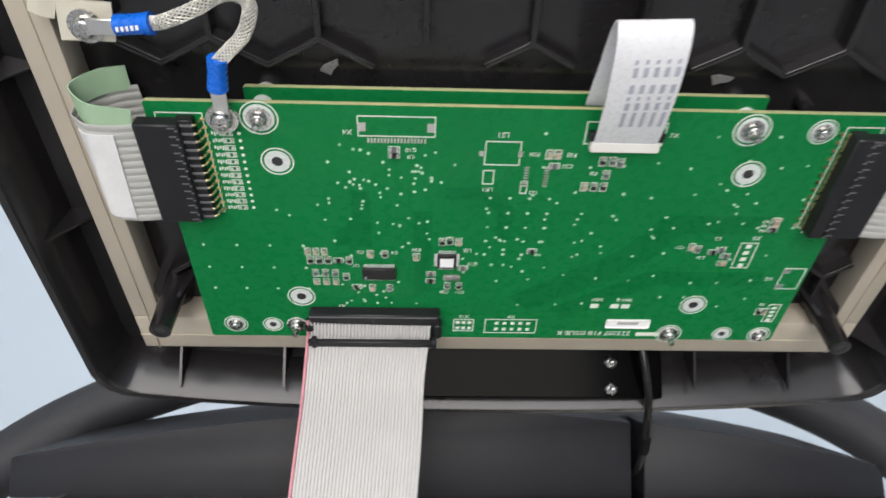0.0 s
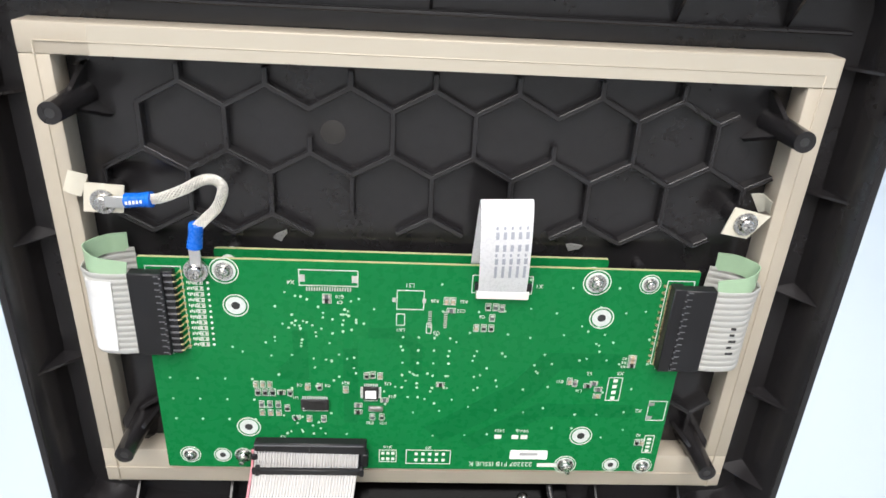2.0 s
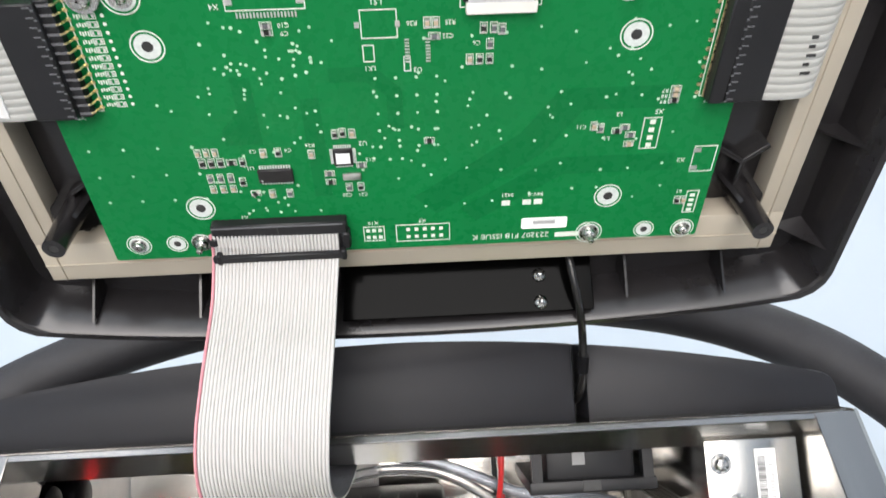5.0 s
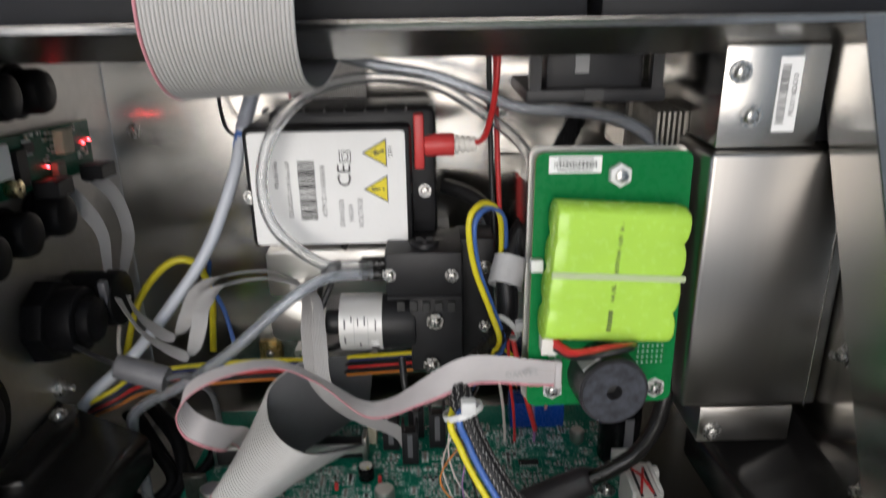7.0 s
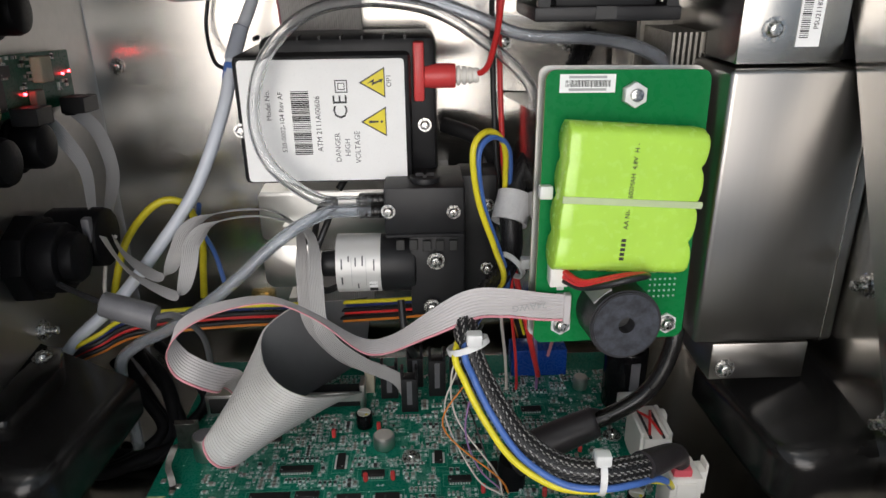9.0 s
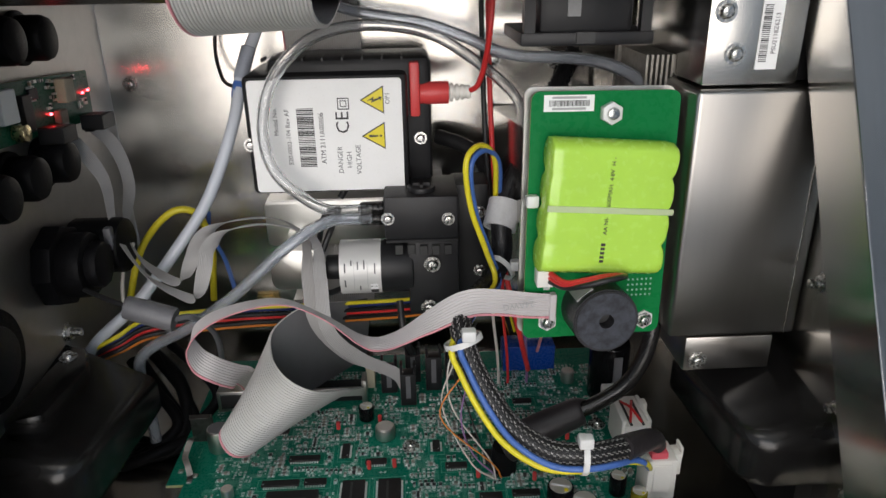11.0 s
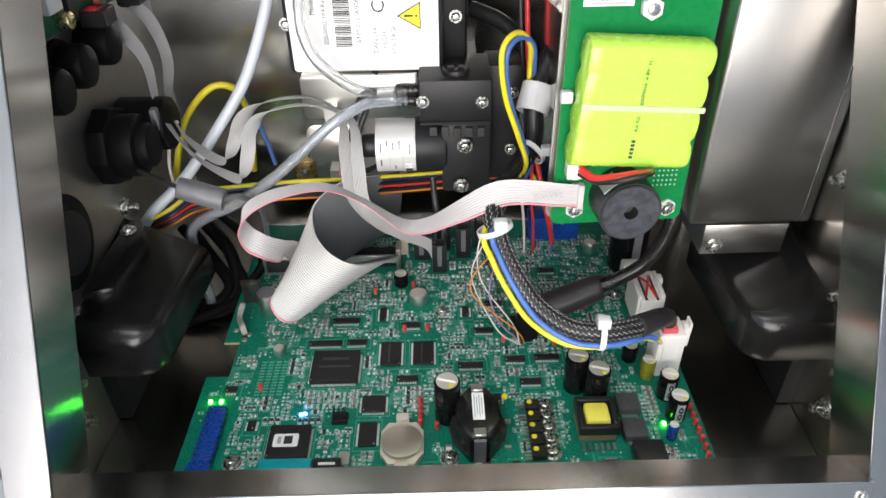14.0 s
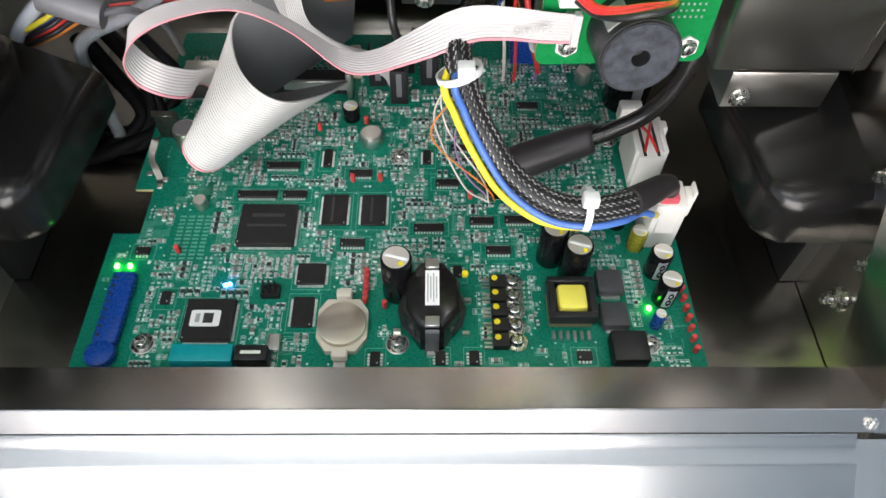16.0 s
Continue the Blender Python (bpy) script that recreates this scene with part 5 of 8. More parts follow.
# bright sheet brackets behind the pump
br = thing("pump_bracket", "bent bright steel mounting plate behind the pump", "bracket", face(-0.050, 0.196, 0.100))
bm = bm_new()
bprism(bm, rrect(-0.0370, 0.0360, -0.0120, 0.0170, 0.003, 3), -0.0012, 0, bev=0.0003)
bbox(bm, (0, 0.017, -0.016), (0.071, 0.0012, 0.032))
part("plate", bm, ALU, br)
part("lower_plate", bprism(bm_new(), rrect(-0.0360, -0.0020, -0.0390, -0.0130, 0.006, 4), 0.0060, 0.0075, bev=0.0003), ALU, br)
part("arm", bbox(bm_new(), (-0.019, -0.016, -0.010), (0.008, 0.030, 0.034)), ALU, br)
part("brass_nut", NUT, GOLD, br, "brass nut", at(-0.0180, -0.0550, 0.0020))
part("nut_plate", bbox(bm_new(), (-0.0180, -0.0560, -0.015), (0.014, 0.014, 0.034)), ALU, br)

# battery board
BAT = Matrix(((0.99705, -0.00559, 0.07657, 0.0877), (0.07677, 0.07259, -0.99442, 0.0832), (0.0, 0.99736, 0.07259, 0.1410), (0, 0, 0, 1)))   # leans back and turns a little
bat = thing("battery_board", "green circuit board carrying a battery pack and buzzer", "circuit board", BAT @ rot("z", -1.3))
plate_with_slab("substrate", bat, rrect(-0.0334, 0.0334, -0.0575, 0.0573, 0.004, 4), -0.0016, 0, PCB, FR4)
part("backing_plate", bprism(bm_new(), rrect(-0.0345, 0.0340, -0.0575, 0.0585, 0.004, 4), -0.0085, -0.0070), ALU, bat, "steel plate behind the board")
for u, v in ((-0.0270, 0.0500), (0.0290, -0.0480), (-0.0220, -0.0490), (0.0015, 0.0480)):
    part("standoff", bcyl(bm_new(), (u, v, -0.0043), 0.0028, 0.0055), ALU, bat)
part("stand", bbox(bm_new(), (0.0, 0.010, -0.075), (0.050, 0.050, 0.1330)), STEEL_IN, bat, "steel bracket to the back panel")
part("screw", SCREW, ZINC, bat, m=at(-0.0220, -0.0490, 0.0011) @ Matrix.Scale(0.8, 4))
part("screw", SCREW, ZINC, bat, m=at(0.0255, -0.0505, 0.0011) @ Matrix.Scale(0.8, 4))
for u, v in ((-0.0220, -0.0490), (0.0255, -0.0505)):
    part("nylon_washer", bcyl(bm_new(), (u, v, 0.0006), 0.0047, 0.0012, seg=6), NYLON, bat, "white nylon hexagon spacer")
nut = part("nylon_nut", bcyl(bm_new(), (0.0015, 0.0480, 0.0022), 0.0050, 0.0042, seg=6, bev=0.0004), NYLON, bat, "white nylon hexagon nut")
part("stud", bcyl(bm_new(), (0.0015, 0.0480, 0.0046), 0.0026, 0.0030, bev=0.0005), ZINC, nut)
lab = part("sticker", bbox(bm_new(), (-0.0168, 0.0522, 0.0001), (0.0222, 0.0070, 0.0002)), PAPER, bat, "white barcode sticker")
barcode(bat, 0, 0, 0.0180, 0.0026, at(-0.0168, 0.0522, 0), 30, INK, 0.00025)
for v in (0.0499, 0.0546):
    part("print_bar", bbox(bm_new(), (-0.0168, v, 0.00024), (0.0150, 0.0010, 0.00006)), GREYINK, lab)
for k in range(6):
    for j in range(4):
        part("pad", bcyl(bm_new(), (0.0165 + 0.0022 * k, -0.0300 - 0.0026 * j, 0.0002), 0.0005, 0.0003, seg=8), TIN, bat)
for k in range(5):
    part("pad", bbox(bm_new(), (-0.0230, -0.0300 - 0.0026 * k, 0.0003), (0.0030, 0.0012, 0.0004)), TIN, bat)
part("tie_hole_block", bbox(bm_new(), (-0.0320, 0.0100, 0.0020), (0.0055, 0.0055, 0.0050), 0.0008), NYLON, bat, "white cable tie head")

pack = thing("battery_pack", "lime green shrink-wrapped pack of four battery cells", "battery", BAT @ at(-0.0019, 0.0083, 0) @ rot("z", -5))
bm = bm_new()
half, r = 0.0263, 0.0080
prof = []
K = 4
for k in range(K):
    cv = (1.5 - k) * 0.0150
    for j in range(8):
        dv = 0.0072 - 0.0144 * j / 7
        end = max(0.0, abs(cv + dv) - 0.0255) / 0.0045
        prof.append((cv + dv, 0.01675 + 0.00025 * math.sqrt(1 - (dv / 0.0083) ** 2) - 0.0055 * end ** 2))
for k in reversed(range(K)):
    cv = (1.5 - k) * 0.0150
    for j in range(5):
        a = radians(-60 + 120 * j / 4)
        prof.append((cv + r * math.sin(a), 0.0085 - r * math.cos(a)))
loops = []
for x, f in ((-half, 0.80), (-half + 0.0006, 0.93), (-half + 0.0022, 1.0), (-half + 0.006, 1.0), (half - 0.006, 1.0), (half - 0.0022, 1.0), (half - 0.0006, 0.93), (half, 0.80)):
    loops.append([(x + (0.0026 if x > 0 else -0.0008) * math.sqrt(max(0.0, 1 - (((v % 0.015) - 0.0075) / 0.0076) ** 2)), v * (0.97 + 0.03 * f), 0.009 + (w - 0.009) * f) for v, w in prof])
bloops(bm, loops)
part("shrink_wrap", bm, LIME, pack)
TIEFILM = mat("clear_nylon", (0.70, 0.80, 0.50), 0.4, 0, 0.05, 100, trans=0.35)
tie = part("cable_tie", bbox(bm_new(), (0.0010, 0.0004, 0.0171), (0.0560, 0.0027, 0.0005), 0.0001, 1), TIEFILM, pack, "white cable tie round the pack")
part("tie_end", bbox(bm_new(), (0.0292, 0.0004, 0.0125), (0.0006, 0.0018, 0.0090), 0.0002, 1), TIEFILM, tie)
lettering("AA NI-    1600MAH  4.8V  H -", 0.0027, INK, pack, at(-0.0004, 0.0065, 0.01712) @ rot("z", 90))
for i in range(5):
    part("maker_mark", bbox(bm_new(), (-0.0004, -0.0225 + 0.0019 * i, 0.01705), (0.0019, 0.0012, 0.0002)), INK, pack)

buz = thing("buzzer", "round black buzzer with a scuffed grey face", "buzzer", BAT @ at(-0.0013, -0.0418, 0))
bm = bm_new()
bring(bm, (0, 0, 0), 0.0034, 0.0150, 0.0190, 48)
bring(bm, (0, 0, 0.0190), 0.0034, 0.0143, 0.0008, 48)
part("case", bm, mat("buzzer_black", (0.020, 0.020, 0.023), 0.42, 0, 0.2, 200, 0.2, 1500), buz)
part("sound_hole", bcyl(bm_new(), (0, 0, 0.0070), 0.0036, 0.0130, seg=20), INK, buz)
part("face_disc", bring(bm_new(), (0, 0, 0.0198), 0.0034, 0.0136, 0.0003, 36), mat("scuffed_slate", (0.036, 0.039, 0.049), 0.5, 0, 0.75, 260), buz, "scuffed slate-grey face")
part("side_sticker", bbox(bm_new(), (0, 0.0148, 0.0100), (0.0090, 0.0010, 0.0120), m=rot("z", 38)), mat("grey_sticker", (0.3, 0.3, 0.3), 0.5), buz)

# power supply
psu = thing("power_supply", "boxed power supply in folded brushed steel sheet", "power supply", face(0.1555, 0.0770, 0.1400))
bm = bm_new()
bbox(bm, (-0.0005, 0, -0.0600), (0.0620, 0.1180, 0.1200), 0.0024, 4)
part("case", bm, STEEL_BOX, psu, "brushed steel cover")
part("seam", bbox(bm_new(), (0.0245, 0, 0.0003), (0.0005, 0.1170, 0.0006)), STEEL_IN, psu)
lipb = part("lower_bracket", bbox(bm_new(), (-0.0005, -0.0690, -0.020), (0.0430, 0.0185, 0.0380), 0.0010), STEEL_BOX, psu)
part("screw", SCREW, ZINC, lipb, m=at(-0.0155, -0.0720, -0.0006))
up = part("upper_case", bbox(bm_new(), (-0.0085, 0.0800, -0.0520), (0.0410, 0.0400, 0.0960), 0.0012), STEEL, psu, "bare steel upper case")
part("dark_side", bbox(bm_new(), (0.0200, 0.0790, -0.0560), (0.0150, 0.0380, 0.0860), 0.001), BLACK, psu)
part("screw", SCREW, ZINC, up, m=at(-0.0225, 0.0900, -0.0040))
part("screw", SCREW, ZINC, up, m=at(-0.0165, 0.0730, -0.0040))
stk = part("serial_label", bbox(bm_new(), (-0.0030, 0.0810, -0.0037), (0.0090, 0.0290, 0.0003)), PAPER, up, "white barcode label")
barcode(psu, 0, 0, 0.0230, 0.0034, at(-0.0050, 0.0810, -0.0040) @ CCW, 30, INK, 0.0006)
lettering("PSU2118Z6213", 0.0026, INK, psu, at(-0.0008, 0.0810, -0.0033) @ CCW)
# heat-sink fins between fan and power supply
sink = thing("heat_sink", "row of thin grey aluminium cooling fins", "heat sink", at(0.1275, 0.1150, 0.1760))
DULLFIN = mat("dull_fin_aluminium", (0.26, 0.245, 0.22), 0.5, 0.8, 0.15, 300)
for i in range(12):
    part("fin", bbox(bm_new(), (-0.0135 + 0.0024 * i, 0.020, 0.016), (0.0011, 0.040, 0.034)), DULLFIN, sink)
part("base", bbox(bm_new(), (0, 0.042, 0.010), (0.032, 0.006, 0.060)), DULLFIN, sink)
part("support", bbox(bm_new(), (0, 0.075, 0.010), (0.020, 0.064, 0.020)), STEEL_IN, sink)
fan = thing("cooling_fan", "square black cooling fan under the top panel", "fan", at(0.0850, 0.1420, 0.2140))
bm = bm_new()
part("flange", bbox(bm_new(), (0, 0, 0.0030), (0.0610, 0.0580, 0.0060), 0.0010), BLACK, fan)
part("flange", bbox(bm_new(), (0, 0, 0.0330), (0.0610, 0.0580, 0.0040), 0.0010), BLACK, fan)
bbox(bm, (0, 0.0010, 0.0180), (0.0440, 0.0520, 0.0300), 0.0040)
for sx in (-1, 1):
    part("post", bbox(bm_new(), (sx * 0.0265, -0.026, 0.0180), (0.0050, 0.0050, 0.0300)), BLACK, fan)
part("case", bm, BLACK, fan)
part("slot", bbox(bm_new(), (-0.0010, -0.0291, 0.0035), (0.0085, 0.0010, 0.0050)), INK, fan)
part("sticker", bbox(bm_new(), (-0.0060, -0.0256, 0.0200), (0.0060, 0.0006, 0.0150)), mat("grey_sticker_2", (0.25, 0.25, 0.25), 0.4), fan)
part("screw", SCREW_S, ZINC, fan, m=at(-0.0265, -0.0290, 0.0245) @ rot("x", 90))
# clips and screws on the back panel
for x, z in ((0.053, 0.197), (0.088, 0.196)):
    sc = thing("panel_screw", "zinc panel screw with a spacer on the back panel", "screw", face(x, 0.2288, z), "back panel screws")
    part("spacer", bcyl(bm_new(), (0, 0, 0.012), 0.0038, 0.024), ALU, sc)
    part("head", SCREW, ZINC, sc, m=at(0, 0, 0.024))

# ---------------------------------------------------------------- left and right sides
def side_knob(y, z, r, group):
    k = thing("cable_gland", "black rubber cap on the side panel", "gland", at(CX0 + 0.0015, y, z) @ rot("y", 90), group)
    bm = bm_new()
    bcyl(bm, (0, 0, 0.0080), r, 0.0160, seg=32, bev=0.0036)
    bcyl(bm, (0, 0, 0.0014), r * 1.2, 0.0028, seg=24, bev=0.0006)
    part("cap", bm, RUBBER, k)
    return k


for y, z in ((0.076, 0.1610), (0.103, 0.1620), (0.134, 0.1615), (0.080, 0.2230), (0.109, 0.2215), (0.138, 0.2200)):
    side_knob(y, z, 0.0105, "side caps")

ctl = thing("side_board", "small green circuit board with lit red lamps on the side panel", "circuit board", at(CX0 + 0.0060, 0.150, 0.1890) @ rot("x", -4) @ Matrix(((0, 0, 1, 0), (1, 0, 0, 0), (0, 1, 0, 0), (0, 0, 0, 1))))
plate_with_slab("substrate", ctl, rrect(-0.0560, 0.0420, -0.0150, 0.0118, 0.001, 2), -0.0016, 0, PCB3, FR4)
for u, v in ((-0.052, 0.008), (0.038, 0.008), (-0.052, -0.012), (0.038, -0.012)):
    part("standoff", bcyl(bm_new(), (u, v, -0.0030), 0.0025, 0.0030), ALU, ctl)
tan = part("relay", bbox(bm_new(), (0.0080, 0.0042, 0.0030), (0.0105, 0.0120, 0.0055), 0.0006, 1), mat("tan_relay", (0.42, 0.36, 0.26), 0.45), ctl, "tan relay")
for k in range(4):
    part("pin", bbox(bm_new(), (0.0012, 0.0000 + 0.0030 * k, 0.0006), (0.0030, 0.0010, 0.0010)), TIN, tan)
part("relay", bbox(bm_new(), (0.0010, -0.0085, 0.0022), (0.0075, 0.0075, 0.0040), 0.0006, 1), mat("brown_relay", (0.16, 0.13, 0.10), 0.45), ctl)
soic(ctl, -0.0300, -0.0030, 0.0170, 0.0080, 0.0030, 7, 90, pl=0.0030)
soic(ctl, -0.0200, 0.0050, 0.0080, 0.0050, 0.0014, 6)
part("module", bbox(bm_new(), (-0.0460, 0.0020, 0.0020), (0.0130, 0.0150, 0.0036), 0.0005, 1), PAPER, ctl, "white-topped module")
for u, v, w in ((-0.0135, -0.0150, 0.0150), (0.0330, -0.0150, 0.0170)):
    sk = part("ribbon_socket", bbox(bm_new(), (u, v, 0.0060), (w, 0.0080, 0.0120), 0.0005, 1), BLACK, ctl, "black ribbon socket")
    part("ridge", bbox(bm_new(), (u, v + 0.0041, 0.0085), (w * 0.9, 0.0005, 0.0012)), GREYCABLE, sk)
crnd = random.Random(17)
for i in range(34):
    u, v = crnd.uniform(-0.052, 0.038), crnd.uniform(-0.0095, 0.0105)
    if abs(u - 0.0080) > 0.008 and abs(u + 0.0300) > 0.009 and abs(u + 0.0460) > 0.009:
        smd(ctl, u, v, 0.0026, 0.0014, 0.0010, (BEIGE, CHIP, SILK)[i % 3], 90 * (i % 2))
for u, v in ((0.0318, 0.0004), (0.0385, 0.0012), (-0.0060, -0.0062)):
    part("red_lamp", bbox(bm_new(), (u, v, 0.0008), (0.0016, 0.0012, 0.0012), 0.0003, 1), LED_R, ctl, "lit red indicator")
part("trimmer", bcyl(bm_new(), (-0.0400, -0.0105, 0.0030), 0.0040, 0.0060, seg=16, bev=0.0006), GOLD, ctl)

soc = thing("panel_socket", "black threaded panel socket with a locking nut on the side panel", "socket", at(CX0 + 0.0015, 0.119, 0.112) @ rot("y", 90))
bm = bm_new()
bcyl(bm, (0, 0, 0.0050), 0.0210, 0.0100, seg=8, bev=0.0015)
bcyl(bm, (0, 0, 0.0150), 0.0165, 0.0130, seg=28, bev=0.0020)
bcyl(bm, (0, 0, 0.0235), 0.0120, 0.0080, seg=10, bev=0.0020)
part("body", bm, RUBBER, soc)
part("locking_nut", bcyl(bm_new(), (0.0, 0.026, 0.0150), 0.0150, 0.0280, seg=14, bev=0.002), RUBBER, soc)
part("window", bbox(bm_new(), (-0.008, 0.014, 0.0255), (0.013, 0.005, 0.0040), 0.001), GREYCABLE, soc)
grom = thing("side_grommet", "large round black rubber grommet on the side panel", "grommet", at(CX0 + 0.0015, 0.050, 0.098) @ rot("y", 90))
part("ring", bcyl(bm_new(), (0, 0, 0.0035), 0.0230, 0.0070, seg=36, bev=0.002), RUBBER, grom)
part("plug", bcyl(bm_new(), (0, 0, 0.0070), 0.0150, 0.0040, seg=30, bev=0.001), BLACK, grom)


def duct(name, s, xw, label):
    """A moulded air duct against a side panel; s: the way from the panel into the cabinet."""
    d = thing(name, label, "air duct", at(xw, 0.10, 0.0), "air ducts")

    def section(y, w, zb, zt, zw, r):
        """A ring across the duct: flat at the panel, its two inner corners rounded."""
        out = [(0, zb)]
        for (ax, az), (bx, bz), (cx, cz) in (((0, zb), (w, zb), (w, zt)), ((w, zb), (w, zt), (0, zw))):
            la, lc = math.hypot(ax - bx, az - bz), math.hypot(cx - bx, cz - bz)
            p = (bx + (ax - bx) * r / la, bz + (az - bz) * r / la)
            q = (bx + (cx - bx) * r / lc, bz + (cz - bz) * r / lc)
            for i in range(6):
                f = i / 5
                out.append(((1 - f) ** 2 * p[0] + 2 * f * (1 - f) * bx + f * f * q[0], (1 - f) ** 2 * p[1] + 2 * f * (1 - f) * bz + f * f * q[1]))
        out.append((0, zw))
        return [(s * x, y - 0.10, z) for x, z in out]

    bm = bm_new()
    rings = [section(0.1180, 0.0400, 0.0260, 0.0440, 0.0660, 0.004), section(0.1150, 0.0425, 0.0250, 0.0465, 0.0690, 0.005), section(0.0950, 0.0415, 0.0245, 0.0490, 0.0670, 0.006),
             section(0.0700, 0.0400, 0.0245, 0.0515, 0.0640, 0.006), section(0.0480, 0.0390, 0.0250, 0.0535, 0.0610, 0.006), section(0.0410, 0.0375, 0.0255, 0.0533, 0.0600, 0.006),
             section(0.0365, 0.0345, 0.0260, 0.0520, 0.0575, 0.006), section(0.0335, 0.0300, 0.0270, 0.0495, 0.0540, 0.005), section(0.0325, 0.0260, 0.0285, 0.0470, 0.0510, 0.004)]
    bloops(bm, rings)
    part("body", bm, GLOSSBLACK, d, "glossy black moulded body")
    if s < 0:
        part("stand", bbox(bm_new(), (s * 0.004, -0.025, 0.010), (0.008, 0.07, 0.044)), BLACK, d)
        return d
    bm = bm_new()
    bprism(bm, [(s * 0.0005, -0.050), (s * 0.016, -0.045), (s * 0.019, -0.005), (s * 0.010, 0.0150), (s * 0.0005, 0.0165)], 0.0560, 0.0675, bev=0.002)
    part("shoulder", bm, GLOSSBLACK, d)
    part("stand", bbox(bm_new(), (s * 0.004, -0.025, 0.010), (0.008, 0.07, 0.044)), BLACK, d)
    return d


ductl = duct("air_duct", 1, CX0 + 0.0015, "glossy black moulded air duct along the side panel")
part("screw", SCREW, ZINC, ductl, m=at(0.006, 0.004, 0.0672))
duct("air_duct", -1, CX1 - 0.0015, "glossy black moulded air duct under the power supply")

# ---------------------------------------------------------------- main board
main = thing("main_board", "densely populated green main circuit board on the cabinet floor", "circuit board")
OUT = [(-0.1335, -0.0130), (0.1290, -0.0130), (0.1290, 0.2060), (-0.1300, 0.2060), (-0.1300, 0.0845), (-0.1210, 0.0845), (-0.1210, 0.0575), (-0.1335, 0.0575)]
plate_with_slab("substrate", main, OUT, -0.0016, 0, PCB2, FR4)
for x, y in ((0, 0), (0.106, 0), (-0.106, 0), (-0.002, 0.107), (0.106, 0.12), (-0.110, 0.12), (0, 0.195), (0.11, 0.195), (-0.11, 0.195)):
    part("standoff", bcyl(bm_new(), (x, y, -0.0071), 0.0035, 0.0110, seg=6), ZINC, main)
    if y < 0.15:
        part("pad_ring", bring(bm_new(), (x, y, 0.00005), 0.0018, 0.0050, 0.0001), TIN, main)
        s = part("screw", SCREW, ZINC, main, m=at(x, y, 0.0002))
FOOT = []        # footprints taken: x0, x1, y0, y1


def take(x, y, w, d):
    FOOT.append((x - w / 2, x + w / 2, y - d / 2, y + d / 2))


def ic(x, y, l, w, h, pins, turn=0, sides=2, name="chip", m_body=None):
    big = (w, l) if turn == 90 else (l, w)
    take(x, y, big[0] + 0.004, big[1] + 0.004)
    bm = bm_new()
    bx, by = big[0] / 2 + 0.0022, big[1] / 2 + 0.0022
    for sx, sy, lx, ly in ((0, by, 2 * bx, 0.0003), (0, -by, 2 * bx, 0.0003), (bx, 0, 0.0003, 2 * by), (-bx, 0, 0.0003, 2 * by)):
        bbox(bm, (x + sx, y + sy, 0.00006), (lx, ly, 0.0001))
    part("outline", bm, PCB2_TRACK, main)
    return soic(main, x, y, l, w, h, pins, turn, 0, name, m_body, sides)


# processor, memories and other large chips
cpu = ic(-0.0622, 0.0612, 0.0262, 0.0232, 0.0034, 40, 0, 4, "processor")
part("print_bar", bbox(bm_new(), (-0.0622, 0.0660, 0.00365), (0.0150, 0.0020, 0.00006)), FAINTINK, cpu)
part("print_bar", bbox(bm_new(), (-0.0622, 0.0600, 0.00365), (0.0180, 0.0014, 0.00006)), FAINTINK, cpu)
for x in (-0.0318, -0.0133):
    mem = ic(x, 0.0716, 0.0185, 0.0118, 0.0012, 24, 90, 2, "memory_chip")
    part("print_bar", bbox(bm_new(), (x - 0.001, 0.0716, 0.00145), (0.0012, 0.0150, 0.00006)), FAINTINK, mem)
lc = ic(-0.0800, 0.0103, 0.0205, 0.0200, 0.0030, 26, 0, 4, "labelled_chip")
stk = part("chip_label", bprism(bm_new(), rrect(-0.0875, -0.0750, 0.0065, 0.0145, 0.001, 2), 0.0032, 0.0033), PAPER, lc, "white code label")
part("code_square", bbox(bm_new(), (-0.0800, 0.0106, 0.00335), (0.0042, 0.0048, 0.00006)), INK, stk)
part("print_bar", bbox(bm_new(), (-0.0845, 0.0106, 0.00335), (0.0018, 0.0042, 0.00006)), GREYINK, stk)
ic(-0.0392, 0.0345, 0.0125, 0.0110, 0.0016, 16, 0, 4)
ic(-0.0410, 0.0150, 0.0150, 0.0092, 0.0012, 14, 90)
for x, y, n, t in ((-0.0222, 0.0520, 8, 0), (-0.0210, 0.0950, 8, 0), (0.0130, 0.0610, 10, 0), (0.0220, 0.0890, 8, 0), (0.0380, 0.0650, 8, 0), (0.0450, 0.0480, 8, 0), (0.0400, 0.0950, 8, 90), (0.0560, 0.0660, 10, 0),
                   (0.0660, 0.1450, 8, 0), (-0.0700, 0.0810, 14, 0), (-0.0520, 0.0812, 8, 0), (-0.1170, 0.0470, 4, 0), (-0.1010, 0.0220, 4, 90), (0.0120, 0.1060, 6, 90), (0.0300, 0.1130, 8, 0), (-0.0600, 0.1000, 12, 0),
                   (-0.0380, 0.1050, 8, 90), (0.0260, 0.0360, 4, 90), (-0.0090, -0.0075, 4, 90), (0.0180, -0.0070, 4, 90), (0.0320, -0.0070, 4, 90), (0.0780, -0.0060, 4, 0), (0.0520, 0.1000, 8, 0), (0.0740, 0.1150, 6, 90), (-0.0780, 0.1250, 8, 0)):
    ic(x, y, 0.0013 * n + 0.0012, 0.0042, 0.0015, n, t)


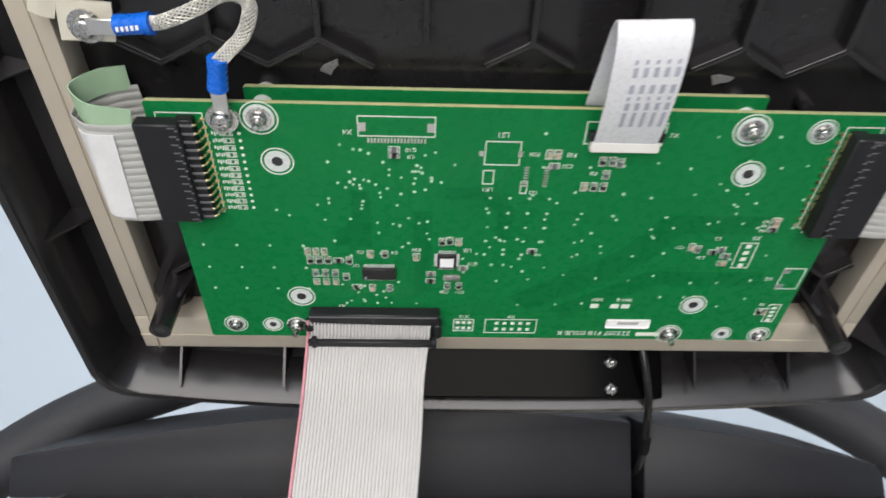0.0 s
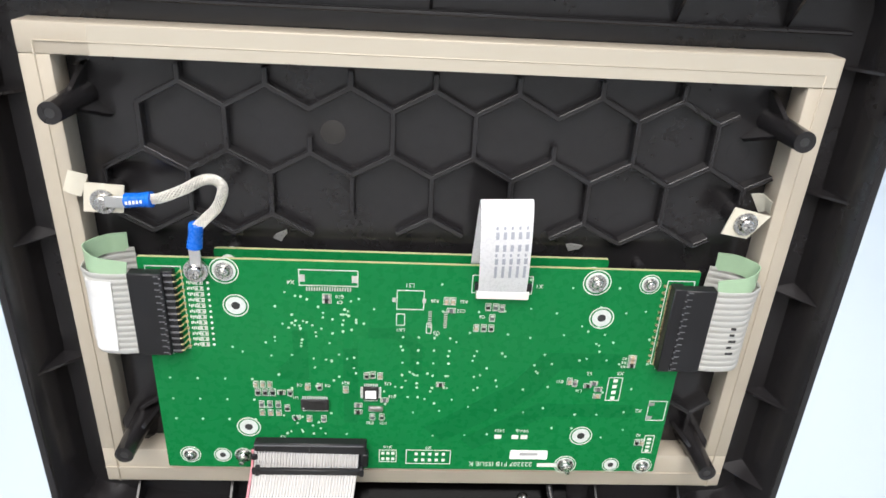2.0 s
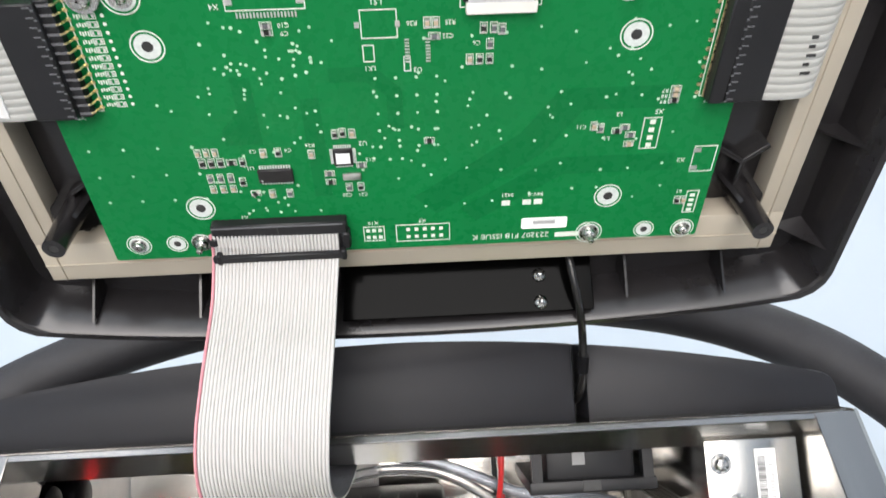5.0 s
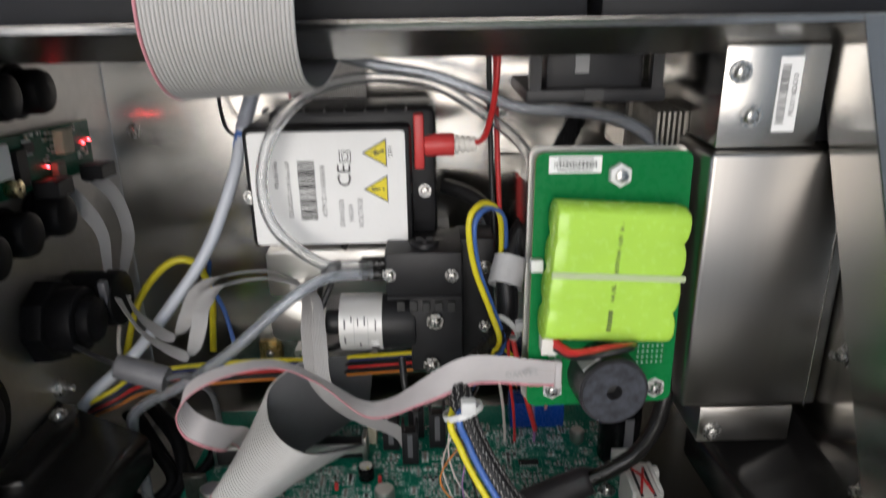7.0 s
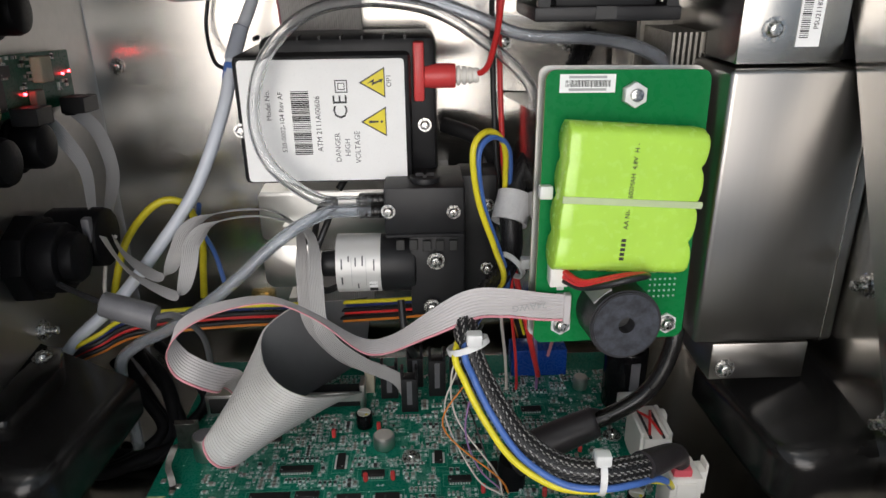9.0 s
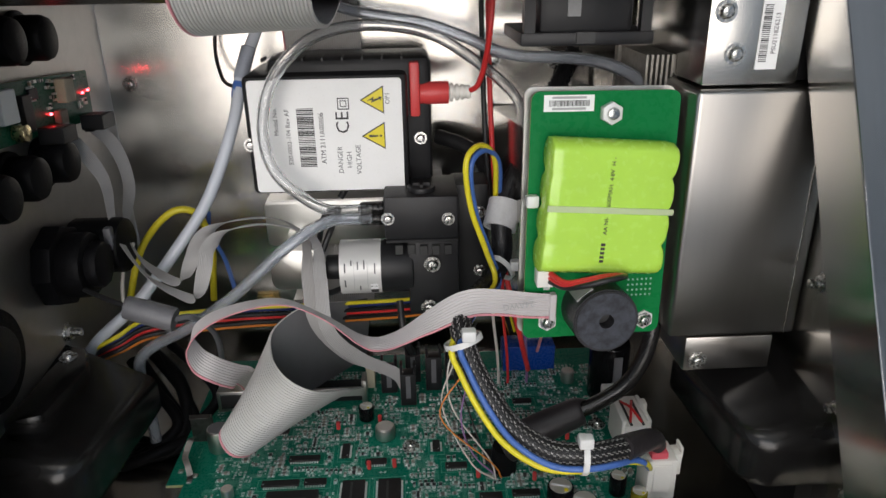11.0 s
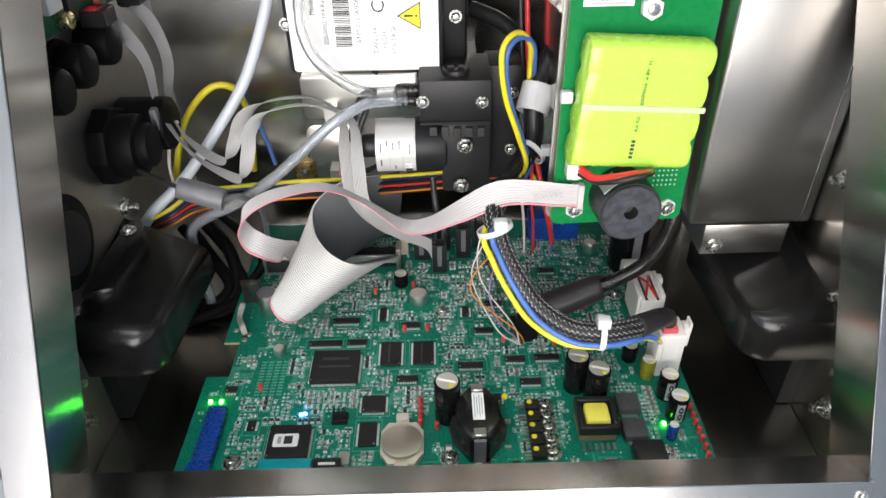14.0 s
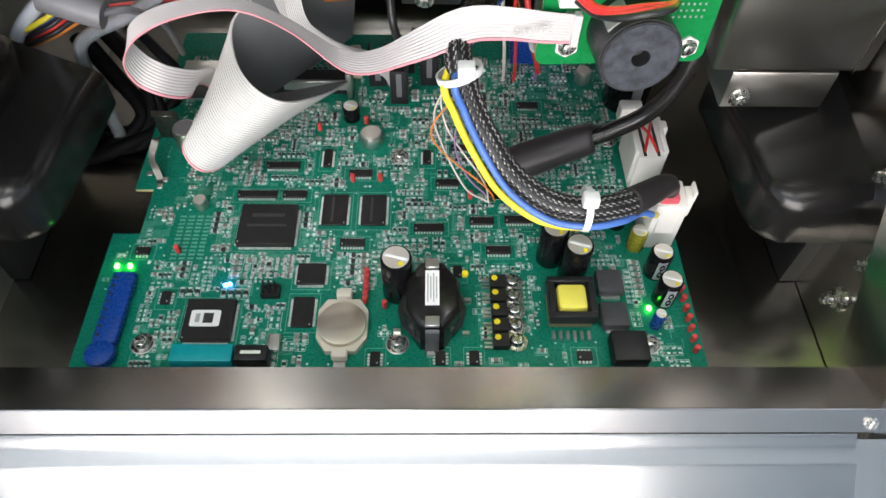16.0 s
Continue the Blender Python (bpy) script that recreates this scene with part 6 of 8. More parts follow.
def can(x, y, r, h, m_body, mark=True, top=None, name="capacitor", band=False):
    """An electrolytic capacitor: sleeve, bright scored top, polarity stripe."""
    take(x, y, 2.6 * r, 2.6 * r)
    bm = bm_new()
    bcyl(bm, (x, y, h / 2), r, h, seg=28, bev=r * 0.14)
    c = part(name, bm, m_body, main, m=None)
    t = part("can_top", bcyl(bm_new(), (x, y, h + 0.0001), r * 0.84, 0.0003, seg=26), top or CANTOP, c)
    if mark:
        part("score", bbox(bm_new(), (x, y, h + 0.0003), (r * 1.45, r * 0.20, 0.0001), m=at(x, y, 0) @ rot("z", -16) @ at(-x, -y, 0)), PAPER, c)
        part("yellow_dot", bcyl(bm_new(), (x + r * 0.30, y - r * 0.52, h + 0.0003), r * 0.17, 0.0002, seg=10), YELLOW, c)
    if band:
        bm = bm_new()
        bloops(bm, [[(x + (r + e) * math.sin(radians(a)), y - (r + e) * math.cos(radians(a)), z) for a, e in ((-24, 0.00005), (-8, 0.00012), (8, 0.00012), (24, 0.00005), (24, -0.0004), (-24, -0.0004))] for z in (h * 0.10, h * 0.86)])
        b = part("stripe", bm, PALEBAND, c, "pale polarity stripe")
        for k in range(2):
            part("stripe_mark", bring(bm_new(), (0, 0, 0), r * 0.13, r * 0.22, 0.0002, 14, at(x, y - r - 0.0002, h * (0.35 + 0.3 * k)) @ FACE @ Matrix.Diagonal((1, 1.9, 1, 1))), SLEEVE, b)
    return c


SLEEVE = mat("black_sleeve", (0.006, 0.006, 0.007), 0.14, 0, 0.15, 120, spec=0.28, rvar=0.03)
PALEBAND = mat("pale_band", (0.42, 0.41, 0.46), 0.3, 0, 0.1, 300)
CANTOP = mat("can_top_metal", (0.80, 0.76, 0.70), 0.42, 0.7, 0.06, 300)
can(-0.0005, 0.0255, 0.0066, 0.0270, SLEEVE)
can(0.0680, 0.0440, 0.0062, 0.0240, SLEEVE)
can(0.0770, 0.0345, 0.0062, 0.0240, SLEEVE)
can(0.1085, 0.0510, 0.0040, 0.0125, OLIVE)
can(0.1020, 0.0640, 0.0042, 0.0110, SLEEVE)
can(0.1150, 0.0365, 0.0050, 0.0165, SLEEVE, band=True)
can(0.1160, 0.0220, 0.0050, 0.0165, SLEEVE, band=True)
can(0.1105, 0.0090, 0.0026, 0.0100, BLUEPART)
can(-0.0165, 0.1170, 0.0056, 0.0075, ALU, False)
can(-0.0955, 0.0740, 0.0032, 0.0055, ALU, False)
can(0.0985, 0.1660, 0.0042, 0.0080, ALU, False)
can(-0.1085, 0.1130, 0.0062, 0.0140, ALU, False, top=GREYCABLE)
can(-0.0280, 0.1350, 0.0045, 0.0090, SLEEVE)

# coin cell in its holder
take(-0.0234, 0.0085, 0.028, 0.034)
CREAM = mat("cream_plastic", (0.60, 0.56, 0.47), 0.42, 0, 0.06, 100)
coin = part("coin_cell_holder", bprism(bm_new(), [(-0.0062, -0.0125), (0.0062, -0.0125), (0.0106, -0.006), (0.0106, 0.007), (0.0070, 0.0125), (-0.0070, 0.0125), (-0.0106, 0.007), (-0.0106, -0.006)], 0, 0.0030, at(-0.0234, 0.0075, 0)), CREAM, main, "cream coin cell holder")
part("coin_cell", bcyl(bm_new(), (-0.0234, 0.0070, 0.0042), 0.0103, 0.0032, seg=44, bev=0.0007), mat("worn_cell_steel", (0.74, 0.67, 0.57), 0.38, 1.0, 0.04, 60, rvar=0.02), coin, "bright steel coin cell")
for s in (-1, 1):
    cl = bbox(bm_new(), (-0.0234, 0.0075 + s * 0.0145, 0.0036), (0.0066, 0.0042, 0.0046), 0.0008)
    part("clip", cl, CREAM, coin)
    part("contact", bbox(bm_new(), (-0.0234, 0.0075 + s * 0.0175, 0.0010), (0.0050, 0.0040, 0.0012), 0.0002, 1), TIN, coin)

# wound transformer with its octagonal core
take(0.0145, 0.0150, 0.036, 0.044)
tx = thing("power_transformer", "black octagonal wound transformer with a label", "transformer", at(0.0145, 0.0140, 0))
bm = bm_new()
oct8 = [(0.0126 * math.cos(radians(22.5 + 45 * i)), 0.0185 * math.sin(radians(22.5 + 45 * i))) for i in range(8)]
bloops(bm, [[(x * f, y * f, z) for x, y in oct8] for z, f in ((0.0005, 1.0), (0.0150, 1.0), (0.0180, 0.88), (0.0188, 0.80))])
part("core", bm, GLOSSBLACK, tx)
bm = bm_new()
bcyl(bm, (0, -0.0005, 0.0045), 0.0146, 0.0070, seg=12, bev=0.002)
part("winding", bm, BLACKWIRE, tx)
part("label", bbox(bm_new(), (0, 0.0020, 0.0189), (0.0058, 0.0170, 0.0003)), PAPER, tx, "white printed label")
for i in range(4):
    part("print_bar", bbox(bm_new(), (-0.0018 + 0.0012 * i, 0.0020, 0.0191), (0.0005, 0.0140 - 0.003 * (i % 2), 0.0001)), GREYINK, tx)
for s in (-1, 1):
    part("clip", bbox(bm_new(), (0, s * 0.0140, 0.0186), (0.0058, 0.0048, 0.0018), 0.0004, 1), ALU, tx)
part("clip_leg", bbox(bm_new(), (0, -0.0178, 0.0090), (0.0056, 0.0016, 0.0170), m=Matrix()), GREYCABLE, tx)
for a in range(6):
    part("terminal", bbox(bm_new(), (0.0165 * math.cos(radians(20 + 62 * a)), 0.0195 * math.sin(radians(20 + 62 * a)), 0.0012), (0.0030, 0.0016, 0.0022)), TIN, tx)
part("yellow_bead", bcyl(bm_new(), (0.0140, 0.0120, 0.0140), 0.0014, 0.0026, seg=12, bev=0.0005), YELLOW, tx)

# yellow-taped transformer
take(0.0735, 0.0170, 0.022, 0.030)
ty = thing("small_transformer", "small ferrite transformer wrapped in yellow tape", "transformer", at(0.0735, 0.0150, 0))
bm = bm_new()
for sx, sy, w, d in ((0, 0.0095, 0.0200, 0.0030), (0, -0.0080, 0.0200, 0.0030), (0.0085, 0.0008, 0.0030, 0.0150), (-0.0085, 0.0008, 0.0030, 0.0150)):
    bbox(bm, (sx, sy, 0.0100), (w, d, 0.0060), 0.0005, 1)
part("core", bm, BLACK, ty)
part("bobbin", bbox(bm_new(), (0, 0.0008, 0.0040), (0.0185, 0.0165, 0.0070), 0.0008), mat("tan_bobbin", (0.34, 0.26, 0.14), 0.5), ty)
part("winding", bbox(bm_new(), (0, 0.0008, 0.0105), (0.0125, 0.0125, 0.0058), 0.0020), KRAFT, ty, "yellow tape winding")
for i in range(6):
    part("terminal", bbox(bm_new(), (-0.0075 + 0.0030 * i, -0.0115, 0.0010), (0.0013, 0.0040, 0.0014)), TIN, ty)

# chokes, connectors, power devices
for x, y in ((0.0930, 0.0290), (0.0925, 0.0120)):
    take(x, y, 0.014, 0.014)
    ch = part("choke", bbox(bm_new(), (x, y, 0.0028), (0.0120, 0.0120, 0.0050), 0.0012), mat("grey_ferrite", (0.055, 0.055, 0.06), 0.5, 0, 0.15, 400), main, "square grey choke")
    part("foot", bbox(bm_new(), (x, y - 0.0066, 0.0008), (0.0080, 0.0020, 0.0014)), TIN, ch)
part("power_jack", bbox(bm_new(), (0.0960, -0.0045, 0.0040), (0.0150, 0.0140, 0.0080), 0.0010), BLACK, main)
take(0.096, -0.0045, 0.018, 0.018)
for i in range(5):
    y = 0.0000 + 0.0074 * i
    take(0.0470, y, 0.014, 0.007)
    dv = part("power_transistor", bbox(bm_new(), (0.0435, y, 0.0022), (0.0070, 0.0062, 0.0040), 0.0003, 1), CHIP, main)
    part("yellow_dot", bcyl(bm_new(), (0.0420, y + 0.001, 0.0043), 0.0014, 0.0003, seg=12), YELLOW, dv)
    part("bolt", SCREW_S, TIN, dv, m=at(0.0500, y, 0.0015) @ Matrix.Scale(1.3, 4))
    part("tab", bring(bm_new(), (0.0500, y, 0.0002), 0.0012, 0.0040, 0.0013), ZINC, dv)
    for k in range(3):
        part("leg", bbox(bm_new(), (0.0385, y - 0.0020 + 0.0020 * k, 0.0006), (0.0040, 0.0010, 0.0008)), TIN, dv)
take(-0.1200, 0.0140, 0.016, 0.048)
bl = part("terminal_strip", bbox(bm_new(), (-0.1205, 0.0160, 0.0022), (0.0100, 0.0350, 0.0044), 0.0010), BLUEPART, main, "translucent blue terminal strip")
for i in range(8):
    part("contact", bcyl(bm_new(), (-0.1235, 0.0020 + 0.0040 * i, 0.0046), 0.0007, 0.0006, seg=8), INK, bl)
part("end_knob", bcyl(bm_new(), (-0.1210, -0.0060, 0.0022), 0.0062, 0.0044, seg=20, bev=0.001), BLUEPART, bl)
for x, y, m_ in ((-0.1262, 0.0385, LED_G), (-0.1205, 0.0385, LED_G), (-0.0745, 0.0290, LED_B), (-0.0765, 0.0285, LED_B), (0.1090, 0.0170, LED_G)):
    part("indicator_lamp", bbox(bm_new(), (x, y, 0.0011), (0.0018, 0.0024 if m_ is LED_G else 0.0012, 0.0018), 0.0004, 1), m_, main, "lit indicator lamp")
take(-0.1235, 0.0385, 0.010, 0.006)
take(-0.0775, -0.0090, 0.03, 0.008)
part("edge_socket", bbox(bm_new(), (-0.0780, -0.0085, 0.0045), (0.0250, 0.0080, 0.0090), 0.0008), TEAL, main, "teal edge connector")
rel = part("edge_relay", bbox(bm_new(), (-0.0580, -0.0090, 0.0050), (0.0130, 0.0070, 0.0100), 0.0006), BLACK, main)
part("print_bar", bbox(bm_new(), (-0.0580, -0.0090, 0.0101), (0.0080, 0.0014, 0.0001)), SILK, rel)
for i in range(7):
    part("test_pin", bcyl(bm_new(), (0.1250, -0.0035 + 0.0050 * i, 0.0022), 0.0013, 0.0044, seg=12, bev=0.0004), RED, main, "red test pin")
for i in range(6):
    part("test_pin", bcyl(bm_new(), (-0.0145, 0.0205 + 0.0029 * i, 0.0022), 0.0012, 0.0044, seg=12, bev=0.0004), RED, main, "red test pin")
for x, y in ((-0.1010, 0.0470), (-0.0245, 0.0905), (-0.0110, 0.0910), (-0.0440, 0.1260), (-0.0060, 0.0180), (0.0330, 0.0800), (0.0860, 0.1080), (0.0620, 0.0760), (-0.0200, 0.1310)):
    part("test_pin", bcyl(bm_new(), (x, y, 0.0025), 0.0012, 0.0050, seg=12, bev=0.0004), RED, main, "red test pin")
    take(x, y, 0.005, 0.005)
# white power connectors at the right edge
take(0.1188, 0.0600, 0.022, 0.024)
bm = bm_new()
bbox(bm, (0.1184, 0.0580, 0.0150), (0.0142, 0.0155, 0.0300), 0.0008, 2)
bbox(bm, (0.1184, 0.0500, 0.0200), (0.0090, 0.0012, 0.0160), 0.0003, 1)
wc = part("power_socket", bm, WHITE, main, "white power connector")
part("latch", bbox(bm_new(), (0.1274, 0.0590, 0.0235), (0.0036, 0.0080, 0.0120), 0.0006, 2), WHITE, wc)
part("latch_lever", bbox(bm_new(), (0.1290, 0.0590, 0.0300), (0.0012, 0.0070, 0.0060), 0.0003, 1), WHITE, wc)
FADED = mat("faded_red_plastic", (0.66, 0.10, 0.13), 0.45)
part("red_shroud", bbox(bm_new(), (0.1170, 0.0560, 0.0315), (0.0085, 0.0090, 0.0040), 0.0012, 2), FADED, wc)
for k in range(3):
    part("wire_end", btube(bm_new(), [(0.1145 + 0.0028 * k, 0.0565, 0.0320), (0.1140 + 0.0028 * k, 0.0560, 0.0360), (0.1130 + 0.0022 * k, 0.0550, 0.0390)], 0.0011, 8, 4), REDWIRE, wc)
bm = bm_new()
bbox(bm, (0.1175, 0.0990, 0.0120), (0.0128, 0.0280, 0.0240), 0.0008)
for x in (0.1108, 0.1242):
    bbox(bm, (x, 0.0990, 0.0150), (0.0022, 0.0240, 0.0220), 0.0006, 1)
wd = part("wire_socket", bm, WHITE, main, "white wire-to-board connector")
take(0.118, 0.103, 0.018, 0.03)
for x in (0.1142, 0.1206):
    part("slot", bbox(bm_new(), (x, 0.0970, 0.0242), (0.0013, 0.0225, 0.0005)), INK, wd)
for x, y in ((0.1142, 0.1206), (0.1206, 0.1142)):
    part("wire_end", btube(bm_new(), [(x, 0.1080, 0.0238), ((x + y) / 2, 0.0985, 0.0262), (y, 0.0880, 0.0238)], 0.0007, 8, 6), REDWIRE, wd)
part("hook", bbox(bm_new(), (0.1120, 0.1165, 0.0230), (0.0110, 0.0075, 0.0100), 0.0010, 2), WHITE, wd)
part("ear", bbox(bm_new(), (0.1262, 0.1060, 0.0200), (0.0040, 0.0060, 0.0100), 0.0008, 2), WHITE, wd)
# tall black sockets at the rear
for x, y, w, d, h in ((-0.0150, 0.1640, 0.0100, 0.0080, 0.0180), (-0.0030, 0.1500, 0.0095, 0.0080, 0.0220), (0.0000, 0.1750, 0.0095, 0.0080, 0.0200), (0.0130, 0.1650, 0.0100, 0.0080, 0.0240), (0.0250, 0.1780, 0.0080, 0.0120, 0.0160)):
    take(x, y, w + 0.003, d + 0.003)
    b = part("tall_socket", bbox(bm_new(), (x, y, h / 2), (w, d, h), 0.0006), BLACK, main)
    part("key_slot", bbox(bm_new(), (x, y - d / 2, h * 0.6), (w * 0.3, 0.0006, h * 0.7)), GREYCABLE, b)
    for s in (-1, 1):
        part("latch_horn", bbox(bm_new(), (x + s * w * 0.42, y, h + 0.003), (0.0016, d * 0.8, 0.006), 0.0003, 1), BLACK, b)
part("beige_post", bbox(bm_new(), (-0.0270, 0.1700, 0.0090), (0.0055, 0.0070, 0.0180), 0.0006), mat("beige_post", (0.55, 0.50, 0.38), 0.5), main)
part("relay", bbox(bm_new(), (0.0760, 0.1880, 0.0090), (0.0340, 0.0160, 0.0180), 0.0006), BLUEPART, main, "blue relay block")
cap = part("tall_capacitor", bcyl(bm_new(), (0.1195, 0.1500, 0.0190), 0.0120, 0.0380, seg=32, bev=0.0015), SLEEVE, main, "large black capacitor")
part("stripe", bbox(bm_new(), (0.1215, 0.1381, 0.0220), (0.0050, 0.0008, 0.0220)), GREYCABLE, cap)
# steel ribbon header with latches, and the shield can at the left
hd = part("ribbon_header", bbox(bm_new(), (-0.0520, 0.1580, 0.0050), (0.0420, 0.0090, 0.0100), 0.0006), BLACK, main)
part("latch", bbox(bm_new(), (-0.0300, 0.1560, 0.0080), (0.0030, 0.0110, 0.0160), 0.0006), ALU, hd)
part("bar", bbox(bm_new(), (-0.0480, 0.1520, 0.0080), (0.0340, 0.0020, 0.0060), 0.0004, 1), ALU, hd)
take(-0.052, 0.158, 0.05, 0.02)
CLIPSTEEL = mat("dull_clip_steel", (0.15, 0.145, 0.135), 0.40, 1.0, 0.3, 300)
bm = bm_new()
strip(bm, [((-0.1185, 0.0880, 0.0006), (1, 0.1, 0)), ((-0.1190, 0.0905, 0.0010), (1, 0.1, 0)), ((-0.1205, 0.0935, 0.0050), (1, 0.2, 0.2)), ((-0.1222, 0.0965, 0.0075), (1, 0.3, 0.3)), ((-0.1220, 0.1000, 0.0100), (1, 0.4, 0.2)), ((-0.1205, 0.1050, 0.0135), (1, 0.5, 0.1)), ((-0.1200, 0.1070, 0.0120), (1, 0.5, 0.1))], -0.0016, 0.0016, 0.0003, 5)
usb = part("steel_clip", bm, CLIPSTEEL, main, "bent steel card clip")
part("clip_plate", bbox(bm_new(), (-0.1190, 0.1200, 0.0092), (0.0125, 0.0008, 0.0182), 0.0003, 1, at(0, 0, 0)), CLIPSTEEL, usb)
part("clip_tongue", bbox(bm_new(), (-0.1190, 0.1182, 0.0180), (0.0110, 0.0036, 0.0006), 0.0002, 1), CLIPSTEEL, usb)
for x, y in ((-0.1183, 0.0862), (-0.1250, 0.0945), (-0.1165, 0.0905)):
    part("clip_foot", bbox(bm_new(), (x, y, 0.0006), (0.0026, 0.0030, 0.0010), 0.0003, 1), TIN, usb)
take(-0.1165, 0.09, 0.014, 0.03)
jk = part("steel_jack", bbox(bm_new(), (-0.1080, 0.1560, 0.0070), (0.0200, 0.0170, 0.0140), 0.0008), ALU, main, "steel-shelled jack")
part("jack_mouth", bbox(bm_new(), (-0.1080, 0.1470, 0.0075), (0.0150, 0.0010, 0.0090)), INK, jk)
hdr = part("pin_header", bbox(bm_new(), (-0.0560, 0.0250, 0.0015), (0.0080, 0.0060, 0.0030)), BLACK, main)
for i in range(3):
    for j in range(2):
        part("pin", bbox(bm_new(), (-0.0585 + 0.0025 * i, 0.0237 + 0.0025 * j, 0.0055), (0.0007, 0.0007, 0.0060)), BLACK, hdr)
take(-0.056, 0.025, 0.011, 0.01)
part("oscillator", bbox(bm_new(), (-0.0515, 0.0000, 0.0012), (0.0055, 0.0075, 0.0022), 0.0005), ALU, main)
for x, y in ((-0.1010, 0.0560), (-0.0930, 0.0560)):
    bm = bm_new()
    for i in range(12):
        for s in (-1, 1):
            bbox(bm, (x + s * 0.0020, y - 0.0125 + 0.0022 * i, 0.0001), (0.0028, 0.0011, 0.0001))
    part("bare_footprint", bm, PCB2_TRACK, main, kind="stuff")
    take(x, y, 0.009, 0.028)

# small parts strewn over the free copper: bodies, solder ends, dots, tracks, print
rnd = random.Random(23)


def free(x, y, w):
    return all(not (x0 - w < x < x1 + w and y0 - w < y < y1 + w) for x0, x1, y0, y1 in FOOT)


def on_board(x, y):
    return -0.119 < x < 0.121 and -0.010 < y < 0.185 or (-0.130 < x < -0.119 and -0.010 < y < 0.054)


bodies = {"r": bm_new(), "c": bm_new(), "p": bm_new(), "s": bm_new()}


def add_box(bm, x, y, z, l, w, h, turn):
    c, s = (0, 1) if turn else (1, 0)
    hw, hd_ = (l / 2, w / 2) if not turn else (w / 2, l / 2)
    vs = [bm.verts.new((x + sx * hw, y + sy * hd_, z + sz * h)) for sz in (0, 1) for sx, sy in ((-1, -1), (1, -1), (1, 1), (-1, 1))]
    for f in ((4, 5, 6, 7), (0, 1, 5, 4), (1, 2, 6, 5), (2, 3, 7, 6), (3, 0, 4, 7)):
        bm.faces.new([vs[i] for i in f])


done = []
for k in range(5200):
    x, y = rnd.uniform(-0.13, 0.12), rnd.uniform(-0.010, 0.185)
    if not on_board(x, y) or not free(x, y, 0.0016):
        continue
    dense = 0.85 if -0.085 < x < 0.066 and y > 0.01 else 0.40
    if rnd.random() > dense:
        continue
    run, turn = rnd.choice((1, 1, 1, 2, 3, 4, 6)), rnd.random() < 0.55
    size = rnd.choice((0.0019, 0.0023, 0.0026, 0.0034))
    kind_ = rnd.choice(("r", "c", "c", "s", "s"))
    put = []
    for i in range(run):
        px, py = (x + i * size * 0.95, y) if turn else (x, y + i * size * 0.95)
        if not on_board(px, py) or not free(px, py, 0.0014) or any(abs(px - qx) < 0.0021 and abs(py - qy) < 0.0021 for qx, qy in done[-900:]):
            break
        done.append((px, py))
        put.append((px, py))
        l, w = size, size * 0.5
        if kind_ != "s":
            add_box(bodies[kind_], px, py, 0.0001, l * 0.55, w, w * 0.8, turn)
        for e in (-1, 1):
            ex, ey = (px, py + e * l * 0.42) if turn else (px + e * l * 0.42, py)
            add_box(bodies["p"], ex, ey, 0.00005, l * 0.34, w * 1.1, w * 0.6 if kind_ != "s" else 0.00015, turn)
        if rnd.random() < 0.55:
            add_box(bodies["s"], px, py, 0.00004, l * 1.7, w * 0.22, 0.00006, turn)
    if put and rnd.random() < 0.75:
        # printed outline round the row
        gx, gy = (size * 0.42, size * 0.80) if turn else (size * 0.80, size * 0.42)
        ax, bx, ay, by = put[0][0] - gx, put[-1][0] + gx, put[0][1] - gy, put[-1][1] + gy
        for cx, cy, lx, ly in (((ax + bx) / 2, ay, bx - ax, 0.0002), ((ax + bx) / 2, by, bx - ax, 0.0002), (ax, (ay + by) / 2, 0.0002, by - ay), (bx, (ay + by) / 2, 0.0002, by - ay)):
            add_box(bodies["s"], cx, cy, 0.00004, lx, ly, 0.00006, 0)
part("chip_resistor", bodies["r"], mat("chip_resistor", (0.03, 0.03, 0.032), 0.4, 0, 0.2, 700, pieces=0.4), main, kind="stuff")
part("chip_capacitor", bodies["c"], mat("chip_capacitor", (0.25, 0.245, 0.215), 0.42, 0, 0.2, 700, pieces=0.4), main, kind="stuff")
part("solder", bodies["p"], mat("dull_solder", (0.56, 0.64, 0.62), 0.33, 0.3, 0.12, 700, pieces=0.45), main, kind="stuff")
part("board_print", bodies["s"], SILK2, main, kind="stuff")
bm, tr = bm_new(), bm_new()
for k in range(1500):
    x, y = rnd.uniform(-0.13, 0.124), rnd.uniform(-0.010, 0.185)
    if on_board(x, y) and free(x, y, 0.0006):
        add_box(bm, x, y, 0.00003, 0.0008, 0.0008, 0.00008, 0)
for k in range(1500):
    x, y = rnd.uniform(-0.13, 0.124), rnd.uniform(-0.010, 0.185)
    turn = rnd.random() < 0.5
    n = rnd.choice((2, 3, 5, 7))
    ln = rnd.uniform(0.003, 0.012)
    for i in range(n):
        px, py = (x + i * 0.0007, y) if turn else (x, y + i * 0.0007)
        if on_board(px, py) and free(px, py, 0.002) and free(px + (0 if turn else ln / 2), py + (ln / 2 if turn else 0), 0.001):
            add_box(tr, px, py, 0.00001, ln, 0.00028, 0.00003, turn)
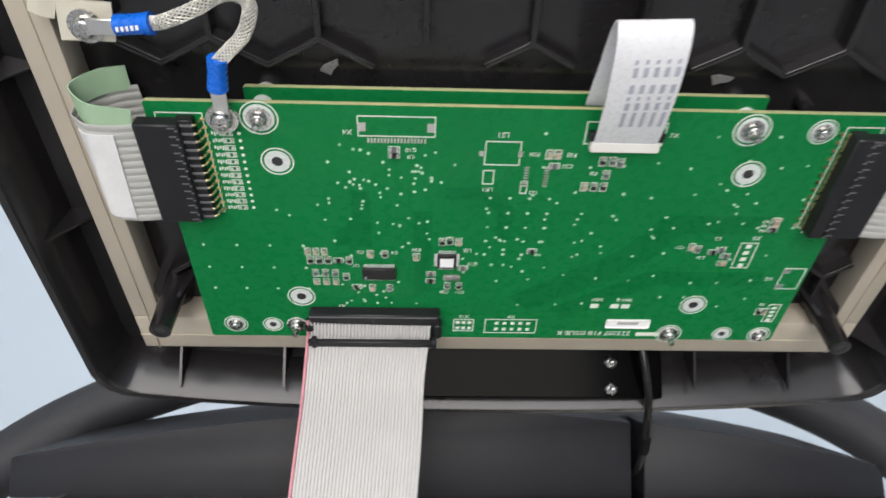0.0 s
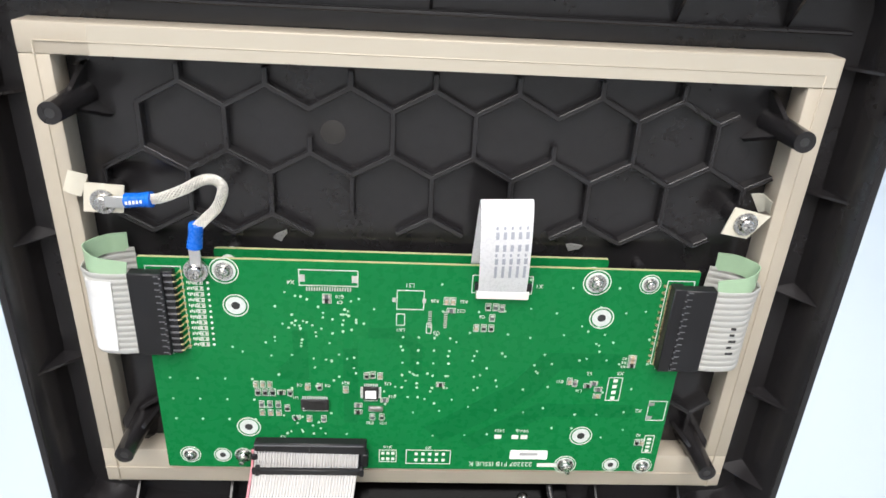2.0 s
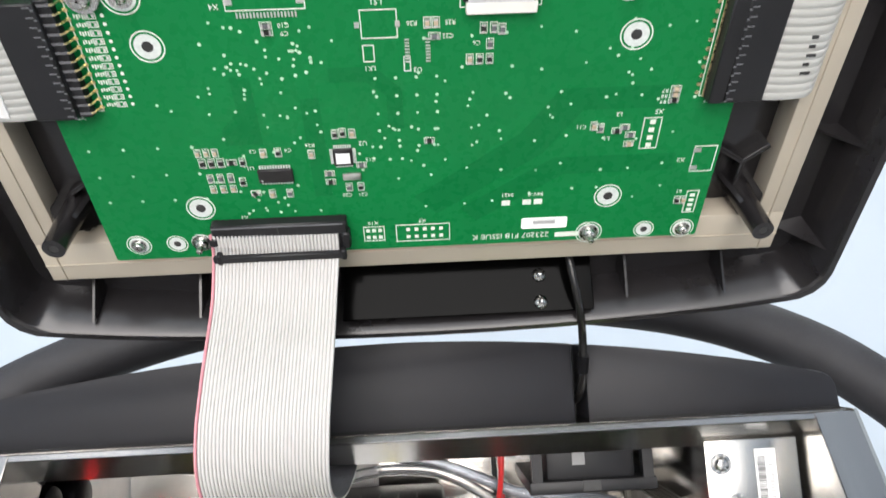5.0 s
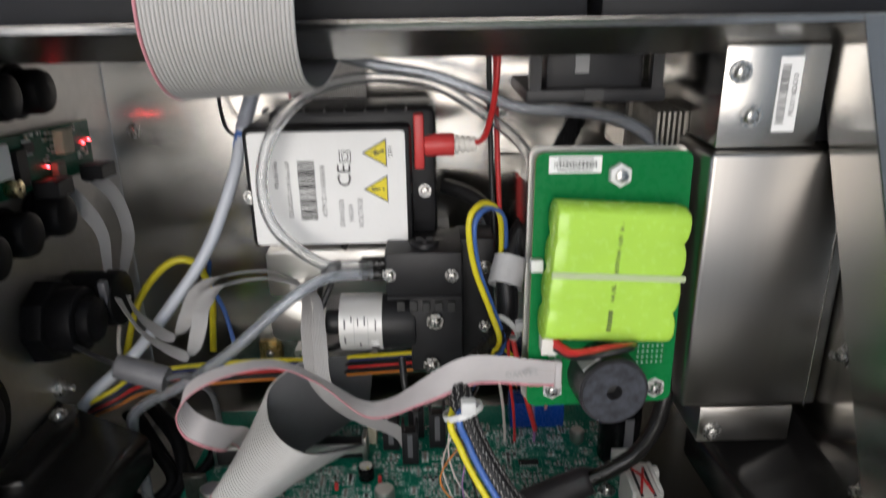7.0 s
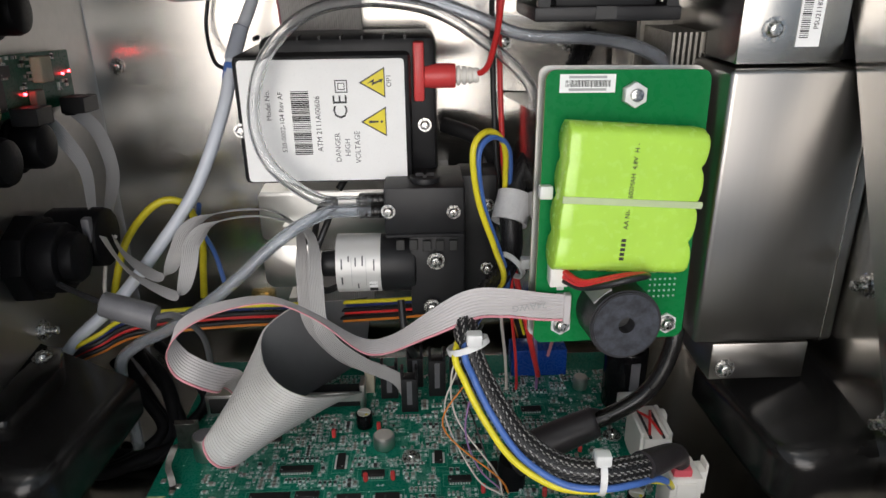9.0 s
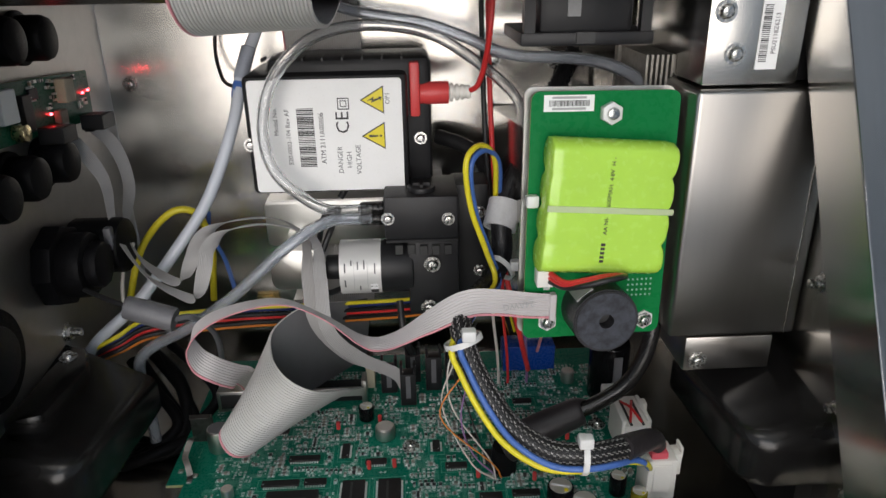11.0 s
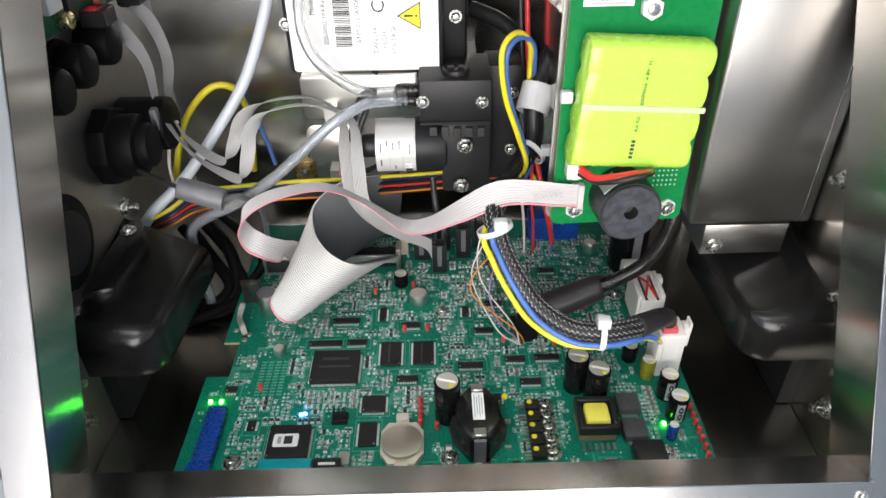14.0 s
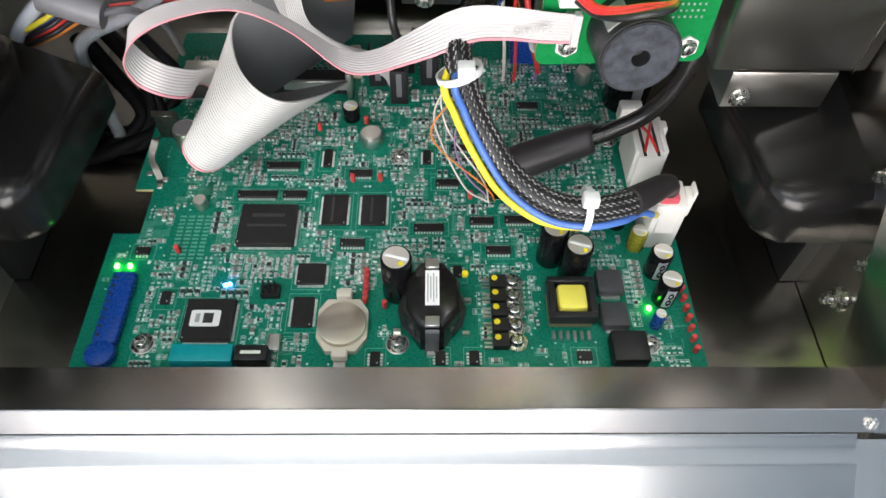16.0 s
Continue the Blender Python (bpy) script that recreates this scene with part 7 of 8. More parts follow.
for s in (-1, 1):
    for i in range(30):
        q = (i - 14.5) / 15
        for k in range(2):
            d = 0.0172 + 0.0042 * k
            ln = rnd.uniform(0.0022, 0.0040)
            add_box(tr, -0.0622 + 0.0120 * q, 0.0612 + s * (d - 0.0012), 0.00002, ln, 0.0003, 0.00004, 1)
            add_box(tr, -0.0622 + s * (d + 0.0004), 0.0612 + 0.0108 * q, 0.00002, ln, 0.0003, 0.00004, 0)
part("via", bm, SILK2, main, kind="stuff")
part("copper_track", tr, PCB2_TRACK, main, kind="stuff")
for i in range(9):
    for j in range(3):
        part("bare_pad", bbox(bm_new(), (-0.0690 + 0.0034 * i, 0.0345 + 0.0040 * j, 0.0003), (0.0014, 0.0026, 0.0005)), TIN, main)

# ---------------------------------------------------------------- hoses, wires and looms
def hollow(bm, pts, r, bore, seg=14, steps=8):
    """A tube with a wall: outer and inner skin joined at both ends."""
    path = [Vector(q) for q in spline(pts, steps)]
    n = len(path)
    side = Vector((0, 0, 1))
    outer, inner = [], []
    for i, q in enumerate(path):
        t = (path[min(i + 1, n - 1)] - path[max(i - 1, 0)]).normalized()
        side = (side - t * side.dot(t)).normalized()
        w = t.cross(side)
        ring = [side * math.cos(2 * math.pi * k / seg) + w * math.sin(2 * math.pi * k / seg) for k in range(seg)]
        outer.append([q + d * r for d in ring])
        inner.append([q + d * bore for d in ring])
    bloops(bm, outer + inner[::-1], False, False)
    bm.verts.ensure_lookup_table()
    a, b = bm.verts[:seg], bm.verts[-seg:]
    for k in range(seg):
        bm.faces.new((a[k], a[(k + 1) % seg], b[(k + 1) % seg], b[k]))
    return bm


def hose(name, pts, r, m_, label, category="hose", group="", bore=None):
    bm = hollow(bm_new(), pts, r, bore) if bore else btube(bm_new(), pts, r, 12, 8)
    return solid(name, bm, m_, label, category, group)


for pts, bore, m_, label, z in (
        ([(0.084, 0.196, 0.120), (0.077, 0.194, 0.145), (0.070, 0.190, 0.163), (0.062, 0.186, 0.181), (0.037, 0.182, 0.202), (0.012, 0.174, 0.216), (-0.020, 0.160, 0.221), (-0.045, 0.148, 0.2155), (-0.064, 0.143, 0.197), (-0.071, 0.141, 0.171), (-0.065, 0.139, 0.149), (-0.045, 0.138, 0.132), (-0.028, 0.142, 0.1285), (-0.016, 0.145, 0.1285)],
         0.0023, CLEAR, "clear plastic air hose looping over the module", 0.1285),
        ([(-0.016, 0.145, 0.1225), (-0.028, 0.142, 0.1235), (-0.042, 0.134, 0.1250), (-0.062, 0.127, 0.115), (-0.090, 0.120, 0.092), (-0.117, 0.121, 0.073), (-0.136, 0.125, 0.062), (-0.1480, 0.127, 0.052), (-0.1500, 0.126, 0.040), (-0.1470, 0.122, 0.022), (-0.146, 0.120, 0.002)],
         0.0022, GREYTUBE, "clear bluish plastic hose running down past the main board", 0.1225)):
    h = thing("air_hose", label, "hose")
    part("tube", hollow(bm_new(), pts, 0.0031, bore - 0.0002), m_, h)
    bm = bm_new()
    bcyl(bm, (-0.0195, 0.1445, z), 0.0017, 0.0130, "x", 16)
    for k in range(4):
        bcyl(bm, (-0.0240 + 0.0030 * k, 0.1443, z), 0.0035, 0.0012, "x", 20, bev=0.0003)
    part("barbed_end", bm, GLOSSBLACK, h, "black ribbed hose barb")
hose("air_hose", [(0.1165, 0.110, 0.172), (0.1165, 0.112, 0.184), (0.1135, 0.120, 0.1955), (0.1050, 0.138, 0.2010), (0.090, 0.155, 0.2030), (0.058, 0.168, 0.2040), (0.034, 0.172, 0.213), (0.012, 0.180, 0.2200), (-0.02, 0.19, 0.225), (-0.04, 0.20, 0.23)],
     0.0032, GREYTUBE, "clear grey plastic hose along the top of the back panel", bore=0.0021)
hose("air_hose", [(-0.076, 0.214, 0.240), (-0.079, 0.205, 0.222), (-0.089, 0.190, 0.195), (-0.094, 0.176, 0.169), (-0.109, 0.162, 0.132), (-0.128, 0.151, 0.105), (-0.150, 0.141, 0.079), (-0.168, 0.132, 0.064), (-0.176, 0.128, 0.055)],
     0.0033, MILKY, "pale blue-grey plastic hose hanging beside the module")
solid("hose_clip", btube(bm_new(), [(-0.0902, 0.1872, 0.1898), (-0.0915, 0.1835, 0.1820)], 0.0037, 12, 4), BLUEWIRE, "blue tape band on the pale hose", "clip")
solid("hose_joint", btube(bm_new(), [(-0.0850, 0.1955, 0.2075), (-0.0898, 0.1880, 0.1915)], 0.0042, 12, 4), GREYTUBE, "grey plastic hose joint on the pale hose", "joint")
hose("black_wire", [(-0.098, 0.222, 0.250), (-0.106, 0.222, 0.225), (-0.110, 0.220, 0.205), (-0.106, 0.212, 0.189), (-0.098, 0.200, 0.186), (-0.092, 0.192, 0.187)], 0.0011, BLACKWIRE, "thin black wire beside the pale hose", "wire")


def tie_ring(pts, r, head, label="white nylon cable tie"):
    t = thing("cable_tie", label, "cable tie", at(*pts[0]), "cable ties")
    a, b = Vector(pts[0]), Vector(pts[1])
    d = (b - a).normalized()
    q = d.to_track_quat("Z", "Y").to_matrix().to_4x4()
    part("band", bring(bm_new(), (0, 0, -0.0013), r, r + 0.0009, 0.0026, 22, q), NYLON, t)
    part("head", bbox(bm_new(), head, (0.0062, 0.0052, 0.0052), 0.0008), NYLON, t)
    return t


RIBBON_GREY = mat("dull_grey_ribbon", (0.40, 0.39, 0.385), 0.42, 0, 0.06, 90)
# thin grey ribbons from the side board down to the main board
EDGE, OUT_, WIDE = (-0.32, 0.86, -0.20), (0.75, 0.66, 0.0), (0.85, 0.45, 0.1)
rib_a = [((-0.172, 0.1500, 0.1706), OUT_), ((-0.1665, 0.1530, 0.1605), OUT_), ((-0.161, 0.1570, 0.1430), (0.4, 0.9, -0.1)), ((-0.155, 0.1440, 0.1200), (-0.05, 0.9, -0.2)), ((-0.136, 0.125, 0.103), EDGE), ((-0.1130, 0.1135, 0.0945), (0.0, 0.95, 0.1)), ((-0.1070, 0.1135, 0.0955), (0.6, 0.8, 0.2)),
         ((-0.1035, 0.1180, 0.107), WIDE), ((-0.1020, 0.1270, 0.1165), (0.75, 0.6, -0.2)), ((-0.0920, 0.1380, 0.1215), (0.1, 0.9, -0.2)), ((-0.0716, 0.1455, 0.1205), EDGE), ((-0.0510, 0.1440, 0.1120), (0.3, 0.9, -0.1)), ((-0.0480, 0.1360, 0.0900), WIDE), ((-0.045, 0.128, 0.064), (0.8, 0.4, 0)), ((-0.030, 0.138, 0.040), (0.8, 0.4, 0.3)), ((-0.010, 0.148, 0.022), (0.8, 0.3, 0.2)), ((-0.004, 0.150, 0.010), (0.8, 0.3, 0.2))]
rib_b = [((-0.172, 0.1800, 0.1700), OUT_), ((-0.164, 0.1850, 0.1560), OUT_), ((-0.159, 0.1820, 0.1350), (0.5, 0.85, 0.0)), ((-0.156, 0.1620, 0.1190), (0.0, 0.9, -0.2)), ((-0.147, 0.146, 0.106), EDGE), ((-0.1260, 0.1280, 0.0985), (0.0, 0.95, 0.1)), ((-0.1180, 0.1270, 0.0985), (0.6, 0.8, 0.2)),
         ((-0.1130, 0.1300, 0.108), WIDE), ((-0.1090, 0.1390, 0.117), (0.75, 0.6, -0.2)), ((-0.0960, 0.1500, 0.1215), (0.1, 0.9, -0.2)), ((-0.0720, 0.1560, 0.1200), EDGE), ((-0.0580, 0.1550, 0.1080), (0.3, 0.9, -0.1)), ((-0.0570, 0.1500, 0.0850), WIDE), ((-0.054, 0.145, 0.060), (0.8, 0.4, 0)), ((-0.038, 0.152, 0.034), (0.8, 0.4, 0.2)), ((-0.018, 0.163, 0.018), (0.8, 0.3, 0.2))]
for rows, label in ((rib_a, "narrow grey ribbon cable drooping from the side board"), (rib_b, "narrow grey ribbon cable behind the first one")):
    t = thing("narrow_ribbon", label, "cable", group="narrow ribbons")
    part("ribbon_body", bribbon(bm_new(), rows, 9, 0.00084, steps=8, thick=0.00022), RIBBON_GREY, t)
    part("plug", bbox(bm_new(), rows[0][0], (0.005, 0.010, 0.006), 0.0004, 1), BLACK, t)

# pale ribbon with a pink edge from the battery board
pink = [((0.0665, 0.0755, 0.1015), (0, 0, 1)), ((0.055, 0.0735, 0.1035), (0, 0.1, 1)), ((0.041, 0.0715, 0.1065), (0, 0.2, 1)), ((0.026, 0.0690, 0.1075), (0.1, 0.5, 0.9)), ((0.008, 0.0690, 0.0985), (0.2, 0.8, 0.6)), ((-0.009, 0.0740, 0.0870), (0.2, 0.95, 0.2)), ((-0.022, 0.0790, 0.0850), (0, 1, -0.1)),
        ((-0.041, 0.0850, 0.0955), (-0.2, 1, -0.25)), ((-0.060, 0.0860, 0.1035), (-0.2, 1, -0.2)), ((-0.082, 0.0850, 0.1010), (-0.1, 1, -0.05)), ((-0.0975, 0.0830, 0.0945), (0.02, 0.97, 0.2)), ((-0.1030, 0.0810, 0.0865), (0.0, 0.88, 0.45)), ((-0.1005, 0.0805, 0.0770), (0.05, 0.75, 0.65)), ((-0.0935, 0.0820, 0.0700), (0.1, 0.62, 0.78)), ((-0.0880, 0.0920, 0.0600), (0.3, 0.5, 0.8)), ((-0.0885, 0.1100, 0.0480), (0.7, 0.2, 0.5)), ((-0.088, 0.125, 0.030), (1, 0, 0.2)), ((-0.087, 0.132, 0.010), (1, 0, 0))]
pr = thing("pink_edged_ribbon", "pale grey ribbon cable with a pink edge from the battery board", "cable")
part("ribbon_body", bribbon(bm_new(), pink, 10, 0.00127, 1, 10, 9, 0.00032), RIBBON_PALE, pr)
part("pink_edge", bribbon(bm_new(), pink, 10, 0.00127, 0, 1, 9, 0.00034), PINK, pr)
lettering("24AWG", 0.0042, GREYINK, pr, at(0.0500, 0.0702, 0.1052) @ FACE @ rot("z", 186))
part("plug", bbox(bm_new(), (0.0668, 0.0758, 0.1012), (0.0030, 0.0040, 0.0136), 0.0004, 1), RIBBON_PALE, pr)

# the wide ribbon where it rolls over towards the main board
roll = thing("rolled_ribbon", "wide grey ribbon cable rolled over onto the main board", "cable")
# its right edge (rim of the roll) and its left, red edge, from the rear panel round to the header
RIM = [(-0.026, 0.196, 0.050), (-0.0400, 0.172, 0.060), (-0.0600, 0.1500, 0.0690), (-0.0752, 0.1310, 0.0650), (-0.0735, 0.1130, 0.0585), (-0.0635, 0.0970, 0.0545), (-0.0500, 0.0950, 0.0475), (-0.0364, 0.1180, 0.0320), (-0.0300, 0.1500, 0.0120)]
NIP = [(-0.032, 0.196, 0.006), (-0.0480, 0.172, 0.008), (-0.0720, 0.1350, 0.0140), (-0.0895, 0.1000, 0.0300), (-0.0965, 0.0815, 0.0345), (-0.0935, 0.0745, 0.0285), (-0.0870, 0.0755, 0.0230), (-0.0800, 0.0880, 0.0200), (-0.0700, 0.1420, 0.0090)]
rim_, nip_ = [Vector(q) for q in spline(RIM, 14)], [Vector(q) for q in spline(NIP, 14)]


def roll_mesh(bm, first, last):
    """Wires first..last of the sheet between the two edges, each a rounded ridge."""
    fr = []
    for i in range(first, last):
        fr += [((i + f) / WIRES, h) for f, h in ((0.03, -0.5), (0.2, 0.6), (0.5, 1.0), (0.8, 0.6), (0.97, -0.5))]
    up, dn = [], []
    n = len(rim_)
    for k in range(n):
        a, b = nip_[k], rim_[k]
        t = (rim_[min(k + 1, n - 1)] - rim_[max(k - 1, 0)] + nip_[min(k + 1, n - 1)] - nip_[max(k - 1, 0)]).normalized()
        nr = (b - a).cross(t).normalized()
        up.append([bm.verts.new(a.lerp(b, f) - nr * (0.0004 + 0.00026 * h)) for f, h in fr])
        dn.append([bm.verts.new(a.lerp(b, f) + nr * (0.0004 + 0.00012 * h)) for f, h in fr])
    m = len(fr)
    for k in range(n - 1):
        for j in range(m - 1):
            bm.faces.new((up[k][j], up[k][j + 1], up[k + 1][j + 1], up[k + 1][j]))
            bm.faces.new((dn[k][j], dn[k + 1][j], dn[k + 1][j + 1], dn[k][j + 1]))
        for j in (0, m - 1):
            bm.faces.new((up[k][j], up[k + 1][j], dn[k + 1][j], dn[k][j]))
    return bm


part("ribbon_body", roll_mesh(bm_new(), 1, WIRES), RIBBON_WHITE, roll)


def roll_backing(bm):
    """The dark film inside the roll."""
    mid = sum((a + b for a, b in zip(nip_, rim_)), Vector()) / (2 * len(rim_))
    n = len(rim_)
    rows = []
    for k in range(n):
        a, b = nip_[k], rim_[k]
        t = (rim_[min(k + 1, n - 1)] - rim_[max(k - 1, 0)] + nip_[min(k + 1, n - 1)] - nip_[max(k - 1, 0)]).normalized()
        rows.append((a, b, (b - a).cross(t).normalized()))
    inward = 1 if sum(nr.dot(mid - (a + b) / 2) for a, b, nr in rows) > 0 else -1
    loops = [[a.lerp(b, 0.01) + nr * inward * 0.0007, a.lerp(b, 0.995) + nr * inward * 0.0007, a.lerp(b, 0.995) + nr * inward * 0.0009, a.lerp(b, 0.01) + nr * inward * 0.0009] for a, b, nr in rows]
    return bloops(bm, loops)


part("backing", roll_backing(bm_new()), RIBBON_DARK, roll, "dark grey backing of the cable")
part("red_edge", roll_mesh(bm_new(), 0, 1), PINK, roll)

# sensor lead with a grey ferrite sleeve
fer = thing("ferrite_lead", "grey moulded ferrite sleeve on a thin lead", "cable")
part("sleeve", btube(bm_new(), [(-0.1360, 0.0978, 0.0975), (-0.1355, 0.0978, 0.0974), (-0.1160, 0.0964, 0.0913), (-0.1155, 0.0964, 0.0912)], [0.0036, 0.0056, 0.0060, 0.0060, 0.0054], 18, 6), GREYCABLE, fer)
part("lead", btube(bm_new(), [(-0.170, 0.112, 0.1080), (-0.155, 0.104, 0.1035), (-0.1355, 0.0978, 0.0974)], 0.0013, 8), BLACKWIRE, fer)
part("lead", btube(bm_new(), [(-0.1155, 0.0964, 0.0912), (-0.1080, 0.105, 0.0870), (-0.1050, 0.125, 0.0650), (-0.112, 0.150, 0.030)], 0.0016, 8), GREYCABLE, fer)

# brass earth lug on the back panel
lug = thing("earth_lug", "small brass earth lug with a screw on the back panel", "terminal", face(-0.0985, 0.2285, 0.0330))
BRASS = mat("aged_brass", (0.62, 0.46, 0.20), 0.28, 1.0, 0.15, 300)
part("bracket", bbox(bm_new(), (0.0, -0.0010, 0.0012), (0.0150, 0.0170, 0.0024), 0.0006, 1), BRASS, lug)
part("ring", bring(bm_new(), (0, 0, 0.0024), 0.0022, 0.0066, 0.0022, 24), BRASS, lug)
part("screw", SCREW, ZINC, lug, m=at(0, 0, 0.0030))
# coloured wires across the foot of the back panel
NAVYWIRE = mat("navy_wire", (0.02, 0.03, 0.13), 0.38, 0, 0.1, 200)
for k, (m_, name_) in enumerate(((YELLOWWIRE, "yellow_wire"), (NAVYWIRE, "navy_wire"), (BLACKWIRE, "black_wire"), (REDWIRE, "red_wire"), (BLACKWIRE, "black_wire"), (ORANGEWIRE, "orange_wire"))):
    dz, dy = 0.0025 * (2 - k), 0.0016 * (k % 2)
    hose(name_, [(-0.178, 0.128 + dy, 0.052 + dz * 0.6), (-0.160, 0.130 + dy, 0.060 + dz * 0.8), (-0.144, 0.140 + dy, 0.0645 + dz), (-0.102, 0.152 + dy, 0.0625 + dz), (-0.056, 0.166 + dy, 0.056 + dz), (-0.012, 0.184 + dy, 0.048 + dz), (0.030, 0.196 + dy, 0.044 + dz), (0.060, 0.205 + dy, 0.036 + dz), (0.070, 0.206 + dy, 0.010 + dz)],
         0.00125, m_, "insulated wire running along the back panel", "wire", "wires along the panel")
hose("yellow_wire", [(-0.168, 0.168, 0.058), (-0.165, 0.170, 0.072), (-0.155, 0.174, 0.099), (-0.137, 0.178, 0.1180), (-0.123, 0.182, 0.1150), (-0.119, 0.186, 0.093), (-0.122, 0.190, 0.073), (-0.124, 0.19, 0.055)], 0.0021, YELLOWWIRE, "thick yellow wire in a standing loop", "wire")
hose("white_wire", [(-0.150, 0.150, 0.110), (-0.160, 0.160, 0.098), (-0.165, 0.158, 0.075), (-0.160, 0.150, 0.055)], 0.0011, WHITEWIRE, "thin white wire at the side panel", "wire")
hose("blue_wire", [(-0.122, 0.200, 0.110), (-0.120, 0.190, 0.100), (-0.110, 0.178, 0.088), (-0.104, 0.17, 0.07)], 0.0013, BLUEWIRE, "thin blue wire behind the yellow loop", "wire")
hose("black_wire", [(-0.060, 0.190, 0.075), (-0.052, 0.165, 0.100), (-0.044, 0.145, 0.125), (-0.036, 0.140, 0.130), (-0.042, 0.150, 0.115), (-0.050, 0.142, 0.095), (-0.046, 0.140, 0.082), (-0.038, 0.150, 0.079)], 0.0017, BLACKWIRE, "black motor wire curling round the pump", "wire")
hose("black_wire", [(0.014, 0.186, 0.142), (-0.006, 0.192, 0.146), (-0.026, 0.196, 0.138), (-0.040, 0.190, 0.120)], 0.0020, BLACKWIRE, "black wire behind the pump", "wire")
hose("black_wire", [(0.020, 0.215, 0.150), (0.036, 0.205, 0.146), (0.046, 0.195, 0.138), (0.050, 0.18, 0.125)], 0.0045, BLACKWIRE, "thick black cable behind the pump", "wire")
hose("black_wire", [(-0.006, 0.150, 0.070), (-0.004, 0.142, 0.052), (0.000, 0.150, 0.036), (0.000, 0.170, 0.024)], 0.0020, BLACKWIRE, "black motor lead down to the main board", "wire")
# red high-voltage wire and its pair
hose("red_wire", [(0.034, 0.1740, 0.1840), (0.0405, 0.168, 0.1885), (0.0440, 0.160, 0.204), (0.0455, 0.154, 0.220), (0.047, 0.156, 0.240), (0.05, 0.170, 0.249)], 0.0015, REDWIRE, "red high-voltage wire rising to the top panel", "wire")
hose("red_wire", [(0.0490, 0.200, 0.245), (0.0490, 0.192, 0.200), (0.0500, 0.178, 0.150), (0.0510, 0.158, 0.1180), (0.0520, 0.142, 0.098), (0.060, 0.13, 0.06), (0.07, 0.15, 0.02)], 0.0015, REDWIRE, "red wire dropping behind the loom", "wire")
hose("black_wire", [(0.0450, 0.200, 0.245), (0.0455, 0.194, 0.200), (0.0465, 0.180, 0.150), (0.0480, 0.160, 0.1180), (0.0500, 0.144, 0.098)], 0.0015, BLACKWIRE, "black wire dropping behind the loom", "wire")

# upper loom: black sleeve, yellow and blue pair, ties
up = [(0.100, 0.205, 0.200), (0.080, 0.178, 0.172), (0.069, 0.160, 0.155), (0.056, 0.149, 0.138), (0.0505, 0.138, 0.122), (0.0500, 0.130, 0.106), (0.0430, 0.117, 0.097), (0.0310, 0.093, 0.097), (0.0240, 0.0735, 0.0992)]
low = [(0.0240, 0.0735, 0.0992), (0.0235, 0.0631, 0.0973), (0.0269, 0.0579, 0.0853), (0.0350, 0.0520, 0.0695), (0.0451, 0.0424, 0.0585), (0.0597, 0.0340, 0.0524), (0.0744, 0.0303, 0.0526), (0.0880, 0.0336, 0.0515), (0.0990, 0.0420, 0.0465)]


FLECK = mat("pale_braid_thread", (0.28, 0.27, 0.26), 0.5, 0, 0.3, 900, pieces=0.5)


def braid_tube(name, pts, R, label, pale_threads=True):
    t = thing(name, label, "cable loom")
    part("core", btube(bm_new(), pts, R * 0.94, 14, 8), BLACKWIRE, t)
    path = [Vector(q) for q in spline(pts, 12)]
    bm, dk = bm_new(), bm_new()
    side = Vector((0, 1, 0.3))
    for i, q in enumerate(path):
        tg = (path[min(i + 1, len(path) - 1)] - path[max(i - 1, 0)]).normalized()
        side = (side - tg * side.dot(tg)).normalized()
        w = tg.cross(side)
        for ph in range(20):
            a = (ph + 0.5 * (i % 2)) * 2 * math.pi / 20
            d = side * math.cos(a) + w * math.sin(a)
            u = (tg + d.cross(tg) * (0.25 if (i + ph) % 2 else -0.25)).normalized()
            m = Matrix((u, d.cross(u), d)).transposed().to_4x4()
            m.translation = q + d * R
            pale = (i + ph) % 2 == 0
            bbox(bm if pale else dk, (0, 0, 0), (0.0012, 0.00034, 0.0005) if pale else (0.0018, 0.0008, 0.0006), m=m)
    if pale_threads:
        part("pale_fleck", bm, FLECK, t, kind="stuff")
    else:
        bm.free()
    part("dark_fleck", dk, BLACK, t, kind="stuff")
    return t


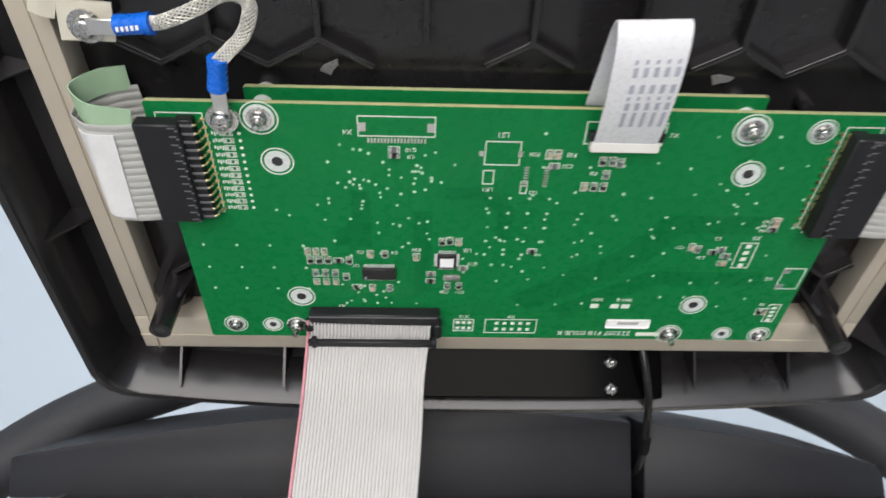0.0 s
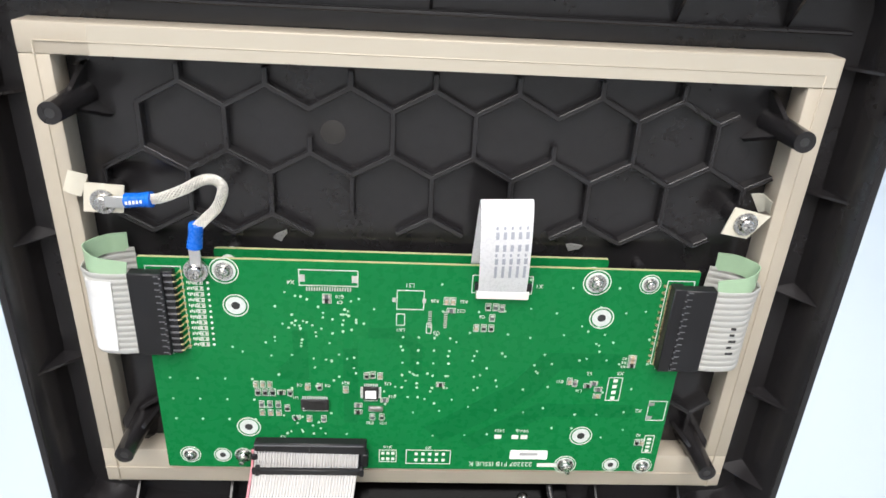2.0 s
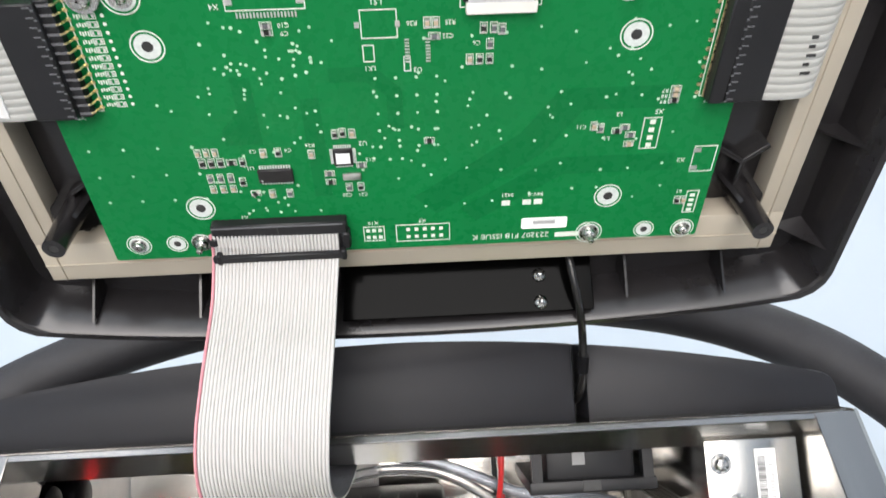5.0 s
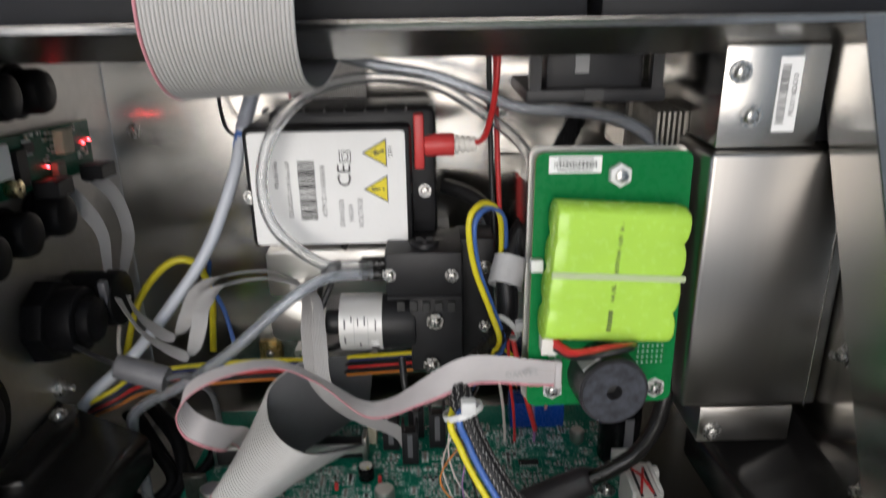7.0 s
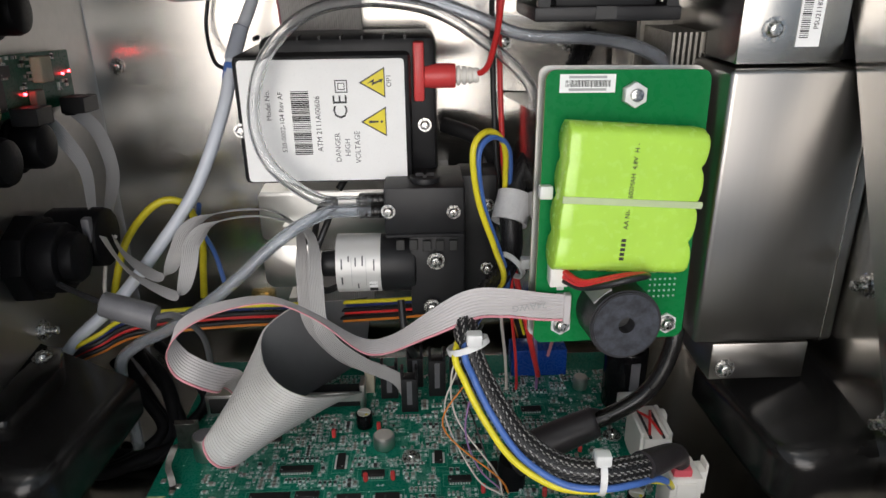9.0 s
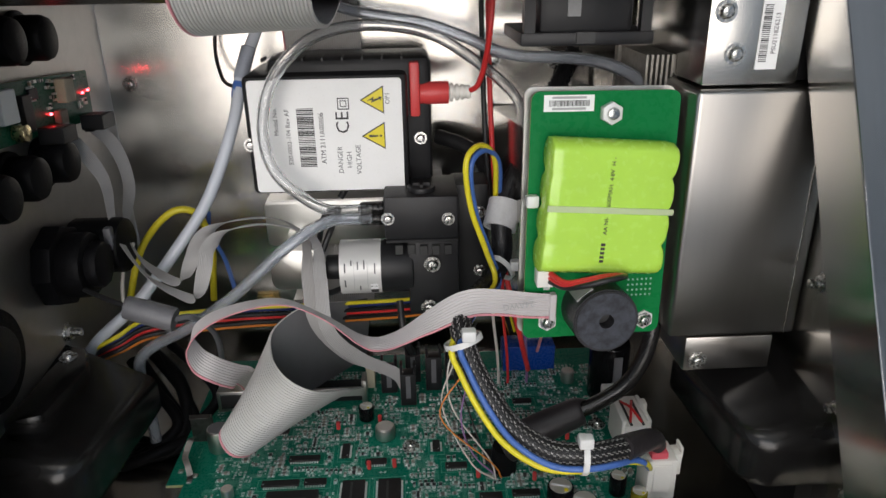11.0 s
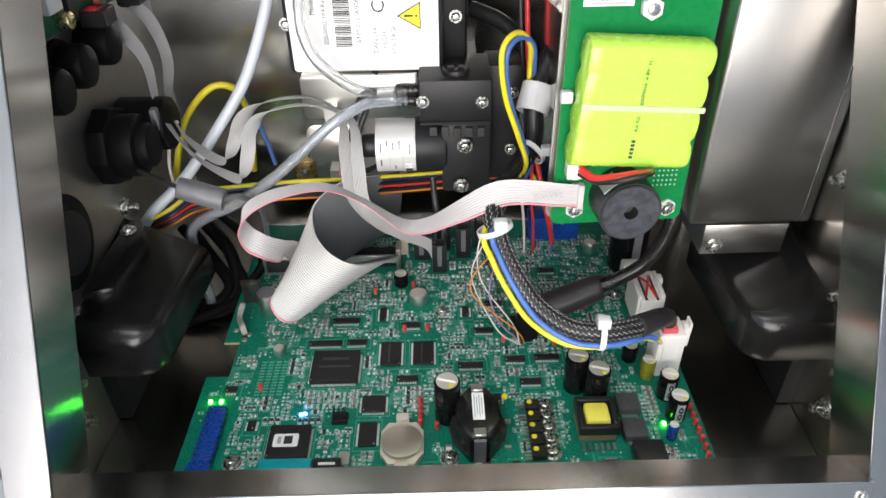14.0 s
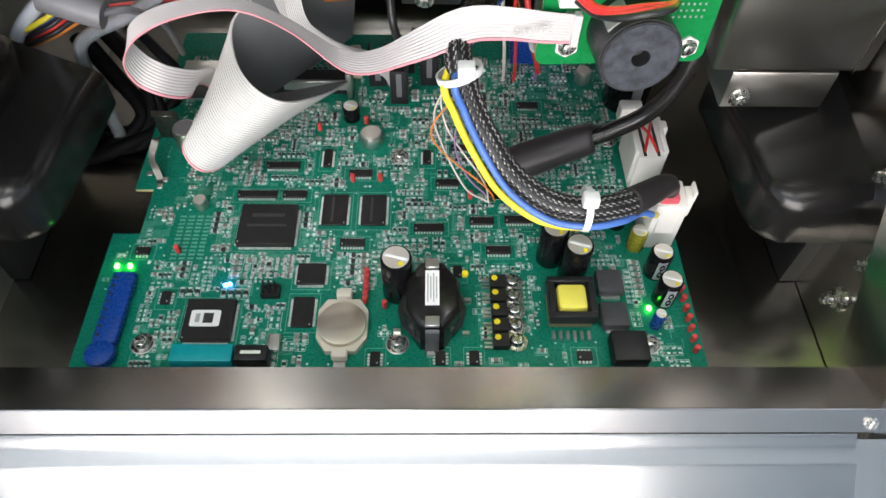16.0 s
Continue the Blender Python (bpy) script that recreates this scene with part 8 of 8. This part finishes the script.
braid_tube("upper_loom", up, 0.0052, "black braided cable loom behind the battery board", False)
lm = braid_tube("lower_loom", low, 0.0048, "black braided loom with pale flecks across the main board")
part("heat_shrink", btube(bm_new(), [(0.0920, 0.0355, 0.0505), (0.1020, 0.0440, 0.0462), (0.1090, 0.0500, 0.0432), (0.1140, 0.0540, 0.0400), (0.1165, 0.0555, 0.0350)], [0.0060, 0.0056, 0.0052, 0.0046, 0.0040], 16, 6), SHRINK, lm, "black heat-shrink sleeve")
for m_, name_, off in ((YELLOWWIRE, "yellow_wire", (-0.0046, -0.0056, -0.0040)), (BLUEWIRE, "blue_wire", (-0.0010, -0.0068, -0.0022))):
    o = Vector(off)
    pts = [(0.050, 0.150, 0.106), (0.048, 0.144, 0.132), (0.0455, 0.130, 0.158), (0.0370, 0.118, 0.1680), (0.0295, 0.110, 0.1620), (0.0320, 0.113, 0.138), (0.0405, 0.117, 0.112), (0.0440, 0.110, 0.099), (0.0320, 0.090, 0.0970)]
    k = 0.0032 if m_ is BLUEWIRE else 0.0
    pts = [(x + k * 0.8, y + k, z - k) for x, y, z in pts] + [tuple(Vector(q) + o) for q in low[1:]] + [(0.104, 0.038, 0.040), (0.110, 0.046, 0.030)]
    hose(name_, pts, 0.00145, m_, "insulated earth wire looping up and along the loom", "wire", "loom wires")
bm = bring(bm_new(), (0, 0, -0.0075), 0.0074, 0.0090, 0.0150, 30)
solid("tape_band", bm, mat("grey_tape", (0.58, 0.58, 0.59), 0.4), "grey tape band round the upper loom", "tape", m=at(0.0512, 0.1395, 0.1240) @ Vector((0.0055, 0.011, 0.016)).to_track_quat("Z", "Y").to_matrix().to_4x4())
tie_ring(((0.0490, 0.122, 0.1010), (0.0430, 0.117, 0.0970)), 0.0070, (0.0070, -0.0040, 0.0030))
tie_ring(((0.0240, 0.0605, 0.0935), (0.0269, 0.0579, 0.0853)), 0.0080, (0.0020, -0.0070, 0.0070))
tie_ring(((0.0735, 0.0305, 0.0526), (0.0780, 0.0303, 0.0524)), 0.0080, (0.0000, -0.0030, 0.0090))

# black moulded lead in front of the buzzer
boot = thing("moulded_lead", "black moulded cable boot on a thick black lead", "cable")
part("boot", btube(bm_new(), [(0.0480, 0.0860, 0.0140), (0.0540, 0.0860, 0.0180), (0.0720, 0.0870, 0.0270), (0.0860, 0.0880, 0.0330), (0.0880, 0.0880, 0.0338)], [0.0085, 0.0088, 0.0080, 0.0074, 0.0052], 20, 8), SHRINK, boot)
part("lead", btube(bm_new(), [(0.0860, 0.0880, 0.0330), (0.0980, 0.0890, 0.0385), (0.1100, 0.0900, 0.0470), (0.1185, 0.0910, 0.0620), (0.1220, 0.0930, 0.0800), (0.1210, 0.1000, 0.1000)], 0.0040, 14, 8), GLOSSBLACK, boot)
part("foot", btube(bm_new(), [(0.0480, 0.0860, 0.0140), (0.0470, 0.0860, 0.0060), (0.0470, 0.0860, 0.0)], 0.0070, 14, 4), RUBBER, boot)
# thin wires from under the tie to the main board
rw = random.Random(8)
for m_, name_ in ((PURPLEWIRE, "purple_wire"), (WHITEWIRE, "white_wire"), (ORANGEWIRE, "orange_wire"), (WHITEWIRE, "white_wire"), (BLACKWIRE, "black_wire")):
    j = rw.uniform
    hose(name_, [(0.030 + j(-0.004, 0.004), 0.098, 0.082), (0.024 + j(-0.010, 0.006), 0.096 + j(-0.004, 0.006), 0.058), (0.022 + j(-0.010, 0.008), 0.094 + j(-0.008, 0.008), 0.032), (0.032 + j(-0.004, 0.008), 0.082 + j(-0.004, 0.004), 0.010), (0.044 + j(-0.003, 0.003), 0.078 + j(-0.003, 0.003), 0.0015)],
         0.00045, m_, "thin insulated wire down to the main board", "wire", "thin board wires")
for m_, name_, dx in ((REDWIRE, "red_wire", 0), (WHITEWIRE, "white_wire", -0.006), (PURPLEWIRE, "purple_wire", 0.012)):
    hose(name_, [(0.052 + dx, 0.140, 0.095), (0.054 + dx, 0.150, 0.060), (0.058 + dx, 0.160, 0.030), (0.060 + dx, 0.165, 0.008), (0.060 + dx, 0.165, 0.001)], 0.0009, m_, "thin wire behind the loom", "wire", "thin board wires")
hose("pink_wire", [(0.070, 0.176, 0.020), (0.069, 0.170, 0.034), (0.075, 0.166, 0.044), (0.081, 0.168, 0.036), (0.080, 0.174, 0.018)], 0.0010, PINK, "pink wire in a small loop before the blue relay", "wire")
# battery leads
for m_, name_, dz in ((REDWIRE, "red_wire", 0), (REDWIRE, "red_wire", 0.0026), (BLACKWIRE, "black_wire", 0.0050)):
    hose(name_, [(0.064, 0.0720, 0.1200 - dz * 0.8), (0.069, 0.0630, 0.1195 - dz * 0.5), (0.075, 0.0575 - dz * 0.6, 0.1225 - dz * 0.2), (0.083, 0.0560 - dz * 0.8, 0.1248), (0.091, 0.0575 - dz * 0.6, 0.1245 + dz * 0.1), (0.096, 0.0640, 0.1210)], 0.0013, m_, "short battery lead above the buzzer", "wire", "battery leads")
solid("battery_plug", bbox(bm_new(), (0.0620, 0.0750, 0.1180), (0.0075, 0.0080, 0.0095), 0.0006), WHITE, "small white battery plug", "plug")

# invented black leads that fill the dark floor gap beside the main board
for k, (x, y, dx, r) in enumerate(((-0.134, 0.110, 0.003, 0.0038), (-0.127, 0.116, -0.002, 0.0030), (-0.140, 0.112, 0.002, 0.0034), (-0.131, 0.122, -0.004, 0.0042), (-0.122, 0.130, 0.003, 0.0030))):
    hose("filler_lead", [(x - 0.030, y + 0.050, 0.030), (x - 0.012, y + 0.036, 0.010 + 0.003 * k), (x + dx, y + 0.022, -0.004 + 0.003 * k), (x - 0.010 - dx, y + 0.008, -0.009 + r), (x - 0.026 - dx, y + 0.004, -0.0127 + r), (x - 0.040, y + 0.006, -0.0127 + r)],
         r, RUBBER, "added black rubber-covered lead to darken the cabinet floor", "cable", "floor leads")
